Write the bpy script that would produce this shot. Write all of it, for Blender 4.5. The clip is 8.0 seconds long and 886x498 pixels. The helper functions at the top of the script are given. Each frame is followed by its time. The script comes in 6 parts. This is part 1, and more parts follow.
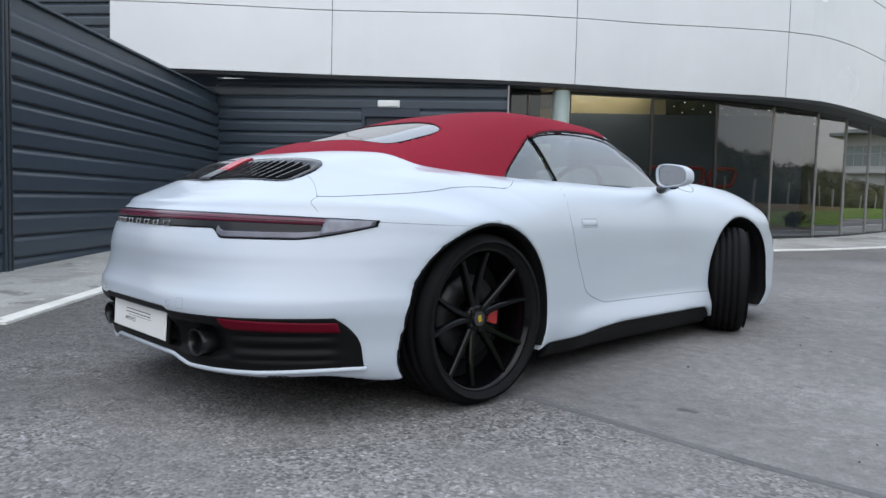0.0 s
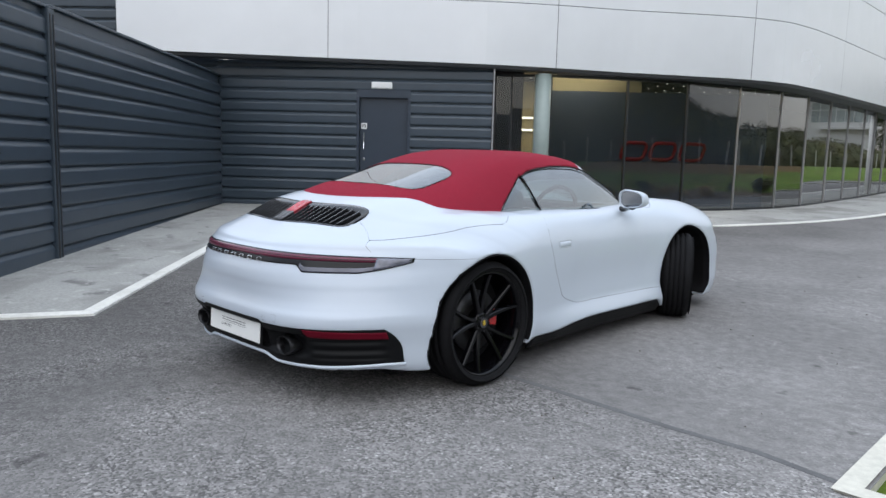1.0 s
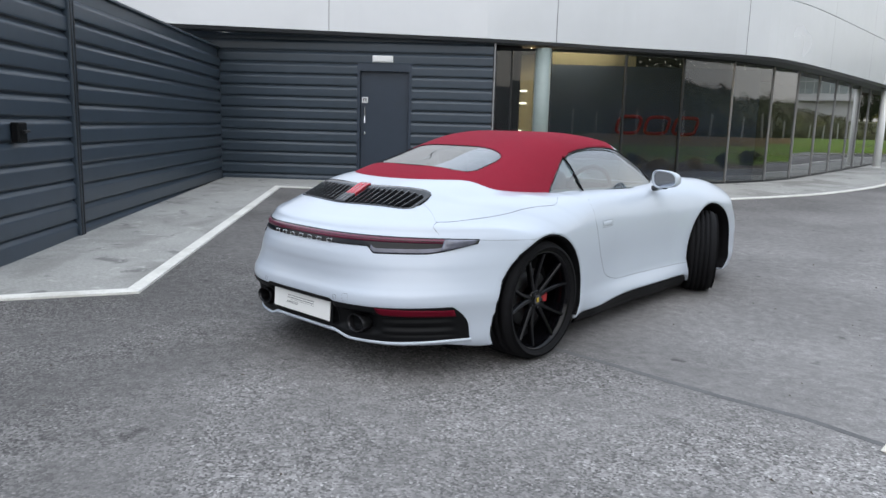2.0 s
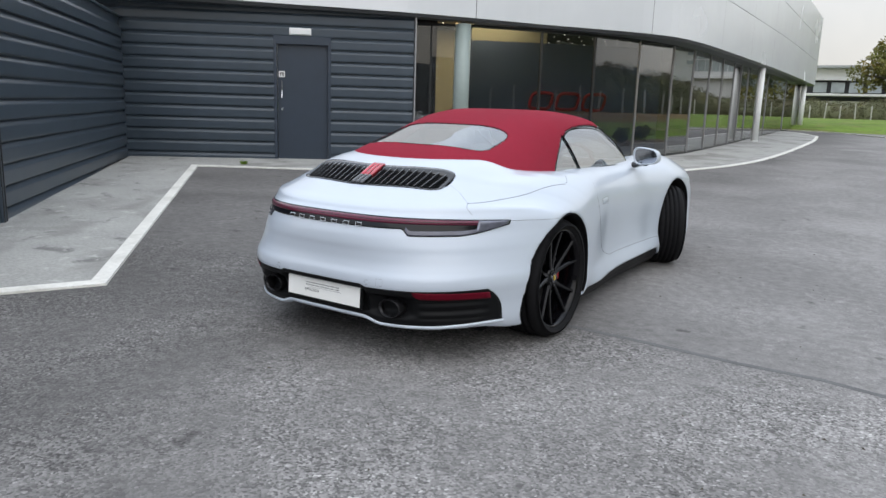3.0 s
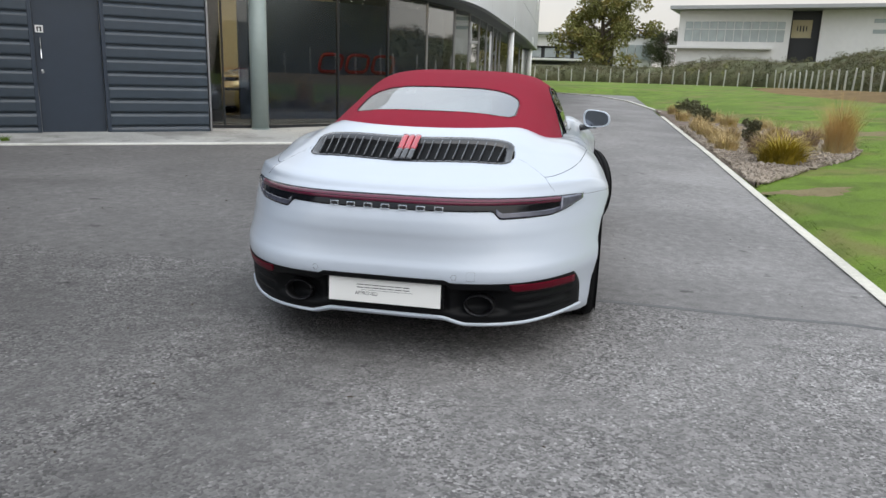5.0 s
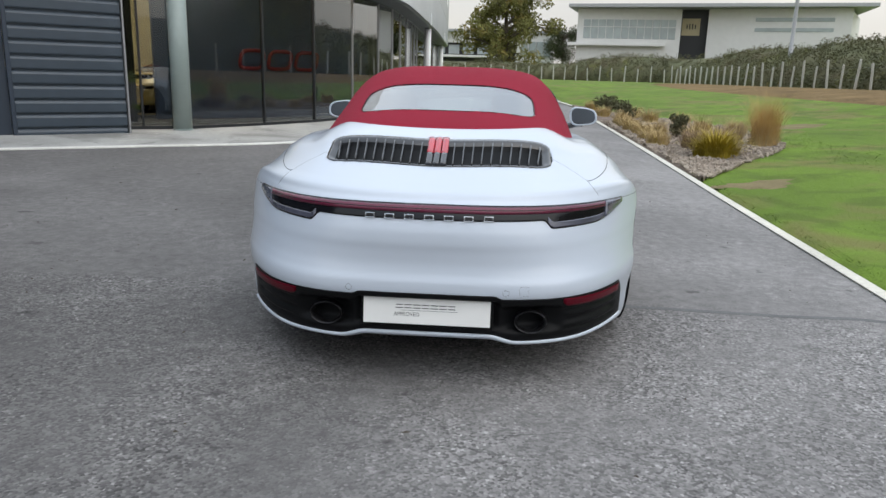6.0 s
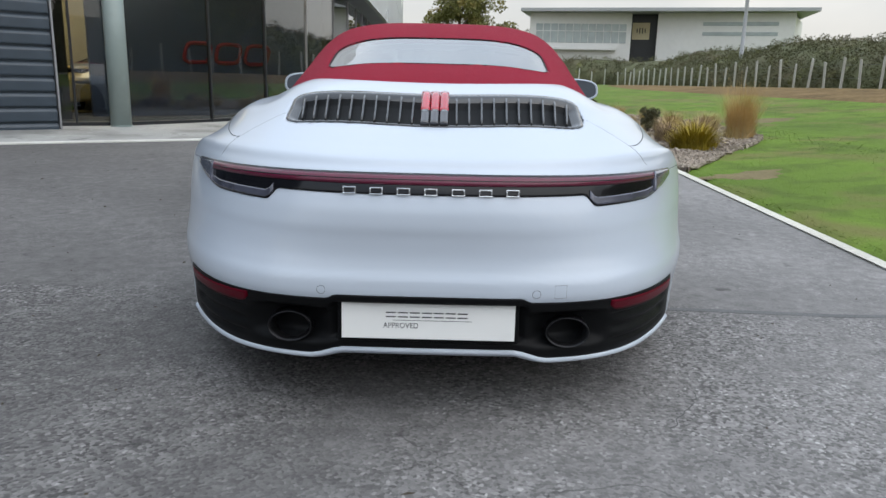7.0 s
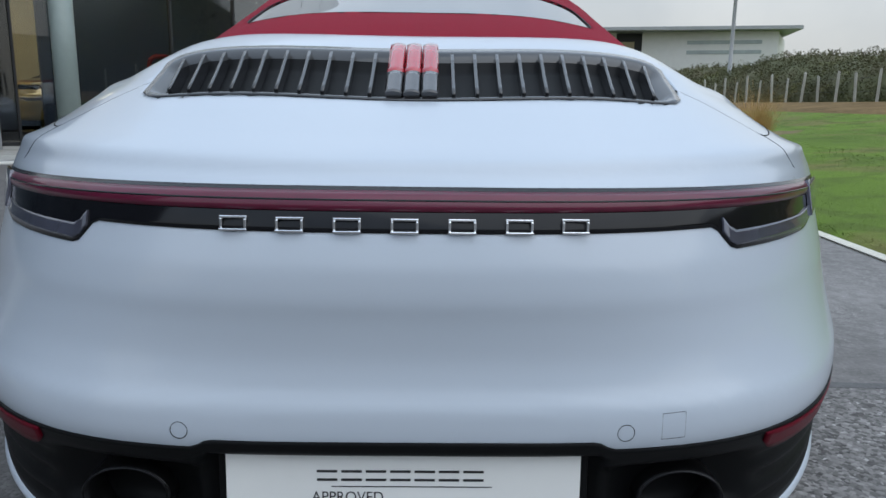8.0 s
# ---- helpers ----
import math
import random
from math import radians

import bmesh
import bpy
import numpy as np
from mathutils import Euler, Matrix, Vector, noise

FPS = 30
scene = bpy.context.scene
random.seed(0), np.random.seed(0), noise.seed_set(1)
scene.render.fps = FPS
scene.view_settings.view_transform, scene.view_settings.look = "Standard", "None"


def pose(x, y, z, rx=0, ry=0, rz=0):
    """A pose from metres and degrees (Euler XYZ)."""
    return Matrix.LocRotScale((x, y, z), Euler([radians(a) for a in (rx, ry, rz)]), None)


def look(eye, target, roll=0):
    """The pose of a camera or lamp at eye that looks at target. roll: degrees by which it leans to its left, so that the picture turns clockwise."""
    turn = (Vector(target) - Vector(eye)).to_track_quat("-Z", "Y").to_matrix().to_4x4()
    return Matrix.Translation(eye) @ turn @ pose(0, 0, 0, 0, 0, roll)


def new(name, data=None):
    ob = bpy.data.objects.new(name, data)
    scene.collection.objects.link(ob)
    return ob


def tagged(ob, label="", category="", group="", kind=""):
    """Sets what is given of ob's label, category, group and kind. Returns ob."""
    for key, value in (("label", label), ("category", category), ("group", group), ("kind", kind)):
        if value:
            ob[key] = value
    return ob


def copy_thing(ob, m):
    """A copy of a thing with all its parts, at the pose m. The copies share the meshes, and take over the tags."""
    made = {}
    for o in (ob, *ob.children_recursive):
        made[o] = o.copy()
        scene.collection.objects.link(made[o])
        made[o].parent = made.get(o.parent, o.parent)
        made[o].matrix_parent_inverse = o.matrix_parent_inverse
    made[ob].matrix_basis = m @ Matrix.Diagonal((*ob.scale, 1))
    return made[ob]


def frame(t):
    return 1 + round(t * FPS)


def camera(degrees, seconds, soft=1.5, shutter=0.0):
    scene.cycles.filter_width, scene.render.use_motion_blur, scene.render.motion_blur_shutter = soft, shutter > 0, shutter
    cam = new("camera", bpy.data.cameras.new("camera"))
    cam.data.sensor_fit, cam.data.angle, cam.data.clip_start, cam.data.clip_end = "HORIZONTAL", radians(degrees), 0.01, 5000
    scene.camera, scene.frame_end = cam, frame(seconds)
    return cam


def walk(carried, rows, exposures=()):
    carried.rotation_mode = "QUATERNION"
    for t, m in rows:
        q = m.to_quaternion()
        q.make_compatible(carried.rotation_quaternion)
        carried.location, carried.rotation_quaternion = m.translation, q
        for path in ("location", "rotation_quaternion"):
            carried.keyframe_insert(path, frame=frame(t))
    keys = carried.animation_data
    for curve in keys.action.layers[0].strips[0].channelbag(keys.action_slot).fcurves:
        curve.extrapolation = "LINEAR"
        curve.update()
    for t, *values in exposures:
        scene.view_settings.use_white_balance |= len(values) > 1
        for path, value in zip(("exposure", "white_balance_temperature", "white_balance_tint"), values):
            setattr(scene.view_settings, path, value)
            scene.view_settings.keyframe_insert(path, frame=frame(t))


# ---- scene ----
cam = camera(63.0, 8.0)
PATH = [
    (0, (2.927, -2.182, 0.821), (1.491, -0.797, 0.692), 1.4),
    (0.5, (3.25, -2.599, 1.119), (1.841, -1.192, 0.928), 1.4),
    (1, (3.518, -3.03, 1.28), (2.132, -1.613, 1.021), 1.5),
    (1.5, (3.537, -3.277, 1.35), (2.166, -1.855, 1.035), 1.5),
    (1.7, (3.465, -3.346, 1.348), (2.1, -1.921, 1.023), 1.5),
    (3, (2.638, -3.907, 1.348), (1.567, -2.266, 0.953), 1.8),
    (3.5, (2.212, -4.046, 1.349), (1.283, -2.325, 0.927), 1.7),
    (4, (1.747, -4.183, 1.357), (0.997, -2.384, 0.909), 1.8),
    (4.5, (1.288, -4.136, 1.305), (0.733, -2.27, 0.843), 1.8),
    (6, (0.24, -3.849, 1.269), (0.115, -1.908, 0.8), 1.6),
    (6.5, (0.103, -3.64, 1.21), (0.053, -1.696, 0.742), 1.5),
    (7, (0.042, -3.114, 1.029), (0.039, -1.165, 0.578), 1.4),
    (7.5, (0.033, -2.559, 0.959), (0.039, -0.603, 0.538), 1.2),
    (8, (0.038, -2.028, 0.883), (0.068, -0.068, 0.489), 0.8),
]
walk(cam, [(t, look(eye, target, roll)) for t, eye, target, roll in PATH], [(0.0, 0.36, 6500, 10), (2.0, 0.42, 6600, 10), (4.5, 0.43, 6950, 10), (6.5, 0.36, 6750, 9), (7.4, 0.24, 6500, 8), (8.0, 0.0, 6250, 7)])

# ---- world, sun, exposure ----
world = bpy.data.worlds.new("sky")
scene.world = world
world.use_nodes = True
wn, wl_ = world.node_tree.nodes, world.node_tree.links
wn.clear()
sky = wn.new("ShaderNodeTexSky")
sky.sky_type, sky.sun_disc = "NISHITA", False
sky.sun_elevation, sky.sun_rotation = radians(52), radians(130)
sky.air_density, sky.dust_density, sky.ozone_density = 1.0, 4.0, 1.0
tc = wn.new("ShaderNodeTexCoord")
cn = wn.new("ShaderNodeTexNoise")
cn.inputs["Scale"].default_value, cn.inputs["Detail"].default_value = 2.2, 6
ramp = wn.new("ShaderNodeValToRGB")
ramp.color_ramp.elements[0].position, ramp.color_ramp.elements[0].color = 0.30, (6.0, 6.9, 8.2, 1)
ramp.color_ramp.elements[1].position, ramp.color_ramp.elements[1].color = 0.72, (10.2, 11.0, 12.0, 1)
mixw = wn.new("ShaderNodeMix")
mixw.data_type = "RGBA"
mixw.inputs["Factor"].default_value = 0.8
bg = wn.new("ShaderNodeBackground")
bg.inputs["Strength"].default_value = 0.10
wo = wn.new("ShaderNodeOutputWorld")
wl_.new(tc.outputs["Generated"], cn.inputs["Vector"])
wl_.new(cn.outputs["Fac"], ramp.inputs["Fac"])
wl_.new(sky.outputs["Color"], mixw.inputs["A"])
wl_.new(ramp.outputs["Color"], mixw.inputs["B"])
sep = wn.new("ShaderNodeSeparateXYZ")
rise = wn.new("ShaderNodeMapRange")
rise.inputs["From Min"].default_value, rise.inputs["From Max"].default_value = 0.0, 1.0
rise.inputs["To Min"].default_value, rise.inputs["To Max"].default_value = 0.78, 1.52
dim = wn.new("ShaderNodeVectorMath")
dim.operation = "SCALE"
wl_.new(tc.outputs["Generated"], sep.inputs["Vector"])
wl_.new(sep.outputs["Z"], rise.inputs["Value"])
wl_.new(mixw.outputs["Result"], dim.inputs[0])
wl_.new(rise.outputs["Result"], dim.inputs["Scale"])
low = wn.new("ShaderNodeMapRange")
low.inputs["From Min"].default_value, low.inputs["From Max"].default_value = 0.0, 0.5
warm = wn.new("ShaderNodeMix")
warm.data_type = "RGBA"
warm.inputs["A"].default_value, warm.inputs["B"].default_value = (1.20, 1.06, 0.90, 1), (0.96, 1.0, 1.05, 1)
tint = wn.new("ShaderNodeVectorMath")
tint.operation = "MULTIPLY"
wl_.new(sep.outputs["Z"], low.inputs["Value"])
wl_.new(low.outputs["Result"], warm.inputs["Factor"])
wl_.new(dim.outputs["Vector"], tint.inputs[0])
wl_.new(warm.outputs["Result"], tint.inputs[1])
wl_.new(tint.outputs["Vector"], bg.inputs["Color"])
wl_.new(bg.outputs["Background"], wo.inputs["Surface"])
sun = new("sun", bpy.data.lights.new("sun", "SUN"))
sun.data.energy, sun.data.angle, sun.data.color = 0.75, radians(80), (1.0, 0.97, 0.92)
sun.matrix_world = look((0, 0, 30), (-18, 15, 0))


# ---- materials ----
def mat(name, base, rough=0.5, metal=0.0, var=0.1, scale=8.0, big=0.6, bump=0.0, bump_scale=200.0, coat=0.0, spec=0.5, per_piece=0.0, rvar=0.05, stretch=(1, 1, 1)):
    """Procedural surface: a base colour with grain and broad stains, roughness variation, fine relief."""
    m = bpy.data.materials.new(name)
    m.use_nodes = True
    nt = m.node_tree
    n, l = nt.nodes, nt.links
    bs = n["Principled BSDF"]
    co = n.new("ShaderNodeTexCoord")
    mp = n.new("ShaderNodeMapping")
    mp.inputs["Scale"].default_value = stretch
    l.new(co.outputs["Object"], mp.inputs["Vector"])
    fine = n.new("ShaderNodeTexNoise")
    fine.inputs["Scale"].default_value, fine.inputs["Detail"].default_value = scale, 5
    wide = n.new("ShaderNodeTexNoise")
    wide.inputs["Scale"].default_value, wide.inputs["Detail"].default_value = big, 3
    l.new(mp.outputs["Vector"], fine.inputs["Vector"])
    l.new(mp.outputs["Vector"], wide.inputs["Vector"])
    add = n.new("ShaderNodeMath")
    add.operation = "ADD"
    l.new(fine.outputs["Fac"], add.inputs[0])
    l.new(wide.outputs["Fac"], add.inputs[1])
    last = add
    if per_piece:
        oi = n.new("ShaderNodeObjectInfo")
        pm = n.new("ShaderNodeMath")
        pm.operation = "MULTIPLY_ADD"
        pm.inputs[1].default_value = per_piece
        l.new(oi.outputs["Random"], pm.inputs[0])
        l.new(add.outputs[0], pm.inputs[2])
        last = pm
    rng = n.new("ShaderNodeMapRange")
    rng.inputs["From Min"].default_value, rng.inputs["From Max"].default_value = 0.6, 1.4 + per_piece
    rng.inputs["To Min"].default_value, rng.inputs["To Max"].default_value = 1 - var, 1 + var
    l.new(last.outputs[0], rng.inputs["Value"])
    mul = n.new("ShaderNodeVectorMath")
    mul.operation = "SCALE"
    mul.inputs[0].default_value = base
    l.new(rng.outputs["Result"], mul.inputs["Scale"])
    l.new(mul.outputs["Vector"], bs.inputs["Base Color"])
    rr = n.new("ShaderNodeMapRange")
    rr.inputs["To Min"].default_value, rr.inputs["To Max"].default_value = max(0.02, rough - rvar), min(1, rough + rvar)
    l.new(wide.outputs["Fac"], rr.inputs["Value"])
    l.new(rr.outputs["Result"], bs.inputs["Roughness"])
    bs.inputs["Metallic"].default_value = metal
    bs.inputs["Coat Weight"].default_value = coat
    bs.inputs["Coat Roughness"].default_value = 0.03
    bs.inputs["Specular IOR Level"].default_value = spec
    if bump:
        bn = n.new("ShaderNodeTexNoise")
        bn.inputs["Scale"].default_value, bn.inputs["Detail"].default_value = bump_scale, 3
        l.new(mp.outputs["Vector"], bn.inputs["Vector"])
        bp = n.new("ShaderNodeBump")
        bp.inputs["Strength"].default_value, bp.inputs["Distance"].default_value = bump, 0.01
        l.new(bn.outputs["Fac"], bp.inputs["Height"])
        l.new(bp.outputs["Normal"], bs.inputs["Normal"])
    return m


def glass(name, tint, rough=0.0, alpha_mix=0.0, power=2.7):
    """Clear or tinted glazing: thin pane, transparent with a mirror gloss by Fresnel."""
    m = bpy.data.materials.new(name)
    m.use_nodes = True
    n, l = m.node_tree.nodes, m.node_tree.links
    n.clear()
    out = n.new("ShaderNodeOutputMaterial")
    tr = n.new("ShaderNodeBsdfTransparent")
    tr.inputs["Color"].default_value = (*tint, 1)
    gl = n.new("ShaderNodeBsdfGlossy")
    gl.inputs["Roughness"].default_value = rough
    lw = n.new("ShaderNodeLayerWeight")
    lw.inputs["Blend"].default_value = 0.5
    fr = n.new("ShaderNodeMath")
    fr.operation = "POWER"
    fr.inputs[1].default_value = power
    l.new(lw.outputs["Facing"], fr.inputs[0])
    ma = n.new("ShaderNodeMath")
    ma.operation, ma.use_clamp = "MULTIPLY_ADD", True
    ma.inputs[1].default_value, ma.inputs[2].default_value = 0.9, alpha_mix
    mx = n.new("ShaderNodeMixShader")
    l.new(fr.outputs[0], ma.inputs[0])
    l.new(ma.outputs[0], mx.inputs["Fac"])
    l.new(tr.outputs["BSDF"], mx.inputs[1])
    l.new(gl.outputs["BSDF"], mx.inputs[2])
    l.new(mx.outputs["Shader"], out.inputs["Surface"])
    return m


def patches(m, colour, scale, lo, hi, amount=1.0):
    """Areas of a second colour with ragged outlines."""
    n, l = m.node_tree.nodes, m.node_tree.links
    bs = n["Principled BSDF"]
    src = bs.inputs["Base Color"].links[0].from_socket
    co = n.new("ShaderNodeTexCoord")
    t = n.new("ShaderNodeTexNoise")
    t.inputs["Scale"].default_value, t.inputs["Detail"].default_value, t.inputs["Distortion"].default_value = scale, 6, 0.5
    r = n.new("ShaderNodeMapRange")
    for k, v in (("From Min", lo), ("From Max", hi), ("To Min", 0.0), ("To Max", amount)):
        r.inputs[k].default_value = v
    mx = n.new("ShaderNodeMix")
    mx.data_type = "RGBA"
    mx.inputs["B"].default_value = (*colour, 1)
    l.new(co.outputs["Object"], t.inputs["Vector"])
    l.new(t.outputs["Fac"], r.inputs["Value"])
    l.new(r.outputs["Result"], mx.inputs["Factor"])
    l.new(src, mx.inputs["A"])
    l.new(mx.outputs["Result"], bs.inputs["Base Color"])
    return m


def glow(name, colour, strength):
    m = bpy.data.materials.new(name)
    m.use_nodes = True
    bs = m.node_tree.nodes["Principled BSDF"]
    bs.inputs["Base Color"].default_value = (*colour, 1)
    bs.inputs["Emission Color"].default_value = (*colour, 1)
    bs.inputs["Emission Strength"].default_value = strength
    return m


def asphalt():
    """Worn asphalt: pale and dark stones in a grey binder, a smoother later course ahead of y = 0.2, darker to the
    left, stains and hair cracks.
    """
    m = bpy.data.materials.new("weathered_asphalt")
    m.use_nodes = True
    n, l = m.node_tree.nodes, m.node_tree.links
    bs = n["Principled BSDF"]
    co = n.new("ShaderNodeTexCoord")

    def noisy(scale, detail, lo, hi, to_lo, to_hi, dist=0.0):
        t = n.new("ShaderNodeTexNoise")
        t.inputs["Scale"].default_value, t.inputs["Detail"].default_value, t.inputs["Distortion"].default_value = scale, detail, dist
        l.new(co.outputs["Object"], t.inputs["Vector"])
        r = n.new("ShaderNodeMapRange")
        for k, v in (("From Min", lo), ("From Max", hi), ("To Min", to_lo), ("To Max", to_hi)):
            r.inputs[k].default_value = v
        l.new(t.outputs["Fac"], r.inputs["Value"])
        return r.outputs["Result"]

    def math2(op, a, b):
        q = n.new("ShaderNodeMath")
        q.operation = op
        for i, v in enumerate((a, b)):
            if isinstance(v, float):
                q.inputs[i].default_value = v
            else:
                l.new(v, q.inputs[i])
        return q.outputs[0]
    vo = n.new("ShaderNodeTexVoronoi")
    vo.inputs["Scale"].default_value = 88
    l.new(co.outputs["Object"], vo.inputs["Vector"])
    sepc = n.new("ShaderNodeSeparateColor")
    l.new(vo.outputs["Color"], sepc.inputs["Color"])
    stone = n.new("ShaderNodeMapRange")
    for k, v in (("From Min", 0.0), ("From Max", 1.0), ("To Min", -0.50), ("To Max", 0.52)):
        stone.inputs[k].default_value = v
    l.new(sepc.outputs["Red"], stone.inputs["Value"])
    bright = n.new("ShaderNodeMapRange")
    for k, v in (("From Min", 0.88), ("From Max", 1.0), ("To Min", 0.0), ("To Max", 1.0)):
        bright.inputs[k].default_value = v
    l.new(sepc.outputs["Green"], bright.inputs["Value"])
    stones = math2("ADD", stone.outputs["Result"], bright.outputs["Result"])
    xyz = n.new("ShaderNodeSeparateXYZ")
    l.new(co.outputs["Object"], xyz.inputs["Vector"])
    course = n.new("ShaderNodeMapRange")
    for k, v in (("From Min", 0.15), ("From Max", 0.28), ("To Min", 1.0), ("To Max", 0.30)):
        course.inputs[k].default_value = v
    l.new(math2("ADD", xyz.outputs["Y"], noisy(2.0, 3, 0.3, 0.7, -0.06, 0.06)), course.inputs["Value"])
    stones = math2("MULTIPLY", stones, math2("MULTIPLY", course.outputs["Result"], noisy(1.3, 4, 0.35, 0.65, 0.34, 1.18)))
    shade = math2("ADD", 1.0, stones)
    shade = math2("MULTIPLY", shade, noisy(0.55, 5, 0.3, 0.7, 0.80, 1.18, 0.6))
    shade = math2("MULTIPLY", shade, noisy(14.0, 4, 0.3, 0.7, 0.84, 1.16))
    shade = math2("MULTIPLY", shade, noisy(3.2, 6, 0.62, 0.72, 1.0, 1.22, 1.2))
    spots = noisy(5.5, 2, 0.70, 0.76, 1.0, 0.55)
    shade = math2("MULTIPLY", shade, spots)
    cr = n.new("ShaderNodeTexVoronoi")
    cr.feature = "DISTANCE_TO_EDGE"
    cr.inputs["Scale"].default_value = 0.42
    warp = n.new("ShaderNodeTexNoise")
    warp.inputs["Scale"].default_value, warp.inputs["Detail"].default_value = 3.0, 6
    l.new(co.outputs["Object"], warp.inputs["Vector"])
    wv = n.new("ShaderNodeVectorMath")
    wv.operation = "MULTIPLY_ADD"
    wv.inputs[1].default_value = (0.9, 0.9, 0.0)
    l.new(warp.outputs["Color"], wv.inputs[0])
    l.new(co.outputs["Object"], wv.inputs[2])
    l.new(wv.outputs["Vector"], cr.inputs["Vector"])
    crack = n.new("ShaderNodeMapRange")
    for k, v in (("From Min", 0.0005), ("From Max", 0.004), ("To Min", 0.55), ("To Max", 1.0)):
        crack.inputs[k].default_value = v
    l.new(cr.outputs["Distance"], crack.inputs["Value"])
    gate = noisy(0.35, 2, 0.56, 0.64, 0.0, 0.8)
    crk = math2("SUBTRACT", 1.0, math2("MULTIPLY", math2("SUBTRACT", 1.0, crack.outputs["Result"]), gate))
    shade = math2("MULTIPLY", shade, crk)
    # darker towards the left, paler towards the right, with a ragged change between
    left_tone = n.new("ShaderNodeMapRange")
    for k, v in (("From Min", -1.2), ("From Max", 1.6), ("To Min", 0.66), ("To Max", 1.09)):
        left_tone.inputs[k].default_value = v
    l.new(math2("ADD", xyz.outputs["X"], noisy(0.6, 4, 0.3, 0.7, -0.9, 0.9)), left_tone.inputs["Value"])
    shade = math2("MULTIPLY", shade, left_tone.outputs["Result"])
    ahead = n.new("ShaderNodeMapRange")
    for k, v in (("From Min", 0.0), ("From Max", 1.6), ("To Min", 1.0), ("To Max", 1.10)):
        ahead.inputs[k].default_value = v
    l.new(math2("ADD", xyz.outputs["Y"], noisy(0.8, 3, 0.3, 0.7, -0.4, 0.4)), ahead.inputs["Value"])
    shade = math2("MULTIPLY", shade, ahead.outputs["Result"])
    sc = n.new("ShaderNodeVectorMath")
    sc.operation = "SCALE"
    sc.inputs[0].default_value = (0.178, 0.171, 0.167)
    l.new(shade, sc.inputs["Scale"])
    l.new(sc.outputs["Vector"], bs.inputs["Base Color"])
    bs.inputs["Roughness"].default_value = 0.82
    bs.inputs["Specular IOR Level"].default_value = 0.18
    bp = n.new("ShaderNodeBump")
    bp.inputs["Strength"].default_value, bp.inputs["Distance"].default_value = 0.55, 0.006
    l.new(math2("ADD", math2("MULTIPLY", math2("SUBTRACT", 0.5, vo.outputs["Distance"]), course.outputs["Result"]), noisy(40.0, 4, 0.3, 0.7, 0.0, 0.5)), bp.inputs["Height"])
    l.new(bp.outputs["Normal"], bs.inputs["Normal"])
    return m


PAINT = mat("white_car_paint", (0.495, 0.545, 0.615), 0.30, 0, 0.01, 3, 0.5, coat=0.7, rvar=0.02, spec=0.35)
PAINT.node_tree.nodes["Principled BSDF"].inputs["Coat IOR"].default_value = 1.46
FABRIC = mat("red_soft_top_canvas", (0.25, 0.014, 0.032), 0.9, 0, 0.10, 60, 2.0, bump=0.35, bump_scale=900, spec=0.2)
BLACK_GLOSS = mat("black_gloss_plastic", (0.012, 0.012, 0.014), 0.10, 0, 0.1, 5, 1, coat=1.0)
SLAT_EDGE = mat("dark_grey_slat_plastic", (0.017, 0.018, 0.021), 0.25, 0, 0.15, 20, 2, coat=0.5)
GRILLE_BLACK = mat("black_grille_plastic", (0.012, 0.012, 0.014), 0.15, 0, 0.1, 5, 1, coat=0.7, spec=0.4)
BLACK_SATIN = mat("black_satin_plastic", (0.005, 0.0053, 0.006), 0.46, 0, 0.15, 20, 2, bump=0.05, bump_scale=900, spec=0.13)
DARK_LINER = mat("black_felt_liner", (0.010, 0.010, 0.011), 0.95, 0, 0.2, 20, 3, spec=0.1)
RUBBER = mat("black_tyre_rubber", (0.008, 0.008, 0.009), 0.8, 0, 0.25, 30, 4, bump=0.1, bump_scale=500, spec=0.15)
RIM = mat("gloss_black_alloy", (0.003, 0.003, 0.004), 0.12, 0.0, 0.15, 20, 3, spec=0.22)
DISC = mat("grey_brake_steel", (0.045, 0.045, 0.048), 0.5, 0.7, 0.2, 60, 5)
CALIPER = mat("red_caliper_enamel", (0.45, 0.01, 0.012), 0.3, 0, 0.08, 20, 3, coat=0.5)
CHROME = mat("bright_chrome", (0.80, 0.81, 0.83), 0.1, 1.0, 0.02, 5, 1)
STEEL_DARK = mat("dark_exhaust_steel", (0.035, 0.035, 0.038), 0.3, 0.8, 0.2, 15, 2)
RED_LENS = mat("dark_red_lamp_lens", (0.105, 0.009, 0.030), 0.3, 0, 0.15, 30, 2, coat=0.6, spec=0.2)
RED_REFLECTOR = mat("red_reflector_plastic", (0.105, 0.003, 0.012), 0.35, 0, 0.12, 80, 3, spec=0.1)
LAMP_BASE = mat("smoked_grey_lamp_lens", (0.035, 0.034, 0.038), 0.2, 0, 0.4, 30, 4, coat=0.6)
RED_LAMP = mat("red_brake_lens", (0.42, 0.02, 0.035), 0.15, 0, 0.15, 20, 4, coat=1.0)
SMOKE = mat("smoked_lamp_glass", (0.006, 0.006, 0.008), 0.12, 0, 0.3, 6, 2, coat=0.12, spec=0.25)
CLEAR_LENS = mat("clear_grey_lamp_lens", (0.115, 0.12, 0.155), 0.15, 0.3, 0.6, 22, 10, coat=0.8)
LOWER_LENS = mat("pale_grey_lamp_lens", (0.074, 0.076, 0.104), 0.2, 0.2, 0.5, 9, 6, coat=0.7)
PLATE_WHITE = mat("white_plate_acrylic", (0.82, 0.82, 0.80), 0.25, 0, 0.03, 10, 2, coat=0.4)
INK = mat("black_print", (0.02, 0.02, 0.022), 0.5, 0, 0.05, 20, 3)
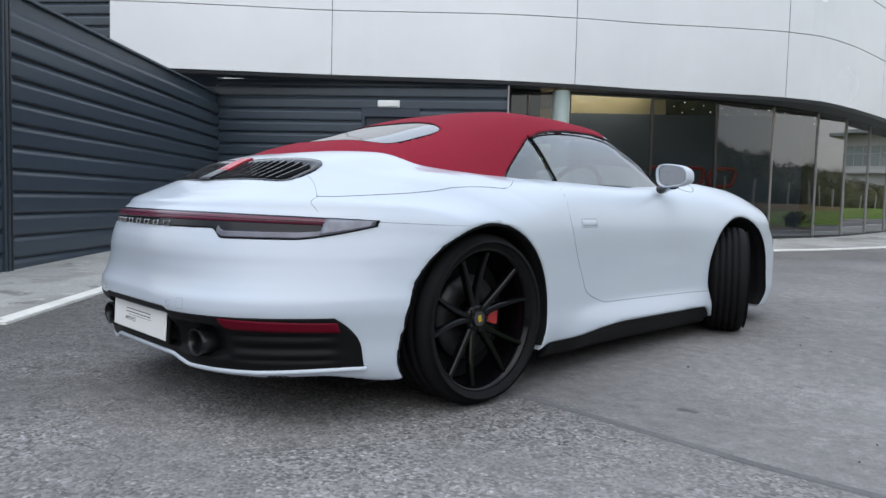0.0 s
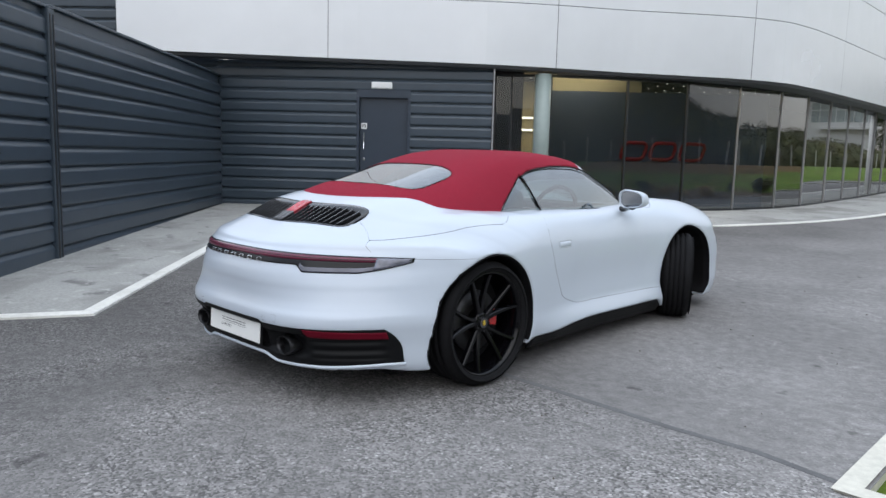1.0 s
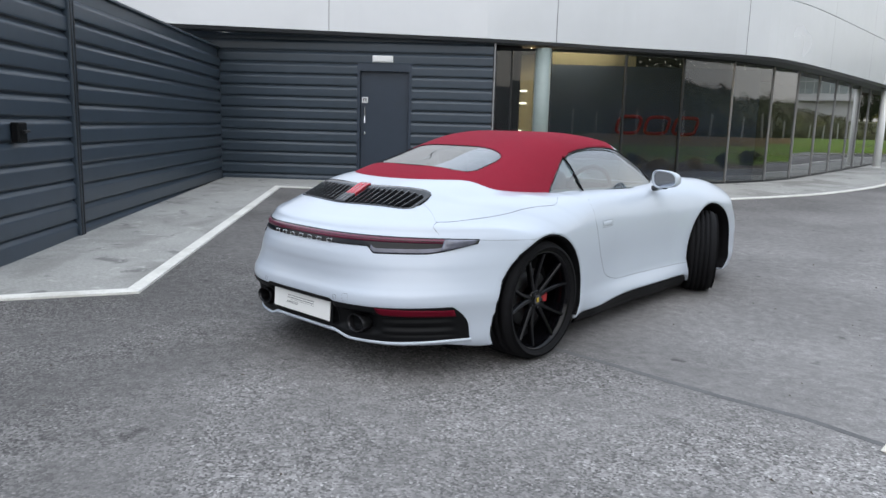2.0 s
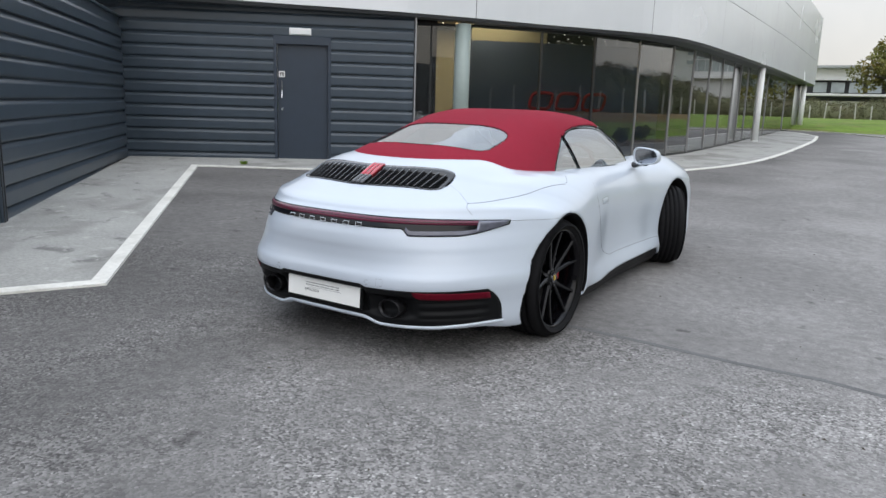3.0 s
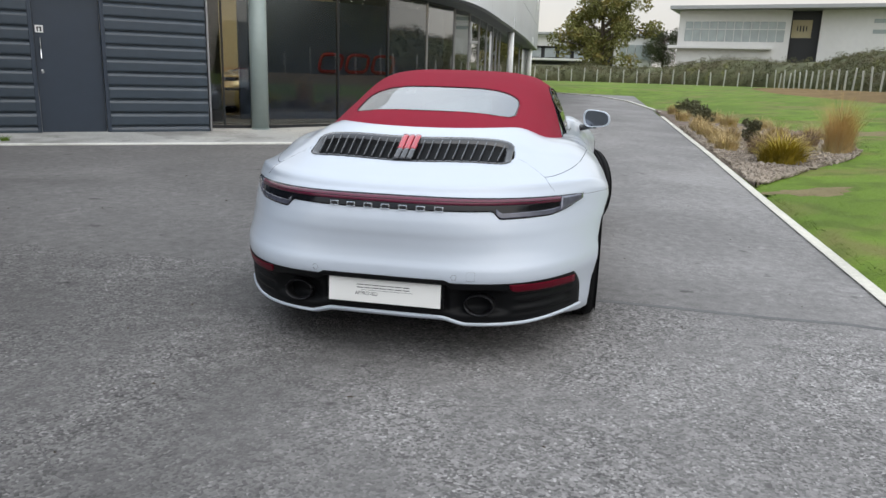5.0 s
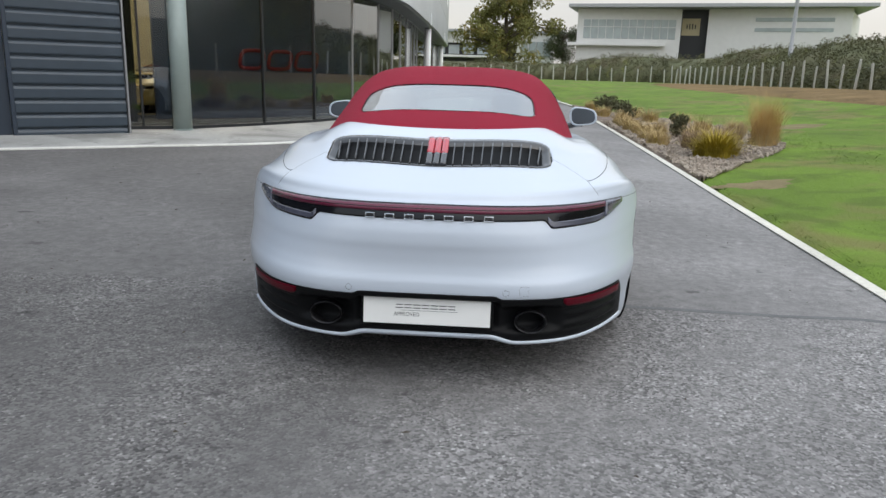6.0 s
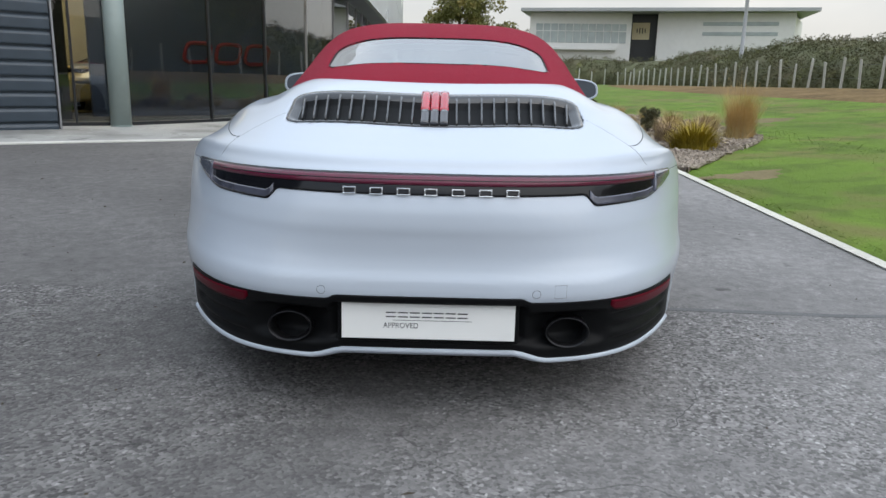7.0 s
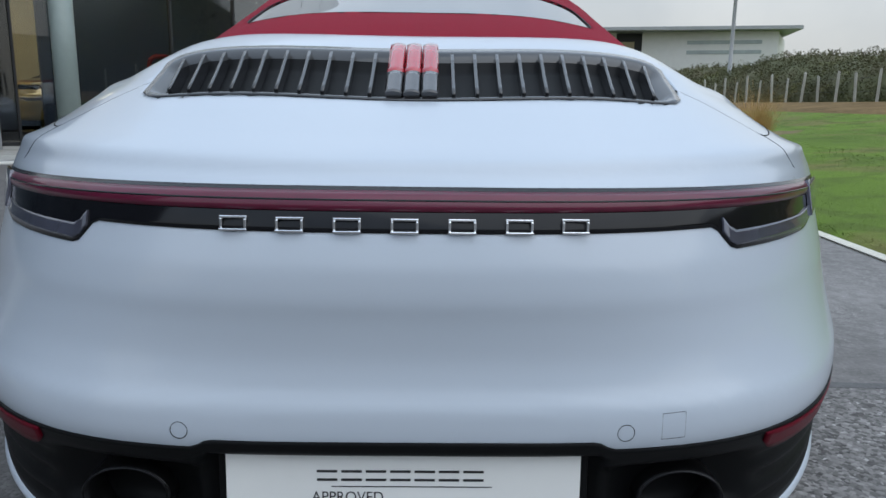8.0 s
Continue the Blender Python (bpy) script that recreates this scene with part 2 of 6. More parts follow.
GOLD = mat("yellow_crest_enamel", (0.55, 0.38, 0.04), 0.3, 0.3, 0.1, 30, 3)
MIRROR = mat("mirror_silver", (0.34, 0.37, 0.42), 0.03, 1.0, 0.01, 5, 1)
LEATHER = mat("black_leather", (0.02, 0.02, 0.022), 0.5, 0, 0.15, 30, 3, bump=0.2, bump_scale=300)
CAR_GLASS = glass("greenish_car_glass", (0.42, 0.50, 0.48), 0.0, 0.21)
SHOP_GLASS = glass("grey_shopfront_glass", (0.55, 0.59, 0.61), 0.0, 0.07, 2.15)
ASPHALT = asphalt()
TAR = mat("dark_tar_joint", (0.105, 0.104, 0.106), 0.8, 0, 0.3, 60, 3, bump=0.3, bump_scale=120)
CONCRETE = mat("pale_pavement_concrete", (0.33, 0.33, 0.315), 0.85, 0, 0.28, 40, 1.2, bump=0.3, bump_scale=120)
EDGING = mat("white_concrete_edging", (0.66, 0.65, 0.61), 0.8, 0, 0.16, 25, 2.0, bump=0.3, bump_scale=120)
KERB_STONE = mat("cream_kerb_concrete", (0.56, 0.54, 0.47), 0.85, 0, 0.2, 25, 2.0, bump=0.3, bump_scale=120)
CLADDING = mat("anthracite_coated_cladding", (0.038, 0.053, 0.071), 0.32, 0, 0.16, 6, 1.0, per_piece=0.25, bump=0.05, bump_scale=40, spec=0.5)
DOOR_PAINT = mat("anthracite_door_paint", (0.024, 0.036, 0.055), 0.4, 0, 0.08, 6, 1.0)
WHITE_PANEL = mat("white_metal_panel", (0.655, 0.675, 0.705), 0.26, 0.2, 0.04, 2, 0.3, per_piece=0.05)
SOFFIT = mat("dark_soffit_metal", (0.05, 0.053, 0.058), 0.5, 0, 0.1, 5, 1)
FRAME = mat("dark_window_frame", (0.02, 0.022, 0.025), 0.4, 0.2, 0.1, 8, 1)
COLUMN = mat("pale_green_grey_column", (0.25, 0.30, 0.285), 0.35, 0, 0.06, 8, 1)
WHITE_PLASTIC = mat("white_plastic", (0.75, 0.76, 0.76), 0.4, 0, 0.03, 8, 1)
SCREEN = mat("slate_display_screen", (0.120, 0.150, 0.225), 0.6, 0, 0.12, 2, 0.5)
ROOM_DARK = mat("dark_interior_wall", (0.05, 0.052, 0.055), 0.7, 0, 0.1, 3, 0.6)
ROOM_CREAM = mat("cream_interior_wall", (0.50, 0.43, 0.28), 0.7, 0, 0.08, 3, 0.6)
ROOM_FLOOR = mat("grey_showroom_tile", (0.30, 0.30, 0.30), 0.3, 0, 0.1, 3, 0.6)
GRASS = mat("lawn_grass", (0.124, 0.196, 0.026), 0.9, 0, 0.45, 60, 0.35, bump=0.8, bump_scale=90, spec=0.2)
BLADE = mat("grass_blade", (0.132, 0.214, 0.030), 0.7, 0, 0.25, 3, 0.5, spec=0.2)
MULCH = mat("brown_grey_bark_mulch", (0.17, 0.135, 0.11), 0.95, 0, 0.5, 35, 1.5, bump=1.0, bump_scale=40, spec=0.1)
CHIP = mat("grey_bark_chip", (0.33, 0.28, 0.23), 0.9, 0, 0.4, 30, 3, per_piece=0.3, spec=0.1)
SEDGE = mat("yellow_green_sedge", (0.36, 0.275, 0.036), 0.7, 0, 0.4, 5, 2, spec=0.2)
STRAW = mat("orange_straw_grass", (0.48, 0.36, 0.18), 0.8, 0, 0.3, 5, 2, spec=0.2)
FEATHER = mat("orange_feather_grass", (0.48, 0.30, 0.11), 0.8, 0, 0.3, 5, 2, spec=0.2)
SHRUB = mat("olive_shrub_leaf", (0.098, 0.096, 0.048), 0.7, 0, 0.4, 5, 2, spec=0.3)
HEDGE = mat("dull_green_hedge_leaf", (0.098, 0.102, 0.052), 0.8, 0, 0.35, 2, 0.3, spec=0.2)
LEAF = mat("tree_leaf", (0.15, 0.15, 0.045), 0.7, 0, 0.5, 2, 0.4, spec=0.3)
BARK = mat("brown_bark", (0.10, 0.08, 0.06), 0.9, 0, 0.3, 20, 2, bump=0.6, bump_scale=40)
POST = mat("pale_timber_post", (0.40, 0.39, 0.35), 0.85, 0, 0.15, 20, 2)
FAR_WALL = mat("white_render", (0.62, 0.615, 0.60), 0.8, 0, 0.05, 2, 0.2)
FAR_GLASS = mat("grey_far_glazing", (0.32, 0.36, 0.36), 0.15, 0, 0.2, 1, 0.3)
FAR_ROOF = mat("grey_roof_sheet", (0.33, 0.34, 0.35), 0.6, 0, 0.06, 1, 0.2)

patches(CONCRETE, (0.15, 0.145, 0.135), 0.9, 0.50, 0.66, 0.7)
patches(CONCRETE, (0.09, 0.09, 0.09), 3.5, 0.62, 0.70, 0.65)
patches(CONCRETE, (0.50, 0.50, 0.47), 7.0, 0.62, 0.70, 0.6)
patches(EDGING, (0.42, 0.41, 0.36), 2.2, 0.54, 0.70, 0.55)
patches(GRASS, (0.17, 0.135, 0.06), 0.7, 0.50, 0.64, 0.7)
patches(BLADE, (0.20, 0.165, 0.07), 0.7, 0.50, 0.64, 0.7)
patches(GRASS, (0.070, 0.100, 0.018), 1.7, 0.50, 0.62, 0.6)
patches(BLADE, (0.075, 0.110, 0.020), 1.7, 0.50, 0.62, 0.6)
patches(HEDGE, (0.115, 0.092, 0.055), 0.4, 0.48, 0.66, 0.6)
patches(HEDGE, (0.15, 0.15, 0.045), 0.9, 0.60, 0.68, 0.7)
patches(LEAF, (0.26, 0.19, 0.05), 0.5, 0.54, 0.66, 0.7)

REVEAL = mat("dark_brown_panel", (0.022, 0.014, 0.015), 0.5, 0, 0.1, 5, 1)


# ---- mesh helpers ----
def mesh_of(name, verts, faces, material, smooth=False):
    me = bpy.data.meshes.new(name)
    me.from_pydata([tuple(v) for v in verts], [], [tuple(int(i) for i in f) for f in faces])
    me.materials.append(material)
    if smooth:
        me.polygons.foreach_set("use_smooth", [True] * len(me.polygons))
    me.update()
    return me


def thing(name, me, label="", category="", group="", kind=""):
    return tagged(new(name, me), label, category, group, kind)


def empty(name, label="", category="", group="", kind="", at=(0, 0, 0)):
    ob = tagged(new(name), label, category, group, kind)
    ob.location = at
    return ob


def piece(name, me, parent, label=""):
    ob = new(name, me)
    ob.parent = parent
    if label:
        ob["label"] = label
    return ob


def part(name, bm, material, parent, label="", smooth=False):
    me = bpy.data.meshes.new(name)
    bm.to_mesh(me)
    bm.free()
    me.materials.append(material)
    if smooth:
        me.polygons.foreach_set("use_smooth", [True] * len(me.polygons))
    return piece(name, me, parent, label)


def box_bm(size, at=(0, 0, 0), bevel=0.0, turn=0.0, segs=2, bm=None):
    own = bm or bmesh.new()
    r = bmesh.ops.create_cube(own, size=1.0, matrix=Matrix.Translation(at) @ Matrix.Rotation(turn, 4, "Z") @ Matrix.Diagonal((*size, 1)))
    if bevel:
        edges = {e for v in r["verts"] for e in v.link_edges}
        bmesh.ops.bevel(own, geom=list(edges), offset=bevel, segments=segs, affect="EDGES", profile=0.5)
    return own


def tube(points, radius, sides=8, closed=False, flat=1.0):
    """A tube along a polyline: vertices and faces."""
    p = np.array(points, float)
    k = len(p)
    tan = np.roll(p, -1, 0) - np.roll(p, 1, 0) if closed else np.gradient(p, axis=0)
    tan /= np.linalg.norm(tan, axis=1)[:, None] + 1e-9
    ref = np.tile(np.array([0.0, 0.0, 1.0]), (k, 1))
    ref[np.abs(tan[:, 2]) > 0.95] = (0, 1.0, 0)
    a = np.cross(tan, ref)
    a /= np.linalg.norm(a, axis=1)[:, None]
    b = np.cross(tan, a)
    rad = np.broadcast_to(np.asarray(radius, float), (k,))
    ang = np.arange(sides) * 2 * math.pi / sides
    v = (p[:, None] + rad[:, None, None] * (np.cos(ang)[None, :, None] * a[:, None] + flat * np.sin(ang)[None, :, None] * b[:, None])).reshape(-1, 3)
    f = []
    for i in range(k if closed else k - 1):
        j = (i + 1) % k
        for s in range(sides):
            q = (s + 1) % sides
            f.append((i * sides + s, j * sides + s, j * sides + q, i * sides + q))
    if not closed:
        f.append(tuple(range(sides))[::-1])
        f.append(tuple((k - 1) * sides + s for s in range(sides)))
    return v, f


def grid_faces(r, c, off=0, wrap=False):
    f = []
    for i in range(r - 1):
        for j in range(c if wrap else c - 1):
            q = (j + 1) % c
            f.append((off + i * c + j, off + i * c + q, off + (i + 1) * c + q, off + (i + 1) * c + j))
    return f


def sstep(a, b, x):
    t = np.clip((np.asarray(x, float) - a) / (b - a), 0, 1)
    return t * t * (3 - 2 * t)


def spline(xs, ys):
    """A smooth curve through a few knots (monotone cubic)."""
    xs, ys = np.array(xs, float), np.array(ys, float)
    d = np.diff(ys) / np.diff(xs)
    m = np.zeros(len(xs))
    m[0], m[-1] = d[0], d[-1]
    for i in range(1, len(xs) - 1):
        m[i] = 0 if d[i - 1] * d[i] <= 0 else 2 * d[i - 1] * d[i] / (d[i - 1] + d[i])

    def f(x):
        x = np.clip(np.asarray(x, float), xs[0], xs[-1])
        i = np.clip(np.searchsorted(xs, x) - 1, 0, len(xs) - 2)
        h = xs[i + 1] - xs[i]
        t = (x - xs[i]) / h
        return (1 + 2 * t) * (1 - t) ** 2 * ys[i] + t * (1 - t) ** 2 * h * m[i] + t * t * (3 - 2 * t) * ys[i + 1] + t * t * (t - 1) * h * m[i + 1]
    return f


# ---- lie of the land ----
UX, UY = math.cos(radians(40.6)), math.sin(radians(40.6))


def un(u, n, z=0.0):
    """A place from its distance along the dark facade and out through it."""
    return (u * UX - n * UY, u * UY + n * UX, z)


def road_h(x, y):
    n = -np.asarray(x, float) * UY + np.asarray(y, float) * UX
    return np.clip(0.0215 * n, -0.12, 0.62)


def lawn_h(x, y):
    x, y = np.asarray(x, float), np.asarray(y, float)
    s = np.maximum(x - 2.9, 0.8 * (y - 34.5))
    k = sstep(1.5, 13.0, s)
    return (1 - k) * (road_h(x, y) + 0.015 + 0.22 * sstep(0.1, 3.0, s)) + k * 1.09


# ---- ground, road, pavements ----
def sheet(name, xs, ys, height, material, keep=None, smooth=True):
    X, Y = np.meshgrid(xs, ys)
    Z = height(X, Y)
    v = np.stack([X, Y, Z], -1).reshape(-1, 3)
    f = grid_faces(len(ys), len(xs))
    if keep is not None:
        c = v[np.array(f)].mean(1)
        ok = keep(c[:, 0], c[:, 1])
        f = [q for q, o in zip(f, ok) if o]
    return mesh_of(name, v, f, material, smooth)


gx = np.concatenate([[-400, -200, -90, -40], np.arange(-20, 2.0, 2.0), np.arange(2.0, 4.0, 0.25), np.arange(4.0, 30, 1.0), [35, 45, 70, 120, 250, 400]])
gy = np.concatenate([[-400, -200, -90, -40, -20, -10], np.arange(-4, 62, 1.0), [70, 85, 110, 160, 260, 400]])


def ground_h(x, y):
    out = np.maximum(sstep(2.72, 2.86, x) * sstep(0.0, 0.3, y), sstep(33.4, 35.2, y) * sstep(-60, 2.0, x))
    return (1 - out) * (road_h(x, y) - 0.12) + out * lawn_h(x, y)


thing("ground", sheet("ground", gx, gy, ground_h, GRASS), "mown green lawn rising gently towards the fence", "ground", kind="structure")


def road_keep(x, y):
    return ~((x > 2.8) & (y > 0.2)) & (y < 35)


rx = np.concatenate([[-60, -30, -14], np.arange(-8, 2.0, 1.0), np.array([2.0, 2.4, 2.82, 4, 8, 16, 40])])
ry = np.concatenate([[-60, -30, -12, -6], np.arange(-4, 0.0, 1.0), [0.0, 0.22], np.arange(1, 36, 1.0)])
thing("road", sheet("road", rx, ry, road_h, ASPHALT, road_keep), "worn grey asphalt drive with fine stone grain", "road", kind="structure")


def ribbon(name, pts, width, height, material, lift=0.0, label="", step=0.4, bevel=0.012, hfun=road_h):
    """A kerb or strip along a polyline, laid on the road, its inner side to the left of the way."""
    p = np.array(pts, float)
    seg = np.linalg.norm(np.diff(p, axis=0), axis=1)
    s = np.concatenate([[0], np.cumsum(seg)])
    t = np.unique(np.concatenate([np.arange(0, s[-1], step), s]))
    q = np.stack([np.interp(t, s, p[:, i]) for i in (0, 1)], -1)
    d = np.gradient(q, axis=0)
    for i in range(1, len(p) - 1):
        k = int(np.argmin(np.abs(t - s[i])))
        a, b = p[i] - p[i - 1], p[i + 1] - p[i]
        d[k] = a / np.linalg.norm(a) + b / np.linalg.norm(b)
    d /= np.linalg.norm(d, axis=1)[:, None]
    nrm = np.stack([-d[:, 1], d[:, 0]], -1)
    for i in range(1, len(p) - 1):
        k = int(np.argmin(np.abs(t - s[i])))
        a = (p[i] - p[i - 1]) / seg[i - 1]
        nrm[k] /= max(0.4, float(nrm[k] @ np.array([-a[1], a[0]])))
    prof = [(0, -0.10), (0, height - bevel), (bevel, height), (width - bevel, height), (width, height - bevel), (width, -0.10)]
    v = []
    for w, h in prof:
        e = q + nrm * w
        v.append(np.column_stack([e, hfun(e[:, 0], e[:, 1]) + h + lift]))
    v = np.concatenate(v)
    return thing(name, mesh_of(name, v, grid_faces(len(prof), len(q)), material), label, "kerb", kind="structure")


KO, KI = np.array((-2.05, -1.06)), np.array((-7.55, 4.05))
FA, FD = np.array((-9.70, 4.13)), np.array((0.728, -0.685))      # corner of the dark fence and its way
curve_k = spline([0, 1, 2, 3, 4, 5, 6, 7, 8, 9], [-4.6, -3.1, -1.95, -1.22, -0.72, -0.48, -0.44, -0.50, -0.62, -0.95])
curve_y = spline([0, 1, 2, 3, 4, 5, 6, 7, 8, 9], [6.05, 7.1, 8.7, 10.5, 12.5, 14.8, 17.5, 21.0, 25.0, 29.0])
KERB_L = [tuple(FA + FD * 9.35 + np.array((0.25, 0.1))), tuple(KO), tuple(KI)] + [(float(curve_k(s)), float(curve_y(s))) for s in np.linspace(0, 9, 28)] + [(-2.0, 31.5), (-4.5, 33.0), (-9, 33.2)]
ribbon("kerb_house", KERB_L, 0.128, 0.02, EDGING, label="flush white concrete edging along the pavement")

# pavement between the edging and the walls
bm = bmesh.new()
inner = [tuple(FA + FD * 9.7), tuple(FA + np.array((-0.3, 0.4)))] + [un(0.7, 9.9)[:2], (-4.9, 9.6), (-4.3, 11), (-3.6, 13), (-3.2, 15), (-3.2, 24), (-3.6, 32.5), (-9, 33)]
loop = [(x, y) for x, y in KERB_L] + inner[::-1]
vs = [bm.verts.new((x, y, float(road_h(x, y)) + 0.014)) for x, y in loop]
bm.faces.new(vs)
bmesh.ops.triangulate(bm, faces=bm.faces[:])
bmesh.ops.subdivide_edges(bm, edges=[e for e in bm.edges if e.calc_length() > 2], cuts=3, use_grid_fill=True)
for v in bm.verts:
    v.co.z = float(road_h(v.co.x, v.co.y)) + 0.014
me = bpy.data.meshes.new("pavement")
bm.to_mesh(me)
bm.free()
me.materials.append(CONCRETE)
thing("pavement", me, "pale stained concrete pavement beside the dark walls", "pavement", kind="structure")

ribbon("kerb_lawn", [(9.0, 0.06), (2.72, 0.10), (2.74, 4.0), (2.80, 9.0), (2.82, 14.0), (2.84, 18.9)], -0.075, 0.014, KERB_STONE, label="pale concrete edging between drive and lawn")
ribbon("kerb_lawn_far", [(3.15, 19.3), (2.75, 23.0), (2.2, 28.0), (1.2, 31.5), (-1.0, 33.8), (-9, 34.2)], -0.12, 0.035, KERB_STONE, label="pale concrete edging where the drive bends away")
ribbon("tar_joint", [(0.6, 0.19), (1.3, 0.20), (1.95, 0.19), (2.35, 0.22), (2.70, 0.17)], 0.045, 0.002, TAR, label="dark tar joint across the asphalt", bevel=0.001)

CRACK = mat("dark_crack_filling", (0.10, 0.099, 0.098), 0.95, 0, 0.3, 60, 3, spec=0.1)
for k, (p0_, p1_, wide_) in enumerate((((0.78, -1.0), (0.95, -0.72), 0.003), ((-1.25, -2.0), (-0.80, -2.2), 0.003))):
    w_ = np.linspace(0, 1, 13)
    q_ = np.array(p0_)[None] * (1 - w_[:, None]) + np.array(p1_)[None] * w_[:, None]
    q_ += np.random.default_rng(60 + k).normal(0, 0.006, q_.shape) + 0.03 * np.sin(math.pi * w_)[:, None]
    ribbon("crack", [tuple(p) for p in q_], wide_, 0.0012, CRACK, label="fine dark crack in the asphalt", step=0.2, bevel=0.0004)


# ---- dark clad walls ----
def plank_mesh(length, high, name="plank"):
    """A horizontal cladding plank with a rounded face, its back at y = 0 and its face towards -y."""
    prof = [(0, 0.006), (-0.034, 0.0), (-0.040, 0.006), (-0.042, 0.022), (-0.042, high - 0.080), (-0.038, high - 0.066), (-0.012, high - 0.030), (0, high - 0.020)]
    v = [(x, d, z) for x in (0, length) for d, z in prof]
    k = len(prof)
    f = [(i, i + 1, k + i + 1, k + i) for i in range(k - 1)] + [tuple(range(k))[::-1], tuple(range(k, 2 * k))]
    return mesh_of(name, v, f, CLADDING)


def clad(name, start, way, length, z0, rows, high, gaps=(), label="", thick=0.2, top=0.03):
    """A wall of planks from start along way (degrees); gaps: (from, to, rows from the ground) left open."""
    root = empty(name, label, "wall", kind="structure", at=(start[0], start[1], z0))
    root.rotation_euler.z = radians(way)
    bm = bmesh.new()
    spans, x = [], 0.0
    for a, b, _ in sorted(gaps):
        spans.append((x, a))
        x = b
    spans.append((x, length))
    for a, b in spans:
        box_bm((b - a, thick, rows * high + top), ((a + b) / 2, thick / 2 + 0.001, (rows * high + top) / 2), bm=bm)
    for a, b, k in gaps:
        if k < rows:
            box_bm((b - a, thick, (rows - k) * high + top), ((a + b) / 2, thick / 2 + 0.001, k * high + ((rows - k) * high + top) / 2), bm=bm)
    part("backing", bm, CLADDING, root)
    part("coping", box_bm((length, thick + 0.05, 0.035), (length / 2, thick / 2 - 0.02, rows * high + top + 0.016), 0.006), CLADDING, root)
    made = {}
    for i in range(rows):
        cuts = [g for g in gaps if i < g[2]]
        x, runs = 0.0, []
        for a, b, _ in sorted(cuts):
            runs.append((x, a))
            x = b
        runs.append((x, length))
        for a, b in runs:
            key = round(b - a, 3)
            if key not in made:
                made[key] = plank_mesh(b - a, high)
            ob = piece("plank", made[key], root)
            ob.location = (a, 0, i * high)
    return root


W0 = np.array(un(-4.70, 9.45)[:2])
DOOR_A, DOOR_B = 4.70 - 1.97, 4.70 - 0.91
clad("wall_clad_back", W0, 40.6, 5.34, 0.117, 13, 0.2145, [(DOOR_A, DOOR_B, 10.62)], "anthracite grey wall of horizontal ribbed metal planks", top=0.05)

clad("wall_clad_fence", tuple(FA + FD * 6.62), 180 - 43.25, 6.62, -0.0175, 12, 0.2145, (), "anthracite ribbed metal screen wall along the pavement", thick=0.12, top=0.127)
clad("wall_clad_gate", tuple(FA + FD * 9.5), 180 - 43.25, 2.74, 0.041, 12, 0.2145, (), "anthracite ribbed metal gate beside the screen wall", thick=0.10, top=0.05)
gp = empty("gate_post", "dark steel gate post between two clad panels", "post", at=(*(FA + FD * 6.69), 0.0))
gp.rotation_euler.z = radians(180 - 43.25)
part("post_shaft", box_bm((0.13, 0.14, 2.66), (0, 0.0, 1.33), 0.01), CLADDING, gp)
part("post_cap", box_bm((0.13, 0.14, 0.02), (0, 0.0, 2.67), 0.004), CLADDING, gp)
for k, dx in enumerate((-0.035, 0.03)):
    part("groove", box_bm((0.024, 0.01, 2.6), (dx, -0.072, 1.31), 0.002), FRAME, gp)
lk = empty("gate_lock", "small black lock case with a lever on the gate", "lock", at=(*(FA + FD * 7.95 + np.array((0.685, 0.728)) * 0.062), 1.18))
lk.rotation_euler.z = radians(180 - 43.25)
part("lock_case", box_bm((0.16, 0.07, 0.18), (0, -0.02, 0), 0.012), BLACK_SATIN, lk)
part("lever", box_bm((0.11, 0.025, 0.025), (0.02, -0.075, 0.01), 0.008), STEEL_DARK, lk)

# tall clad wall behind the fence
clad("wall_clad_far", un(-13.0, 9.6)[:2], 40.6, 8.28, 0.117, 22, 0.2145, (), "tall anthracite clad wall behind the screen")

# ---- service door ----
dm = Matrix.Translation(un(-1.44, 9.45, 0.17)) @ Matrix.Rotation(radians(40.6), 4, "Z")
door = empty("door_1", "closed anthracite steel service door in the clad wall", "door", kind="structure")
door.matrix_world = dm
for nm, sz, at in (("frame_jamb", (0.06, 0.14, 2.2), (-0.5, 0.03, 1.10)), ("frame_jamb", (0.06, 0.14, 2.2), (0.5, 0.03, 1.10)), ("frame_head", (1.06, 0.14, 0.16), (0, 0.034, 2.24))):
    part(nm, box_bm(sz, at, 0.006), DOOR_PAINT, door)
part("door_leaf", box_bm((0.93, 0.05, 2.165), (0, 0.075, 1.0975), 0.004), DOOR_PAINT, door)
part("threshold", box_bm((0.94, 0.12, 0.02), (0, 0.03, 0.008), 0.004), STEEL_DARK, door)
bm = bmesh.new()
v, f = tube([(-0.385, 0.02, 1.17), (-0.385, 0.02, 1.50)], 0.011, 10)
bvs = [bm.verts.new(p) for p in v]
for q in f:
    bm.faces.new([bvs[i] for i in q])
for z in (1.2, 1.47):
    box_bm((0.012, 0.05, 0.012), (-0.385, 0.038, z), bm=bm)
part("pull_handle", bm, CHROME, door, "slim steel pull handle", True)
part("lock_plate", box_bm((0.04, 0.012, 0.05), (-0.385, 0.046, 0.98), 0.004), CHROME, door, "small steel keyhole plate")
sg = empty("door_sign", "small white square sign on the dark door", "sign")
sg.matrix_world = dm @ Matrix.Translation((-0.385, 0.046, 1.62))
part("sign_face", box_bm((0.11, 0.005, 0.11), (0, 0, 0), 0.001), WHITE_PLASTIC, sg)
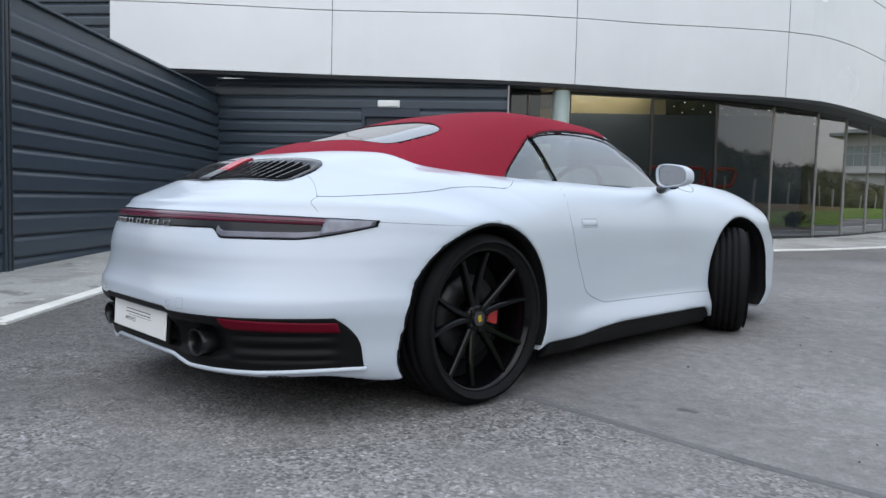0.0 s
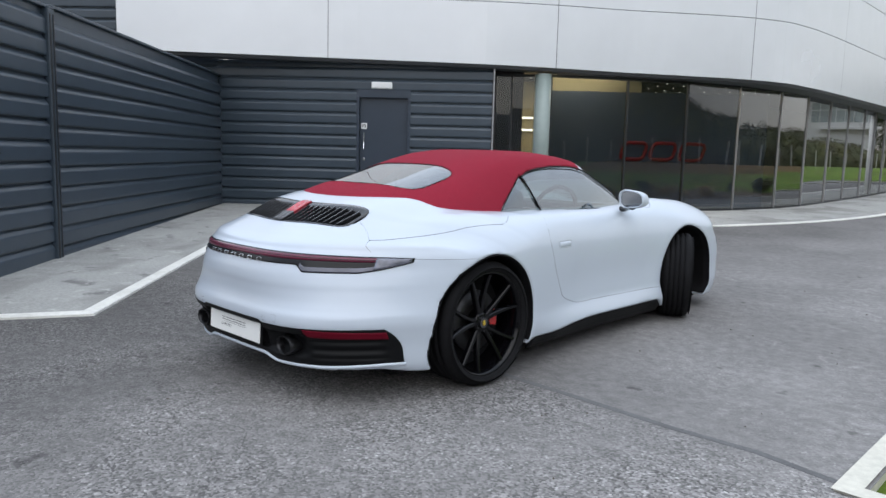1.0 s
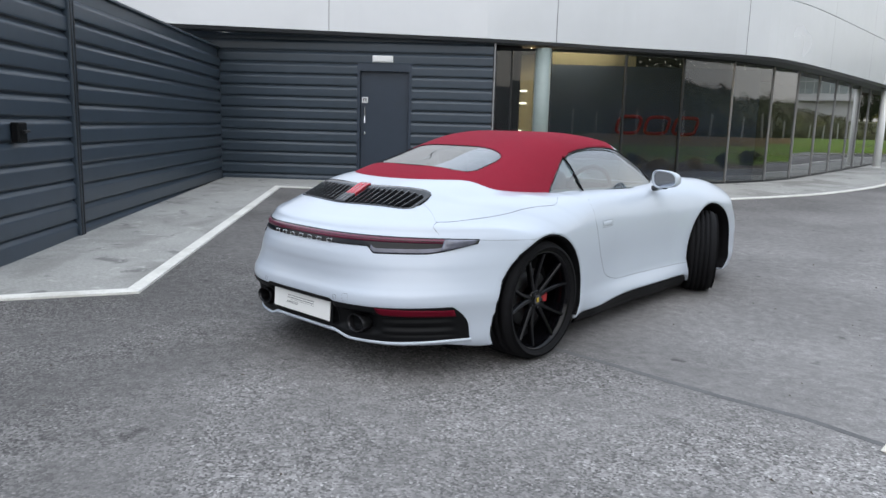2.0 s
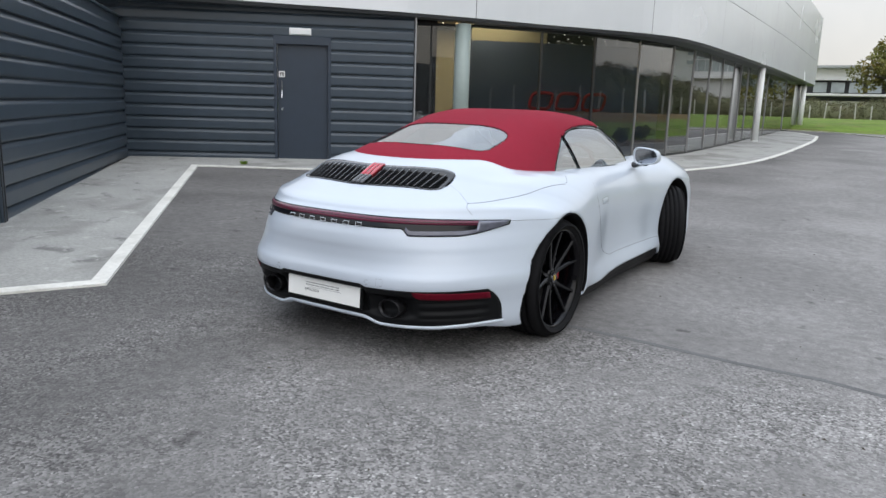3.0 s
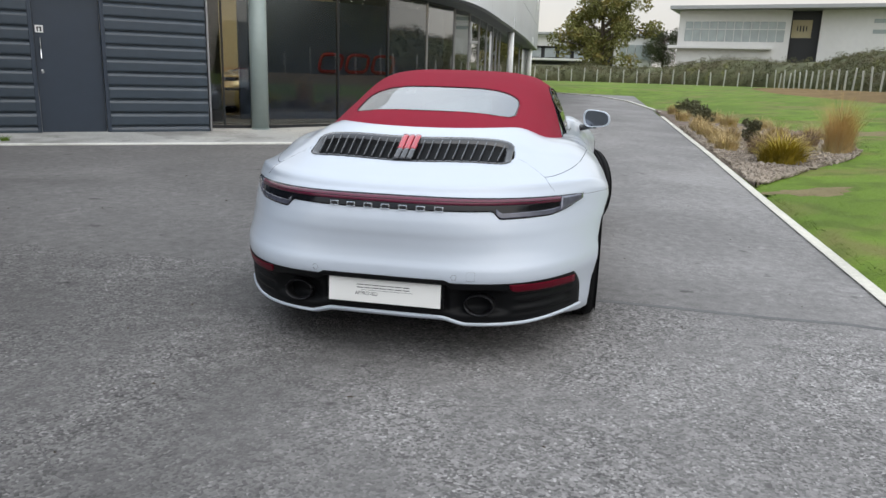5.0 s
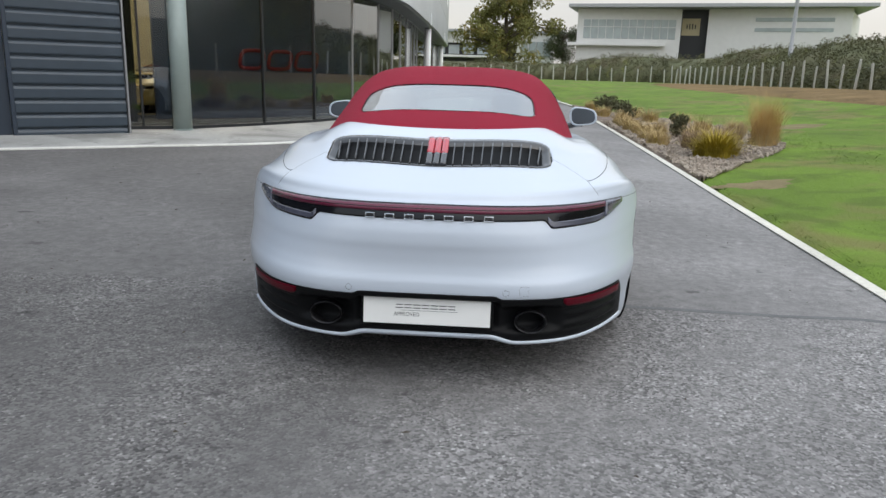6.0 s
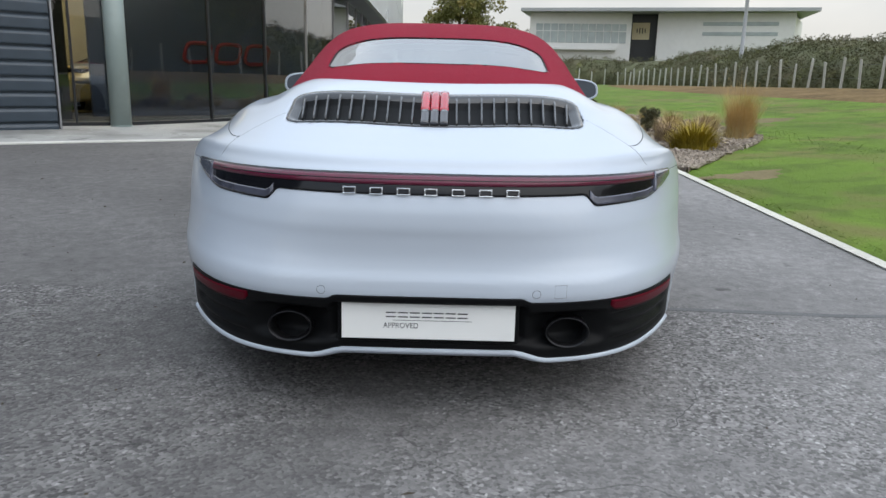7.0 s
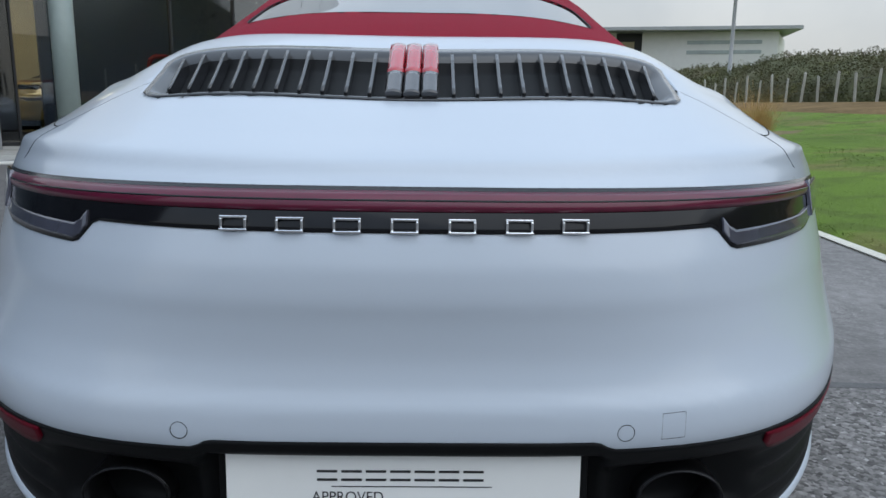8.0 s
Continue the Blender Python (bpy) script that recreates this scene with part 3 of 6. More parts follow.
part("pictogram", box_bm((0.07, 0.003, 0.016), (0, -0.004, 0.022)), INK, sg)
part("pictogram", box_bm((0.022, 0.003, 0.06), (0.022, -0.004, -0.008)), INK, sg)
part("pictogram", box_bm((0.018, 0.003, 0.05), (-0.022, -0.004, -0.012)), INK, sg)
lamp = empty("bulkhead_lamp", "white plastic emergency lamp box above the door", "lamp")
lamp.matrix_world = dm @ Matrix.Translation((-0.035, -0.03, 2.39))
part("housing", box_bm((0.40, 0.05, 0.13), (0, 0, 0), 0.012), WHITE_PLASTIC, lamp)
part("diffuser", box_bm((0.37, 0.03, 0.10), (0, -0.03, -0.003), 0.012), WHITE_PLASTIC, lamp)
TRIM_METAL = mat("satin_trim_metal", (0.30, 0.30, 0.31), 0.5, 0.6, 0.08, 20, 1)
tr = thing("wall_end_trim", mesh_of("wall_end_trim", [(0, 0, 0)], [], TRIM_METAL), "pale metal trim closing the clad wall", "trim", kind="structure")
bm = box_bm((0.028, 0.26, 2.80), (0, 0, 0), 0.004)
bm.to_mesh(tr.data)
bm.free()
tr.matrix_world = Matrix.Translation(un(0.665, 9.50, 1.55)) @ Matrix.Rotation(radians(40.6), 4, "Z")

# ---- white fascia ----
fk = [0, 1, 2, 3, 4, 5, 6, 7, 8, 9, 10, 11]
FX = spline(fk, [-10.1, -8.5, -7.0, -5.15, -4.5, -3.8, -3.1, -2.35, -2.02, -1.92, -2.05, -2.6])
FY = spline(fk, [1.0, 2.85, 4.75, 7.0, 8.0, 9.25, 10.3, 11.6, 12.7, 15.0, 24.0, 39.5])
FS = np.linspace(0.55, 11, 420)
FOUT = spline(fk, [1.085, 1.085, 1.078, 1.047, 1.041, 1.034, 1.028, 1.020, 1.012, 1.0, 1.0, 1.0])(FS)     # the band stands close over the walls
FPTS = np.stack([3.3 + (FX(FS) - 3.3) * FOUT, -2.8 + (FY(FS) + 2.8) * FOUT], -1)
FLEN = np.concatenate([[0], np.cumsum(np.linalg.norm(np.diff(FPTS, axis=0), axis=1))])


def band_z(s, z):
    """A height on the band, which climbs a little towards the clad walls."""
    return 1.15 + (np.asarray(z, float) - 1.15) * np.interp(s, FLEN, FOUT)


def fascia_at(s):
    x, y = np.interp(s, FLEN, FPTS[:, 0]), np.interp(s, FLEN, FPTS[:, 1])
    a, b = np.interp(np.asarray(s) + 0.05, FLEN, FPTS[:, 0]) - np.interp(np.asarray(s) - 0.05, FLEN, FPTS[:, 0]), np.interp(np.asarray(s) + 0.05, FLEN, FPTS[:, 1]) - np.interp(np.asarray(s) - 0.05, FLEN, FPTS[:, 1])
    h = np.hypot(a, b)
    return x, y, b / h, -a / h          # place and the way out


fas = empty("fascia", "sweeping white metal panel band above the glazing", "facade", kind="structure")


def nearest_s(x, y):
    return float(FLEN[np.argmin(np.hypot(FPTS[:, 0] - x, FPTS[:, 1] - y))])


j1, j2, j3 = nearest_s(-7.82, 5.36), nearest_s(-4.80, 8.43), nearest_s(-2.45, 11.8)
JOINTS = [0.0, j1, j2, j3]
while JOINTS[-1] + 3.9 < FLEN[-1] - 1:
    JOINTS.append(JOINTS[-1] + 3.85)
JOINTS.append(float(FLEN[-1]))
ZJ = [2.88, 3.92, 5.0, 6.1]
for a, b in zip(JOINTS[:-1], JOINTS[1:]):
    for z0, z1 in zip(ZJ[:-1], ZJ[1:]):
        s = np.linspace(a + 0.006, b - 0.006, max(2, int((b - a) / 0.25)))
        x, y, nx_, ny_ = fascia_at(s)
        rows_v = []
        lift = 0.17 * np.clip((s - j1) / (j3 + 2.0 - j1), 0, 1)      # the upper joints climb along the bend
        lo_, hi_ = z0 + lift * (z0 > 3), z1 + lift
        for off, z in ((-0.05, lo_ + 0.005), (-0.004, lo_ + 0.005), (0, lo_ + 0.010), (0, hi_ - 0.010), (-0.004, hi_ - 0.005), (-0.05, hi_ - 0.005)):
            rows_v.append(np.column_stack([x + nx_ * off, y + ny_ * off, band_z(s, z)]))
        piece("panel", mesh_of("panel", np.concatenate(rows_v), grid_faces(6, len(s)), WHITE_PANEL, False), fas)
sl_ = np.linspace(0, FLEN[-1], 160)
x, y, nx_, ny_ = fascia_at(sl_)
rv = [np.column_stack([x + nx_ * o, y + ny_ * o, band_z(sl_, np.full(160, z))]) for o, z in ((-0.02, 2.895), (-0.02, 6.1), (-0.25, 6.1), (-0.25, 2.895))]
piece("fascia_core", mesh_of("fascia_core", np.concatenate(rv + [rv[0]]), grid_faces(5, 160), SOFFIT), fas)
deep = 0.42 + 0.12 * sstep(j2 - 1.0, j2 + 1.0, sl_) + 0.25 * sstep(j3 - 1.0, j3 + 2.0, sl_)
rv = [np.column_stack([x - nx_ * o, y - ny_ * o, band_z(sl_, np.full(160, z))]) for o, z in ((0.015, 2.875), (0.05, 2.83), (deep, 2.83), (deep, 2.875))]
thing("soffit", mesh_of("soffit", np.concatenate(rv + [rv[0]]), grid_faces(5, 160), SOFFIT), "dark metal soffit under the white band", "soffit", kind="structure")

# ---- glazing, columns, showroom ----
GLZ = [un(0.70, 9.95)[:2], un(1.02, 9.95)[:2], (-5.06, 8.62), (-4.14, 9.91), (-3.46, 11.08), (-2.92, 12.35), (-2.56, 13.70), (-2.41, 14.95), (-2.42, 16.6), (-2.45, 18.2), (-2.48, 19.8), (-2.52, 21.0), (-2.58, 22.4), (-2.75, 27.0), (-2.85, 32.0), (-3.0, 37.6)]


def wall_glass(a, b, z1=2.87):
    a, b = np.array(a), np.array(b)
    d = b - a
    L, ang = float(np.hypot(*d)), math.atan2(d[1], d[0])
    z0 = float(road_h(*a)) + 0.01
    root = empty("window_" + str(len([o for o in scene.objects if o.name.startswith("window_")]) + 1), "tall grey-tinted shopfront glazing in dark slim frames", "window", kind="structure", at=(*a, z0))
    root.rotation_euler.z = ang
    h = z1 - z0
    p = part("pane", box_bm((L - 0.03, 0.012, h - 0.09), (L / 2, 0, h / 2 + 0.02)), SHOP_GLASS, root, "grey-tinted glass")
    p.visible_shadow = False
    slim = a[1] > 11.5
    part("mullion", box_bm((0.012 if slim else 0.035, 0.07, h), (0, 0, h / 2), 0.004), TRIM_METAL if slim else FRAME, root)
    part("bottom_rail", box_bm((L, 0.05, 0.06), (L / 2, 0, 0.03), 0.004), FRAME, root)
    part("top_rail", box_bm((L, 0.05, 0.05), (L / 2, 0, h - 0.025), 0.004), FRAME, root)


for a, b in zip(GLZ[:-1], GLZ[1:]):
    wall_glass(a, b)


def column(at, r, label, material, high=2.86):
    root = empty("column", label, "column", kind="structure", at=(*at, float(road_h(*at))))
    bm = bmesh.new()
    bmesh.ops.create_cone(bm, cap_ends=True, segments=28, radius1=r, radius2=r, depth=high - float(road_h(*at)), matrix=Matrix.Translation((0, 0, (high - float(road_h(*at))) / 2)))
    part("shaft", bm, material, root, smooth=True)
    bm = bmesh.new()
    bmesh.ops.create_cone(bm, cap_ends=True, segments=28, radius1=r + 0.012, radius2=r + 0.012, depth=0.03, matrix=Matrix.Translation((0, 0, 0.02)))
    part("base_ring", bm, material, root)
    return root


column((-5.10, 8.42), 0.155, "round pale green-grey column under the white band", COLUMN)
column((-2.2, 22.6), 0.11, "slim white column beside the glazing", WHITE_PLASTIC)
column((-2.85, 37.6), 0.13, "slim white column at the end of the building", WHITE_PLASTIC)

rm = thing("wall_partition", mesh_of("wall_partition", [(0, 0, 0)], [], REVEAL), "dark brown partition standing inside the showroom", "wall", kind="structure")
bm = box_bm((0.59, 0.1, 3.05), (0, 0, 0))
box_bm((0.1, 1.6, 3.05), (-0.345, -0.75, 0), bm=bm)
bm.to_mesh(rm.data)
bm.free()
rm.matrix_world = Matrix.Translation(un(0.995, 11.4, 1.65)) @ Matrix.Rotation(radians(40.6), 4, "Z")


def slab(name, loop, z0, z1, material, label, category):
    bm = bmesh.new()
    lo = [bm.verts.new((x, y, z0)) for x, y in loop]
    face = bm.faces.new(lo)
    up = bmesh.ops.extrude_face_region(bm, geom=[face])
    for e in up["geom"]:
        if isinstance(e, bmesh.types.BMVert):
            e.co.z = z1
    bmesh.ops.recalc_face_normals(bm, faces=bm.faces[:])
    me = bpy.data.meshes.new(name)
    bm.to_mesh(me)
    bm.free()
    me.materials.append(material)
    return thing(name, me, label, category, kind="structure")


ROOM = [(x - 0.05, y) for x, y in GLZ] + [(-16, 37.6), (-16, 16), un(0.75, 15)[:2]]
slab("floor_showroom", ROOM, 0.0, 0.13, ROOM_FLOOR, "pale grey tiled showroom floor", "floor")
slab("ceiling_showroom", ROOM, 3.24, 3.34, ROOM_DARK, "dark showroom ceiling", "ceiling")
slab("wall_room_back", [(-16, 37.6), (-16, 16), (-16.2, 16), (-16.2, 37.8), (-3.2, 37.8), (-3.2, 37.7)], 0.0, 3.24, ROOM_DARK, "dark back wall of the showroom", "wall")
q = [un(u, n)[:2] for u, n in ((0.7, 14.95), (0.7, 11.46), (0.6, 11.46), (0.6, 14.95))]
slab("wall_room_cream", q, 0.0, 3.24, ROOM_CREAM, "cream side wall of the showroom", "wall")
sd_, sn_ = np.array((math.cos(radians(43)), math.sin(radians(43)))), np.array((-math.sin(radians(43)), math.cos(radians(43))))
sm_ = np.array((-4.55, 12.0))
q = [tuple(sm_ + sd_ * a + sn_ * b) for a, b in ((-2.55, 0.0), (2.40, 0.0), (2.40, 0.08), (-2.55, 0.08))]
slab("wall_screen", q, 0.1, 2.76, SCREEN, "slate grey display wall standing behind the glass", "wall")
q = [tuple(sm_ + sd_ * a + sn_ * b) for a, b in ((-2.55, 0.1), (-0.42, 0.1), (-0.42, 0.2), (-2.55, 0.2))]
slab("wall_bulkhead", q, 2.5, 3.23, ROOM_CREAM, "cream bulkhead above the display wall", "wall")
# added wall: its pale tone stands in for brightness mirrored in the far panes
ROOM_GREY = mat("pale_grey_added_wall", (0.36, 0.36, 0.35), 0.6, 0, 0.05, 3, 0.5)
slab("wall_room_inner", [(-6.6, 16.2), (-6.4, 36.5), (-6.55, 36.5), (-6.75, 16.2)], 0.12, 3.23, ROOM_GREY, "pale grey wall added inside to brighten the far panes", "wall")
NEON = glow("red_sign_glow", (0.33, 0.012, 0.026), 0.08)
neon = empty("wall_sign", "red tube sign of rounded outlines on the slate display wall", "sign")
neon.matrix_world = Matrix.Translation((*(sm_ - sn_ * 0.05), 1.47)) @ Matrix.Rotation(radians(43), 4, "Z")
for k, (xc, w_) in enumerate(((-0.53, 0.255), (0.115, 0.255), (0.76, 0.255))):
    a_ = np.linspace(0, 2 * math.pi, 36, endpoint=False)
    px = np.sign(np.cos(a_)) * np.abs(np.cos(a_)) ** 0.5 * w_
    pz = np.sign(np.sin(a_)) * np.abs(np.sin(a_)) ** 0.5 * 0.185
    v, f = tube(np.column_stack([xc + px + 0.25 * pz, np.zeros(36), pz]), 0.038, 8, True)
    piece("sign_tube", mesh_of("sign_tube", v, f, NEON, True), neon)
for i, (z_, w_) in enumerate(((2.30, 0.9), (1.98, 0.9), (1.25, 0.7))):
    lt = empty("wall_light", "lit warm strip lamp on the cream showroom wall", "lamp", "strip lamps on the cream wall")
    lt.matrix_world = Matrix.Translation(un(1.25, 14.93, z_)) @ Matrix.Rotation(radians(40.6), 4, "Z")
    part("lamp_body", box_bm((w_ + 0.06, 0.06, 0.07), (0, 0.03, 0), 0.008), WHITE_PLASTIC, lt)
    part("lamp_tube", box_bm((w_, 0.03, 0.045), (0, -0.012, 0), 0.008), glow("warm_tube_glow", (1.0, 0.88, 0.62), 5.0), lt)
slab("wall_room_end", [un(u, n)[:2] for u, n in ((0.7, 15.0), (4.5, 15.0), (4.5, 15.12), (0.7, 15.12))], 0.0, 3.24, ROOM_CREAM, "cream end wall of the showroom", "wall")

# ceiling spots
bm = bmesh.new()
bmesh.ops.create_cone(bm, cap_ends=True, segments=12, radius1=0.011, radius2=0.013, depth=0.02)
spot_me = bpy.data.meshes.new("downlight")
bm.to_mesh(spot_me)
bm.free()
SPOT = glow("warm_spot_glow", (1.0, 0.9, 0.75), 2.2)
spot_me.materials.append(SPOT)
for i in range(8):
    for j in range(12):
        ob = thing("downlight", spot_me, "small round lit ceiling spotlight", "ceiling light", "ceiling spots")
        ob.location = (-3.75 - i * 0.62 + j * 0.10, 11.9 + j * 0.72 - i * 0.25, 3.228)

# lit ceiling over the display car and before the display wall
for nm, at_, size, watt in (("showroom_light", un(2.3, 12.6, 3.18), 2.6, 115.0), ("bulkhead_light", (*(sm_ - sn_ * 0.9 + sd_ * -0.4), 3.18), 1.4, 3.5)):
    al = new(nm, bpy.data.lights.new(nm, "AREA"))
    al.data.energy, al.data.size, al.data.color = watt, size, (1.0, 0.83, 0.58)
    al.location = at_


# ---- car: the form as a field, negative inside; x across, y ahead, z up, rear axle at y = 0 ----
def smax(a, b, k):
    h = np.clip(0.5 + 0.5 * (a - b) / k, 0, 1)
    return b + (a - b) * h + k * h * (1 - h)


rear_y = spline([0.12, 0.17, 0.20, 0.24, 0.30, 0.36, 0.42, 0.45, 0.49, 0.53, 0.58, 0.615, 0.65, 0.69, 0.74, 0.785], [-0.92, -0.990, -1.015, -1.028, -1.036, -1.058, -1.080, -1.079, -1.066, -1.060, -1.063, -1.068, -1.066, -1.056, -1.037, -1.0])
deck_f = spline([-0.3, 0.0, 0.02, 0.10, 0.22, 0.32, 0.41, 0.62, 0.80, 1.0, 1.25, 1.45, 2.6], [0.70, 0.783, 0.800, 0.835, 0.887, 0.934, 0.978, 1.032, 1.052, 1.041, 0.982, 0.965, 0.955])
deck_d = spline([0.0, 0.12, 0.27, 0.42, 0.57, 0.67, 0.77, 0.87, 1.0, 1.1, 1.25, 1.4, 2.6], [0.022, 0.052, 0.086, 0.116, 0.138, 0.145, 0.145, 0.140, 0.128, 0.110, 0.065, 0.04, 0.03])
front_t = spline([0.3, 1.0, 1.7, 2.0, 2.45, 2.8, 3.1, 3.3, 3.5], [0.965, 0.955, 0.945, 0.935, 0.875, 0.825, 0.765, 0.70, 0.56])
fender_t = spline([1.4, 1.9, 2.3, 2.7, 3.0, 3.3], [0.0, 0.03, 0.095, 0.12, 0.11, 0.04])
half_w = spline([-1.1, -0.7, -0.41, -0.2, 0.0, 0.25, 0.45, 0.65, 0.9, 1.3, 1.8, 2.1, 2.45, 2.8, 3.1, 3.5], [0.950, 0.972, 0.980, 0.981, 0.978, 0.962, 0.939, 0.914, 0.885, 0.866, 0.868, 0.884, 0.91, 0.895, 0.855, 0.76])
sill_w = spline([0.0, 0.45, 0.75, 1.4, 2.0, 2.3], [0.0, 0.012, 0.035, 0.045, 0.03, 0.01])
front_y = spline([0.1, 0.2, 0.35, 0.5, 0.6, 0.7], [3.34, 3.40, 3.44, 3.44, 3.40, 3.30])
R_ARCH, F_ARCH = 0.386, 0.385
R_HUB, F_HUB = (0.0, 0.352), (2.45, 0.385)


def arch_r(y, z, hub, tail):
    """Distance from a wheel's hub, the opening drawn out to the rear (tail < 0) or to the front."""
    dy = (y - hub[0]) * tail
    grow = 1 + (0.13 + 0.07 * (tail > 0) + 0.12 * np.clip((hub[1] - z) / 0.15, 0, 1)) * sstep(0.0, 0.30, dy)
    return np.hypot((y - hub[0]) / grow, z - hub[1])


def rear_limit(x, z):
    ax = np.abs(x)
    w = sstep(0.42, 0.72, z)
    return rear_y(z) + (1 - w) * 0.84 * ax ** 4 + w * 0.90 * ax ** 3


def wall_w(y, z):
    """Half the width of the body at a height."""
    q = np.clip((z - 0.54) / 0.36, 0, 1.6)
    k = sstep(-0.55, -0.05, y)
    tuck = (1 - k) * 0.168 * q ** 2.4 + k * 0.085 * q ** 3.4
    waist = 0.012 * np.exp(-((z - 0.46) / 0.16) ** 2) * sstep(0.5, 0.9, y) * (1 - sstep(1.8, 2.1, y))
    sill = sill_w(y) * sstep(0.36, 0.20, z)
    low = (0.022 + 0.028 * sstep(0.3, 0.5, y)) * np.clip((0.30 - z) / 0.18, 0, 1) ** 1.5 * (1 - 0.6 * sstep(0.4, 0.7, y) * (1 - sstep(1.9, 2.2, y)))
    return half_w(y) - tuck - waist + sill - low


def top_z(x, y):
    ax = np.abs(x)
    e = y + 1.0 - 0.90 * ax ** 3
    trough = (0.025 * np.exp(-((ax - 0.64) / 0.095) ** 2) + 0.020 * np.exp(-((ax - 0.54) / 0.11) ** 2) * sstep(-0.25, 0.05, y)) * sstep(0.2, 0.5, e) * (1 - sstep(0.3, 0.65, y))
    rear = deck_f(e) + 0.052 * ax ** 2 * sstep(0.95, 0.45, e) - deck_d(e) * (ax / 0.8) ** 4 - trough
    front = front_t(y) - 0.03 * (ax / 0.8) ** 3 + fender_t(y) * np.exp(-((ax - 0.66) / 0.16) ** 2)
    k = sstep(0.10, 1.0, y)
    return (1 - k) * rear + k * front


def floor_z(x, y):
    """Lower edge of the body, rising to the lip under the tail."""
    return 0.150 + (0.045 + 0.030 * sstep(0.5, 1.1, y)) * sstep(0.25, 0.45, y) * (1 - sstep(2.0, 2.15, y)) + sstep(-0.45, -0.72, y) * (black_bot(np.abs(x)) - 0.183)


def shell_field(x, y, z):
    """The closed outer form of the body, without wells or pockets."""
    f = smax((z - top_z(x, y)) * 0.9, (np.abs(x) - wall_w(y, z)) * 0.95, 0.06 - 0.015 * sstep(-0.2, -0.6, y))
    f = smax(f, (rear_limit(x, z) - y) * 0.62, 0.03 - 0.012 * sstep(0.66, 0.74, z))
    f = smax(f, (y - front_y(z) + 0.42 * np.abs(x) ** 3) * 0.7, 0.08)
    return smax(f, floor_z(x, y) - z, 0.012)


# outlines of the insets in the tail, as heights over x
def black_top(ax):
    """Upper edge of the dark lower tail."""
    return 0.408 - 0.013 * sstep(0.275, 0.305, ax)


def black_bot(ax):
    """Its lower edge, over the white lip."""
    return 0.236 - 0.030 * sstep(0.25, 0.37, ax) + 0.012 * sstep(0.60, 0.86, ax)


def in_black(x, z, grow=0.0):
    ax = np.abs(x)
    side = 0.848 - 0.025 * np.clip((z - 0.22) / 0.17, 0, 1.1) ** 4
    a = np.maximum(z - black_top(ax), black_bot(ax) - z)
    return np.maximum(a, (ax - side) * 0.8) - grow


def lamp_top(ax):
    return 0.764 - 0.016 * (ax / 0.8) ** 3


def lamp_bot(ax):
    """Lower edge of the light strip, deeper at the lamp ends."""
    return 0.710 - 0.035 * sstep(0.455, 0.50, ax) + 0.052 * np.clip((ax - 0.69) / 0.150, 0, 1) ** 1.6


def in_lamp(x, z, grow=0.0):
    ax = np.abs(x)
    return np.maximum(np.maximum(z - lamp_top(ax), lamp_bot(ax) - z), ax - 0.838) - grow


def grille_front(ax):
    return -0.575 + 0.085 * (ax / 0.49) ** 2


def grille_back(ax):
    return -0.778 + 0.085 * (ax / 0.49) ** 2.0


def grille_mid(ax):
    return (grille_front(ax) + grille_back(ax)) / 2


def grille_half(ax):
    return (grille_front(ax) - grille_back(ax)) / 2 * np.maximum(0.0, 1 - np.clip(ax / 0.502, 0, 1) ** 16) ** 0.4


def in_grille(x, y, grow=0.0):
    ax = np.abs(x)
    return (np.abs(y - grille_mid(ax)) - grille_half(ax)) * 0.9 - grow


def body_field(x, y, z):
    s = shell_field(x, y, z)
    pocket = np.maximum(np.maximum(in_black(x, z, -0.016), y + 0.42), -(s + 0.07))
    f = np.maximum(s, -pocket)
    pocket = np.maximum(np.maximum(in_lamp(x, z, -0.016), y + 0.40), -(s + 0.035))
    f = np.maximum(f, -pocket)
    pocket = np.maximum(np.maximum(in_grille(x, y, -0.004), 0.7 - z), -(s + 0.05))
    f = np.maximum(f, -pocket)
    for hub, r, depth, tail in ((R_HUB, R_ARCH, 0.56, -1), (F_HUB, F_ARCH, 0.50, 1)):
        well = np.maximum(arch_r(y, z, hub, tail) - r, depth - np.abs(x))
        f = smax(f, -well, 0.012)
    cab = np.maximum(np.maximum(np.abs(x) - 0.60, np.abs(y - 1.05) - 0.80), 0.42 - z)
    return smax(f, -cab, 0.02)


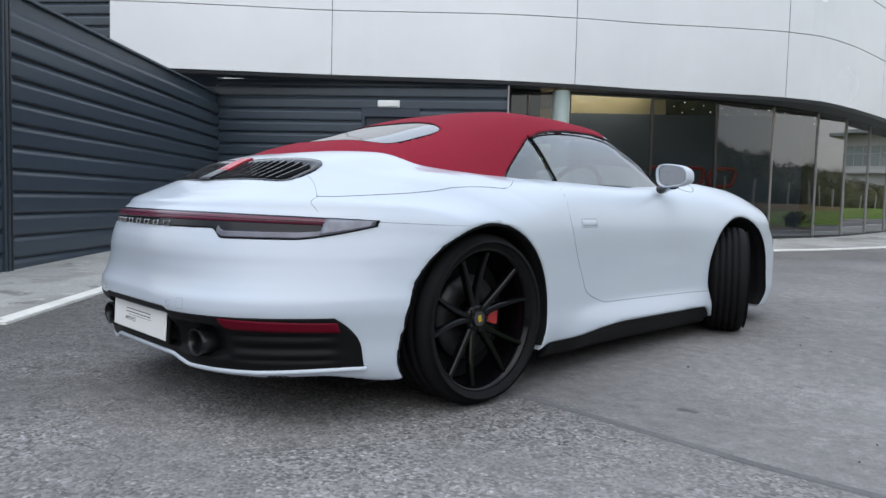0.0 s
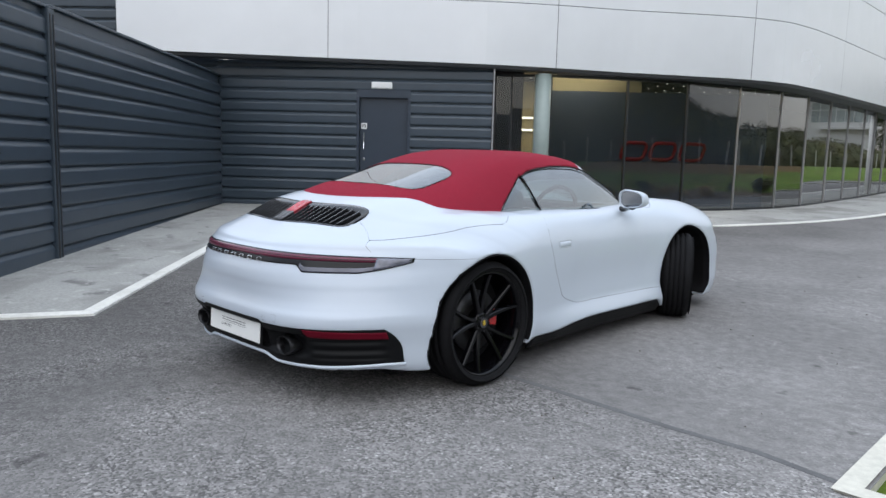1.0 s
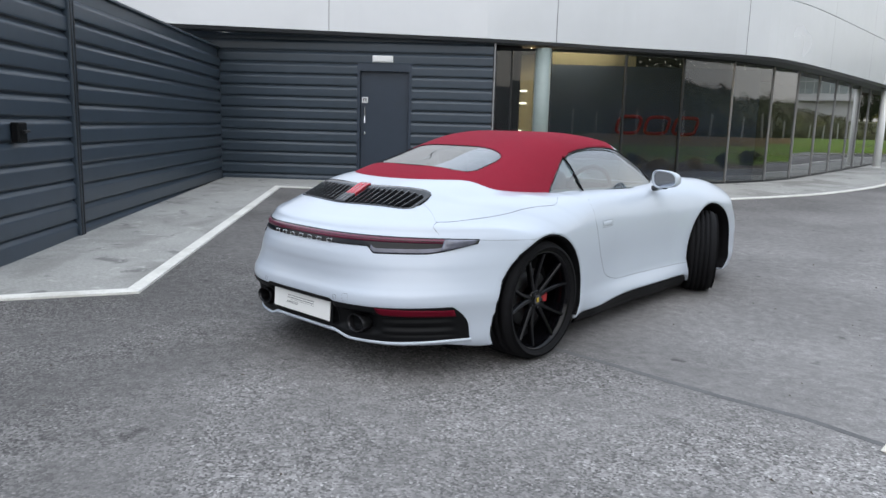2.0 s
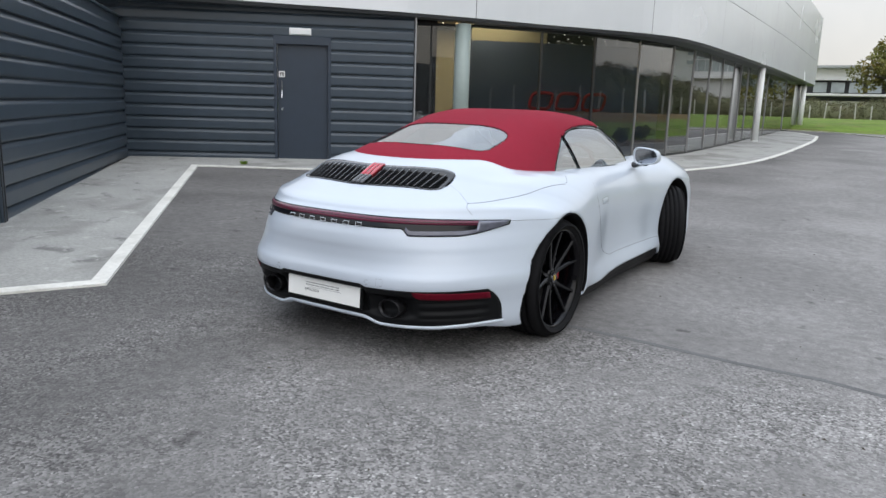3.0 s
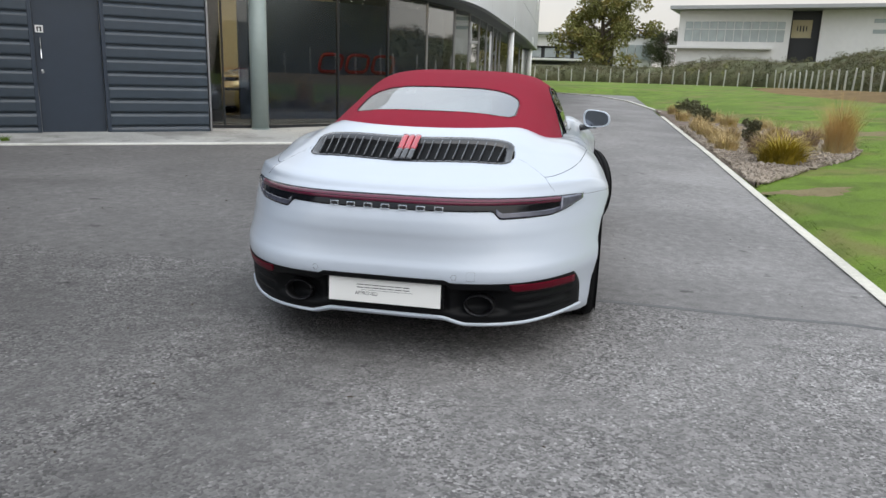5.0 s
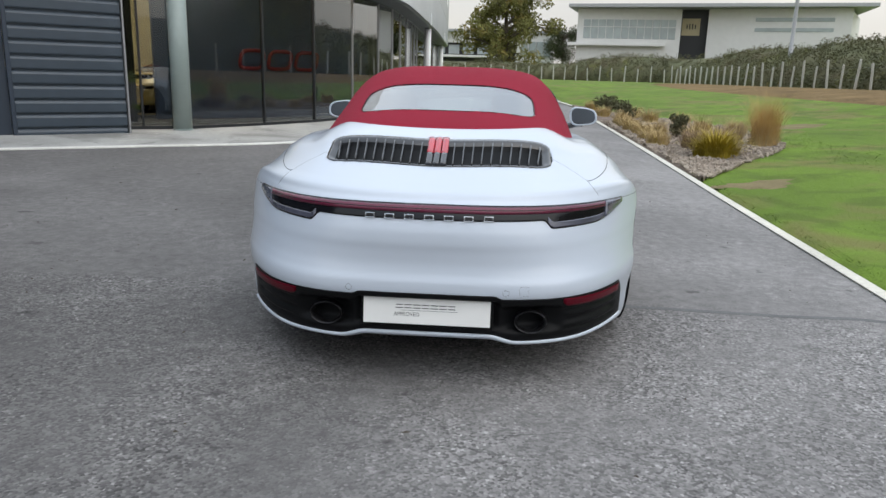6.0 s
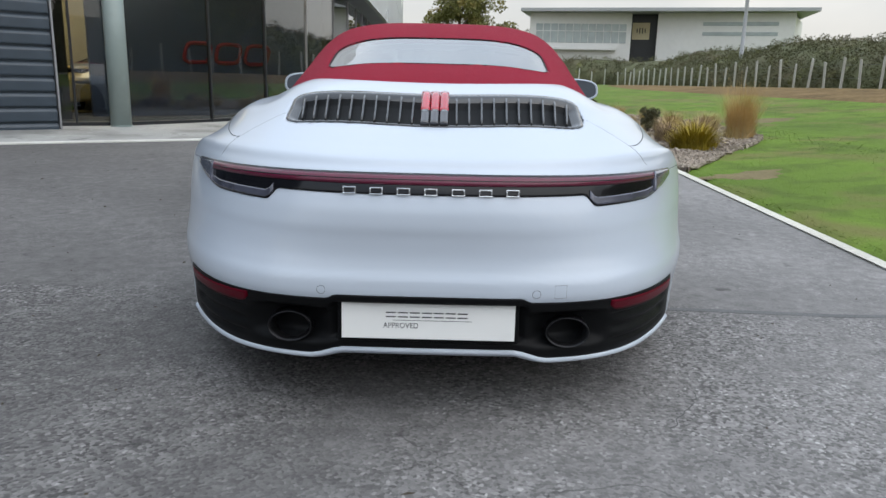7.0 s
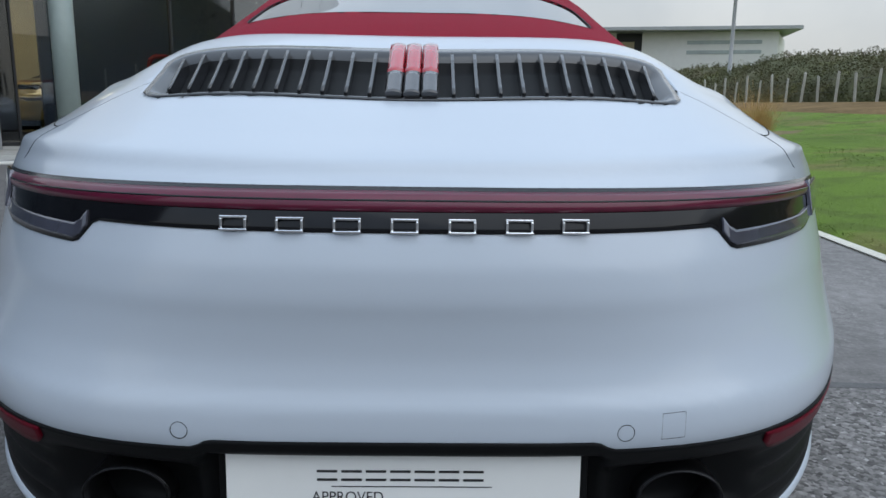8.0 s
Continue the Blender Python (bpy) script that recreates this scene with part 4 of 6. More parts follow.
# ---- surfaces from fields ----
def surface(field, lo, hi, h, chunk=60):
    """A net of quads on field = 0 inside the box lo, hi, by cells of size h."""
    ax = [np.arange(a, b + h, h) for a, b in zip(lo, hi)]
    n = [len(a) for a in ax]
    F = np.empty(n, np.float32)
    for i in range(0, n[1], chunk):
        X, Y, Z = np.meshgrid(ax[0], ax[1][i:i + chunk], ax[2], indexing="ij", sparse=False)
        F[:, i:i + chunk] = field(X, Y, Z)
    S = F < 0
    c = [n[0] - 1, n[1] - 1, n[2] - 1]
    cnt = np.zeros(c, np.int8)
    for dx in (0, 1):
        for dy in (0, 1):
            for dz in (0, 1):
                cnt += S[dx:dx + c[0], dy:dy + c[1], dz:dz + c[2]]
    act = (cnt > 0) & (cnt < 8)
    idx = np.full(c, -1, np.int64)
    cells = np.argwhere(act)
    idx[act] = np.arange(len(cells))
    P = np.zeros((len(cells), 3))
    W = np.zeros(len(cells))
    corner = np.array([(i, j, k) for i in (0, 1) for j in (0, 1) for k in (0, 1)])
    vals = np.stack([F[cells[:, 0] + a, cells[:, 1] + b, cells[:, 2] + d] for a, b, d in corner], 1)
    for p in range(8):
        for q in range(p + 1, 8):
            if np.abs(corner[p] - corner[q]).sum() != 1:
                continue
            a, b = vals[:, p], vals[:, q]
            cr = (a < 0) != (b < 0)
            t = np.where(cr, a / np.where(cr, a - b, 1), 0)
            P += np.where(cr[:, None], corner[p] + t[:, None] * (corner[q] - corner[p]), 0)
            W += cr
    P = (cells + P / W[:, None]) * h + np.array(lo)
    base = P.copy()
    for _ in range(3):
        f0 = field(P[:, 0], P[:, 1], P[:, 2])
        g = gradient(field, P)
        P -= 0.8 * (f0 / np.maximum(np.sum(g * g, 1), 0.2))[:, None] * g
        P = np.clip(P, base - 0.7 * h, base + 0.7 * h)
    quads = []
    for d in range(3):
        e, g2 = (d + 1) % 3, (d + 2) % 3
        sl0, sl1 = [slice(1, -1)] * 3, [slice(1, -1)] * 3
        sl0[d], sl1[d] = slice(0, -1), slice(1, None)
        A, B = S[tuple(sl0)], S[tuple(sl1)]
        off = np.array([1, 1, 1])
        off[d] = 0
        for flip, m in ((False, A & ~B), (True, ~A & B)):
            k = np.argwhere(m) + off
            q = []
            for de, dg in ((-1, -1), (0, -1), (0, 0), (-1, 0)):
                s = k.copy()
                s[:, e] += de
                s[:, g2] += dg
                q.append(idx[s[:, 0], s[:, 1], s[:, 2]])
            q = np.stack(q, 1)
            quads.append(q[:, ::-1] if flip else q)
    quads = np.concatenate(quads)
    return P, quads[(quads >= 0).all(1)]


def gradient(field, P, h=0.002):
    g = np.empty_like(P)
    for i in range(3):
        d = np.zeros(3)
        d[i] = h
        a, b = P + d, P - d
        g[:, i] = (field(a[:, 0], a[:, 1], a[:, 2]) - field(b[:, 0], b[:, 1], b[:, 2])) / (2 * h)
    return g


def fast_mesh(name, V, Q, material, smooth=True):
    used = np.unique(Q)
    remap = np.full(len(V), -1)
    remap[used] = np.arange(len(used))
    V, Q = V[used], remap[Q]
    me = bpy.data.meshes.new(name)
    me.vertices.add(len(V))
    me.vertices.foreach_set("co", V.astype(np.float32).ravel())
    me.loops.add(Q.size)
    me.loops.foreach_set("vertex_index", Q.ravel().astype(np.int32))
    me.polygons.add(len(Q))
    me.polygons.foreach_set("loop_start", np.arange(0, Q.size, Q.shape[1], dtype=np.int32))
    me.polygons.foreach_set("use_smooth", np.full(len(Q), smooth))
    me.materials.append(material)
    me.update(calc_edges=True)
    return me


def meet(field, start, way, reach=1.2, steps=60):
    """Where rays from start (many) along way first enter the field."""
    P = np.array(start, float)
    way = np.array(way, float)
    lo, hit = np.zeros(len(P)), np.full(len(P), reach)
    prev = np.zeros(len(P))
    done = np.zeros(len(P), bool)
    for s in np.linspace(0, reach, steps):
        q = P + way * s
        inside = (field(q[:, 0], q[:, 1], q[:, 2]) < 0) & ~done
        hit[inside], lo[inside] = s, prev[inside]
        done |= inside
        prev[:] = s
    for _ in range(22):
        mid = (lo + hit) / 2
        q = P + way * mid[:, None]
        ins = field(q[:, 0], q[:, 1], q[:, 2]) < 0
        hit, lo = np.where(ins, mid, hit), np.where(ins, lo, mid)
    return P + way * hit[:, None]


def lifted(field, P, off):
    g = gradient(field, P)
    g /= np.linalg.norm(g, axis=1)[:, None] + 1e-9
    return P + g * np.broadcast_to(np.asarray(off, float), (len(P),))[:, None]


def on_rear(x, z, off=0.0, field=None):
    x, z = np.broadcast_arrays(np.asarray(x, float), np.asarray(z, float))
    s = np.stack([x.ravel(), np.full(x.size, -1.25), z.ravel()], -1)
    return lifted(field or shell_field, meet(field or shell_field, s, (0, 1, 0)), off)


def on_side(y, z, off=0.0, side=1, field=None):
    y, z = np.broadcast_arrays(np.asarray(y, float), np.asarray(z, float))
    s = np.stack([np.full(y.size, 1.1 * side), y.ravel(), z.ravel()], -1)
    return lifted(field or shell_field, meet(field or shell_field, s, (-side, 0, 0)), off)


def on_top(x, y, off=0.0, field=None):
    x, y = np.broadcast_arrays(np.asarray(x, float), np.asarray(y, float))
    s = np.stack([x.ravel(), y.ravel(), np.full(x.size, 1.45)], -1)
    return lifted(field or shell_field, meet(field or shell_field, s, (0, 0, -1)), off)


def patch(name, pts, rows, cols, material, parent, label="", rim=0.012, flip=False, smooth=True):
    """A panel from a grid of places, with its edge turned inwards by rim along the panel's own normals."""
    G = np.array(pts).reshape(rows, cols, 3)
    du, dv = np.gradient(G, axis=1), np.gradient(G, axis=0)
    nr = np.cross(du, dv)
    nr /= np.linalg.norm(nr, axis=2)[..., None] + 1e-12
    if flip:
        nr = -nr
    V = [G.reshape(-1, 3)]
    F = grid_faces(rows, cols)
    if not flip:
        F = [q[::1] for q in F]
    else:
        F = [q[::-1] for q in F]
    ring = [(0, j) for j in range(cols)] + [(i, cols - 1) for i in range(1, rows)] + [(rows - 1, j) for j in range(cols - 2, -1, -1)] + [(i, 0) for i in range(rows - 2, 0, -1)]
    if rim:
        base = rows * cols
        V.append(np.array([G[i, j] - nr[i, j] * rim for i, j in ring]))
        k = len(ring)
        for a in range(k):
            b = (a + 1) % k
            i0, i1 = ring[a][0] * cols + ring[a][1], ring[b][0] * cols + ring[b][1]
            q = (i0, base + a, base + b, i1)
            F.append(q if not flip else q[::-1])
    me = mesh_of(name, np.concatenate(V), F, material, smooth)
    if smooth and rim:
        k = len(F) - len(ring)
        sm = [True] * k + [False] * len(ring)
        me.polygons.foreach_set("use_smooth", sm)
    return piece(name, me, parent, label)


def strip(name, pts, radius, material, parent, label="", sides=8, closed=False, flat=1.0):
    v, f = tube(pts, radius, sides, closed, flat)
    return piece(name, mesh_of(name, v, f, material, True), parent, label)


car = empty("car", "white sports convertible with closed red fabric roof, front wheels turned", "car")

V, Q = surface(body_field, (-0.98, -1.14, 0.10), (0.98, 3.52, 1.12), 0.0125)
C = V[Q].mean(1)
rad_r, rad_f = arch_r(C[:, 1], C[:, 2], R_HUB, -1), arch_r(C[:, 1], C[:, 2], F_HUB, 1)
sh = shell_field(C[:, 0], C[:, 1], C[:, 2])
inner = sh < -0.012
well = inner & ((rad_r < R_ARCH + 0.03) | (rad_f < F_ARCH + 0.03)) & (np.abs(C[:, 0]) > 0.45)
cabin = inner & (np.abs(C[:, 0]) < 0.66) & (C[:, 1] > 0.2) & (C[:, 1] < 1.9) & ~well
under = (C[:, 2] < floor_z(C[:, 0], C[:, 1]) + 0.006) & ~well & (np.abs(C[:, 0]) < 0.70) & (C[:, 1] > -0.85)
pocket = inner & ~well & ~cabin
piece("body", fast_mesh("body", V, Q[~(well | cabin | under | (pocket & (C[:, 1] < -0.3)))], PAINT), car, "glossy white painted bodywork")
for a, b in ((1, 0), (-1, 0), (1, 1), (-1, 1)):
    sel = well & (np.sign(C[:, 0]) == a) & ((C[:, 1] > 1.2) == bool(b))
    piece("wheel_well_liner", fast_mesh("wheel_well_liner", V, Q[sel], DARK_LINER), car)
piece("cabin_tub", fast_mesh("cabin_tub", V, Q[cabin], LEATHER), car)
piece("underbody", fast_mesh("underbody", V, Q[under], DARK_LINER), car)
for nm, sel in (("tail_recess", pocket & (C[:, 2] < 0.6) & (C[:, 1] < -0.3)), ("lamp_recess", pocket & (C[:, 2] > 0.6) & (C[:, 2] < 0.8) & (C[:, 1] < -0.3)), ("grille_recess", pocket & (C[:, 2] >= 0.8) & (C[:, 1] < -0.3))):
    piece(nm, fast_mesh(nm, V, Q[sel], DARK_LINER), car)


# ---- roof ----
roof_c = spline([-0.55, -0.38, -0.20, 0.0, 0.20, 0.40, 0.60, 0.80, 1.05, 1.25, 1.42, 1.56, 1.75, 2.10], [0.96, 1.045, 1.100, 1.155, 1.211, 1.264, 1.302, 1.319, 1.319, 1.306, 1.277, 1.205, 1.105, 0.90])


def roof_field(x, y, z):
    ax = np.abs(x)
    ye = y - 0.75 * ax ** 3.0 * sstep(0.9, 0.3, y) + 0.22 * ax ** 2 * sstep(1.2, 1.5, y)
    top = roof_c(ye) - 0.050 * (ax / 0.5) ** 4 * (1 - 0.75 * sstep(1.15, 1.6, y))
    w = 0.708 - 0.008 * sstep(0.7, 0.3, y) - 0.38 * (z - 0.92) - 0.42 * np.clip(z - 1.0, 0, 1) ** 2 - 0.025 * sstep(1.3, 2.0, y)
    f = smax((z - top) * 0.85, (ax - w) * 0.9, 0.075)
    return smax(f, 0.86 - z, 0.01)


win_top = spline([0.60, 0.66, 0.75, 0.90, 1.10, 1.25, 1.38, 1.50, 1.65, 1.80, 1.95], [1.115, 1.155, 1.185, 1.208, 1.218, 1.215, 1.195, 1.142, 1.068, 0.995, 0.925])


def quarter_rear(z):
    return 0.365 + 0.275 * np.clip((z - 0.94) / 0.22, -0.3, 1.2) ** 1.15 if np.ndim(z) == 0 else 0.365 + 0.275 * np.sign(z - 0.94) * (np.abs(z - 0.94) / 0.22) ** 1.15


def in_side_window(y, z, grow=0.0):
    t = np.where(y < 0.64, 9.0, win_top(y))
    return np.maximum(np.maximum(z - t, quarter_rear(z) - y), np.maximum(y - 1.95, 0.70 - z)) - grow


def in_rear_window(x, y, grow=0.0):
    return (np.abs((np.abs(x)) / (0.445 + grow)) ** 5 + np.abs((y - 0.01 - 0.10 * np.abs(x) ** 2) / (0.215 + grow)) ** 5) ** 0.2 - 1


def top_field(x, y, z):
    """The fabric roof: a shell with openings for the panes."""
    g = roof_field(x, y, z)
    f = np.maximum(g, -(g + 0.022))
    f = np.maximum(f, y - (1.43 - 0.20 * x * x))
    f = np.maximum(f, -np.maximum(in_side_window(y, z), 0.40 - np.abs(x)))
    f = np.maximum(f, -np.maximum(in_rear_window(x, y) * 0.2, 1.03 - z))
    return f


def frame_field(x, y, z):
    g = roof_field(x, y, z)
    f = np.maximum(g + 0.003, -(g + 0.03))
    f = np.maximum(f, (1.432 - 0.20 * x * x) - y)
    f = np.maximum(f, -np.maximum(in_side_window(y, z), 0.40 - np.abs(x)))
    w = 0.708 - 0.42 * (z - 0.92) - 0.50 * np.clip(z - 1.0, 0, 1) ** 2 - 0.025 * sstep(1.3, 2.0, y)
    hole = np.maximum(np.maximum(np.abs(x) - (w - 0.085), 1.485 - 0.20 * x * x - y), y - 2.2)
    return np.maximum(f, -hole)


V, Q = surface(top_field, (-0.80, -0.50, 0.88), (0.80, 1.47, 1.33), 0.0115)
piece("soft_top", fast_mesh("soft_top", V, Q, FABRIC), car, "taut dark red fabric roof")
V, Q = surface(frame_field, (-0.80, 1.36, 0.88), (0.80, 2.16, 1.33), 0.0115)
piece("windscreen_frame", fast_mesh("windscreen_frame", V, Q, PAINT), car)

# panes
for side in (1, -1):
    rows, cols = 14, 26
    s, t = np.meshgrid(np.linspace(0, 1, cols), np.linspace(0, 1, rows))
    # door window
    yb = 0.755 + s * (1.93 - 0.755)
    yy = yb - 0.105 * t * (1 - s) ** 1.0 - 0.0 * s
    zz = 0.915 + t * (win_top(np.clip(yy, 0.66, 1.95)) + 0.012 - 0.915)
    pts = on_side(yy, zz, -0.010, side, roof_field)
    g = patch("side_window", pts, rows, cols, CAR_GLASS, car, "greenish side window glass", 0, side < 0)
    # quarter window
    za = 0.915 + t * 0.262
    y0 = quarter_rear(za) - 0.012
    y1 = 0.745 - 0.105 * t
    y0 = np.minimum(y0, y1 - 0.004)
    pts = on_side(y0 + s * (y1 - y0), za, -0.010, side, roof_field)
    patch("quarter_window", pts, rows, cols, CAR_GLASS, car, "", 0, side < 0)
    # seals
    ys = np.linspace(0.66, 1.93, 40)
    strip("window_seal", on_side(ys, win_top(ys) - 0.002, 0.001, side, roof_field), 0.005, BLACK_SATIN, car)
    zs = np.linspace(0.925, 1.158, 14)
    strip("window_seal", on_side(quarter_rear(zs), zs, -0.002, side, roof_field), 0.003, BLACK_SATIN, car)
    strip("window_pillar", on_side(0.755 - 0.105 * (zs - 0.925) / 0.235, zs, -0.004, side, roof_field), 0.006, BLACK_SATIN, car)
    ys = np.linspace(0.37, 1.9, 40)
    strip("belt_seal", on_side(ys, np.full(40, 0.932) - 0.012 * sstep(1.2, 1.9, ys), 0.0, side, roof_field), 0.003, BLACK_SATIN, car)
rows, cols = 18, 34
s, t = np.meshgrid(np.linspace(-1, 1, cols), np.linspace(-1, 1, rows))
sx = 0.455 * s * (1 - 0.5 * np.abs(t) ** 8 * 0.16)
sy = 0.01 + 0.10 * sx ** 2 + 0.225 * t * (1 - 0.5 * np.abs(s) ** 8 * 0.3)
patch("rear_window", on_top(sx, sy, -0.004, roof_field), rows, cols, CAR_GLASS, car, "heated rear window glass", 0)
an = np.linspace(0, 2 * math.pi, 90, endpoint=False)
ex, ey = np.sign(np.cos(an)) * np.abs(np.cos(an)) ** 0.4 * 0.447, np.sign(np.sin(an)) * np.abs(np.sin(an)) ** 0.4 * 0.217
strip("rear_window_seal", on_top(ex, 0.01 + 0.10 * ex ** 2 + ey, -0.002, roof_field), 0.002, BLACK_SATIN, car, closed=True)
s, t = np.meshgrid(np.linspace(-1, 1, 30), np.linspace(0, 1, 16))
sy = 1.47 - 0.20 * (0.6 * s) ** 2 + t * 0.6
pts = on_top(s * (0.50 + 0.14 * t), sy, -0.008, roof_field)
patch("windscreen", pts, 16, 30, CAR_GLASS, car, "", 0)


# ---- tail ----
def span(n, a=-1.0, b=1.0):
    return np.linspace(a, b, n)


def black_off(x, z):
    ax = np.abs(x)
    bowl = np.exp(-(((ax - 0.425) / 0.120) ** 4 + ((z - 0.302) / 0.054) ** 6))
    plate = sstep(0.305, 0.275, ax) * sstep(0.390, 0.376, z) * sstep(0.254, 0.264, z)
    vent = sstep(0.55, 0.60, ax) * sstep(0.82, 0.80, ax) * sstep(0.232, 0.245, z) * sstep(0.345, 0.330, z)
    blade = 0.5 + 0.5 * np.cos((z - 0.285) / 0.05 * 2 * math.pi)
    return 0.003 - 0.045 * bowl - 0.026 * plate - 0.012 * vent * blade


cols, rows = 150, 30
S_, T_ = np.meshgrid(span(cols), span(rows, 0, 1))
ax0 = 0.856 - 0.030 * T_ ** 4
bx = S_ * ax0
bz = black_bot(np.abs(bx)) - 0.004 + T_ * (black_top(np.abs(bx)) - black_bot(np.abs(bx)) + 0.008)
patch("lower_tail_panel", on_rear(bx, bz, black_off(bx, bz).ravel()), rows, cols, BLACK_SATIN, car, "black lower tail panel with vents", 0.012)
xs = np.concatenate([span(70, -0.858, 0.858)])
strip("tail_lip", on_rear(xs, black_bot(np.abs(xs)) - 0.010, 0.003), 0.009, PAINT, car, "white lip under the tail panel", sides=10)
# unseen tray added low under the body, to deepen the shadow on the road
part("undertray", box_bm((1.44, 3.55, 0.03), (0, 1.23, 0.120), 0.01), DARK_LINER, car)
for sd in (1, -1):
    x_, t_ = np.meshgrid(span(20, 0.555, 0.828), span(5, 0, 1))
    lo, hi = 0.356 - 0.010 * (x_ - 0.555) / 0.27, 0.394 - 0.012 * (x_ - 0.555) / 0.27
    lo = np.minimum(lo + 0.02 * sstep(0.575, 0.555, x_), hi - 0.004)
    patch("rear_reflector", on_rear(sd * x_, lo + t_ * (hi - lo), 0.006), 5, 20, RED_REFLECTOR, car, "dark red strip reflector", 0.006, sd < 0)
    for zc in (0.262, 0.312):
        xs = span(16, 0.585, 0.835)
        strip("vent_blade", on_rear(sd * xs, np.full(16, zc), -0.005), 0.006, BLACK_SATIN, car, sides=6, flat=0.6)
    # exhaust: oval pipe with a bright rim
    an = np.linspace(0, 2 * math.pi, 40, endpoint=False)
    prof = [(1.0, -1.010), (1.06, -1.017), (1.10, -1.010), (1.10, -0.88), (0.93, -0.88), (0.93, -1.005), (1.0, -1.010)]
    v = np.concatenate([np.column_stack([sd * 0.425 + k * 0.062 * np.cos(an), np.full(40, y_), 0.290 + k * 0.044 * np.sin(an)]) for k, y_ in prof])
    ex = piece("exhaust_tip", mesh_of("exhaust_tip", v, [q[::-1] for q in grid_faces(len(prof), 40, wrap=True)], STEEL_DARK, True), car, "dark oval exhaust tailpipe")
    v = np.concatenate([np.column_stack([sd * 0.425 + k * 0.06 * np.cos(an), np.full(40, -0.895), 0.290 + k * 0.043 * np.sin(an)]) for k in (1.0, 0.02)])
    piece("pipe_bore", mesh_of("pipe_bore", v, grid_faces(2, 40, wrap=True), DARK_LINER), ex)
    strip("exhaust_rim", np.column_stack([sd * 0.425 + 0.0655 * np.cos(an), np.full(40, -1.016), 0.290 + 0.0467 * np.sin(an)]), 0.0018, STEEL_DARK, ex, closed=True, sides=6)
    # parking sensors
    for xs_ in (0.318,):
        c = np.column_stack([sd * xs_ + 0.0125 * np.cos(an[::2]), 0.425 + 0.0125 * np.sin(an[::2]) + 0.03 * (xs_ > 0.5)])
        strip("parking_sensor", on_rear(c[:, 0], c[:, 1], 0.0), 0.0006, BLACK_SATIN, car, closed=True, sides=4)

c = np.array([(0.372, 0.412), (0.408, 0.413), (0.408, 0.452), (0.372, 0.451)])
c = np.concatenate([np.linspace(c[k], c[(k + 1) % 4], 8, endpoint=False) for k in range(4)])
strip("tow_cover_gap", on_rear(c[:, 0], c[:, 1], -0.0003), 0.0004, DARK_LINER, car, closed=True, sides=4)

# number-plate holder and blank dealer plate
pl = piece("plate", mesh_of("plate", [(0, 0, 0)], [], PLATE_WHITE), car, "white dealer plate with dark print")
bm = box_bm((0.52, 0.006, 0.111), (0, 0, 0), 0.002)
bm.to_mesh(pl.data)
bm.free()
pl.matrix_basis = Matrix.Translation((0.0, -1.052, 0.3275)) @ Matrix.Rotation(radians(-3), 4, "X")
hb = box_bm((0.545, 0.012, 0.132), (0, 0.011, 0), 0.004)
part("plate_holder", hb, BLACK_SATIN, pl)
for i in range(7):
    w = 0.030
    x0 = -0.119 + i * 0.0357
    for z0, hh in ((0.0265, 0.0035), (0.0135, 0.0035)):
        part("print_bar", box_bm((w, 0.001, hh), (x0 - 0.008 + 0.015, -0.0036, z0)), INK, pl)
part("print_line", box_bm((0.235, 0.001, 0.0012), (0.012, -0.0036, 0.003)), INK, pl)
fc = bpy.data.curves.new("plate_text", "FONT")
fc.body, fc.size, fc.align_x = "APPROVED", 0.0235, "LEFT"
fo = new("plate_text_source", fc)
dg = bpy.context.evaluated_depsgraph_get()
tm = bpy.data.meshes.new_from_object(fo.evaluated_get(dg))
bpy.data.objects.remove(fo)
tm.transform(Matrix.Rotation(radians(90), 4, "X"))
wide = max(v.co.x for v in tm.vertices)
tm.transform(Matrix.Translation((-0.135, -0.0037, -0.021)) @ Matrix.Diagonal((0.105 / wide, 1, 1, 1)))
tm.materials.clear()
tm.materials.append(INK)
piece("lettering", tm, pl, "dark printed word")

# light strip and lamps
cols, rows = 140, 9
S_, T_ = np.meshgrid(span(cols), span(rows, 0, 1))
lx = 0.842 * S_
la = np.abs(lx)
lz = lamp_bot(la) - 0.003 + T_ * (lamp_top(la) - lamp_bot(la) + 0.006)
lz = np.where(la > 0.815, np.minimum(lz, lamp_top(la) + 0.002), lz)
patch("tail_strip", on_rear(lx, lz, 0.0015), rows, cols, SMOKE, car, "smoked black full-width tail strip", 0.010)
S_, T_ = np.meshgrid(span(110), span(5, 0, 1))
lx = 0.795 * S_
la = np.abs(lx)
top_r = lamp_top(la) - 0.003
lz = top_r - 0.026 + 0.004 * (la / 0.8) ** 2 + T_ * (0.026 - 0.004 * (la / 0.8) ** 2)
patch("light_bar", on_rear(lx, lz, 0.003 + 0.004 * np.sin(math.pi * T_).ravel()), 5, 110, RED_LENS, car, "dark red light bar", 0.006)
xs = span(110, -0.79, 0.79)
strip("bar_groove", on_rear(xs, lamp_top(np.abs(xs)) - 0.0165 + 0.002 * (np.abs(xs) / 0.8) ** 2, 0.0055), 0.0022, SMOKE, car, "thin dark groove along the light bar", sides=6)
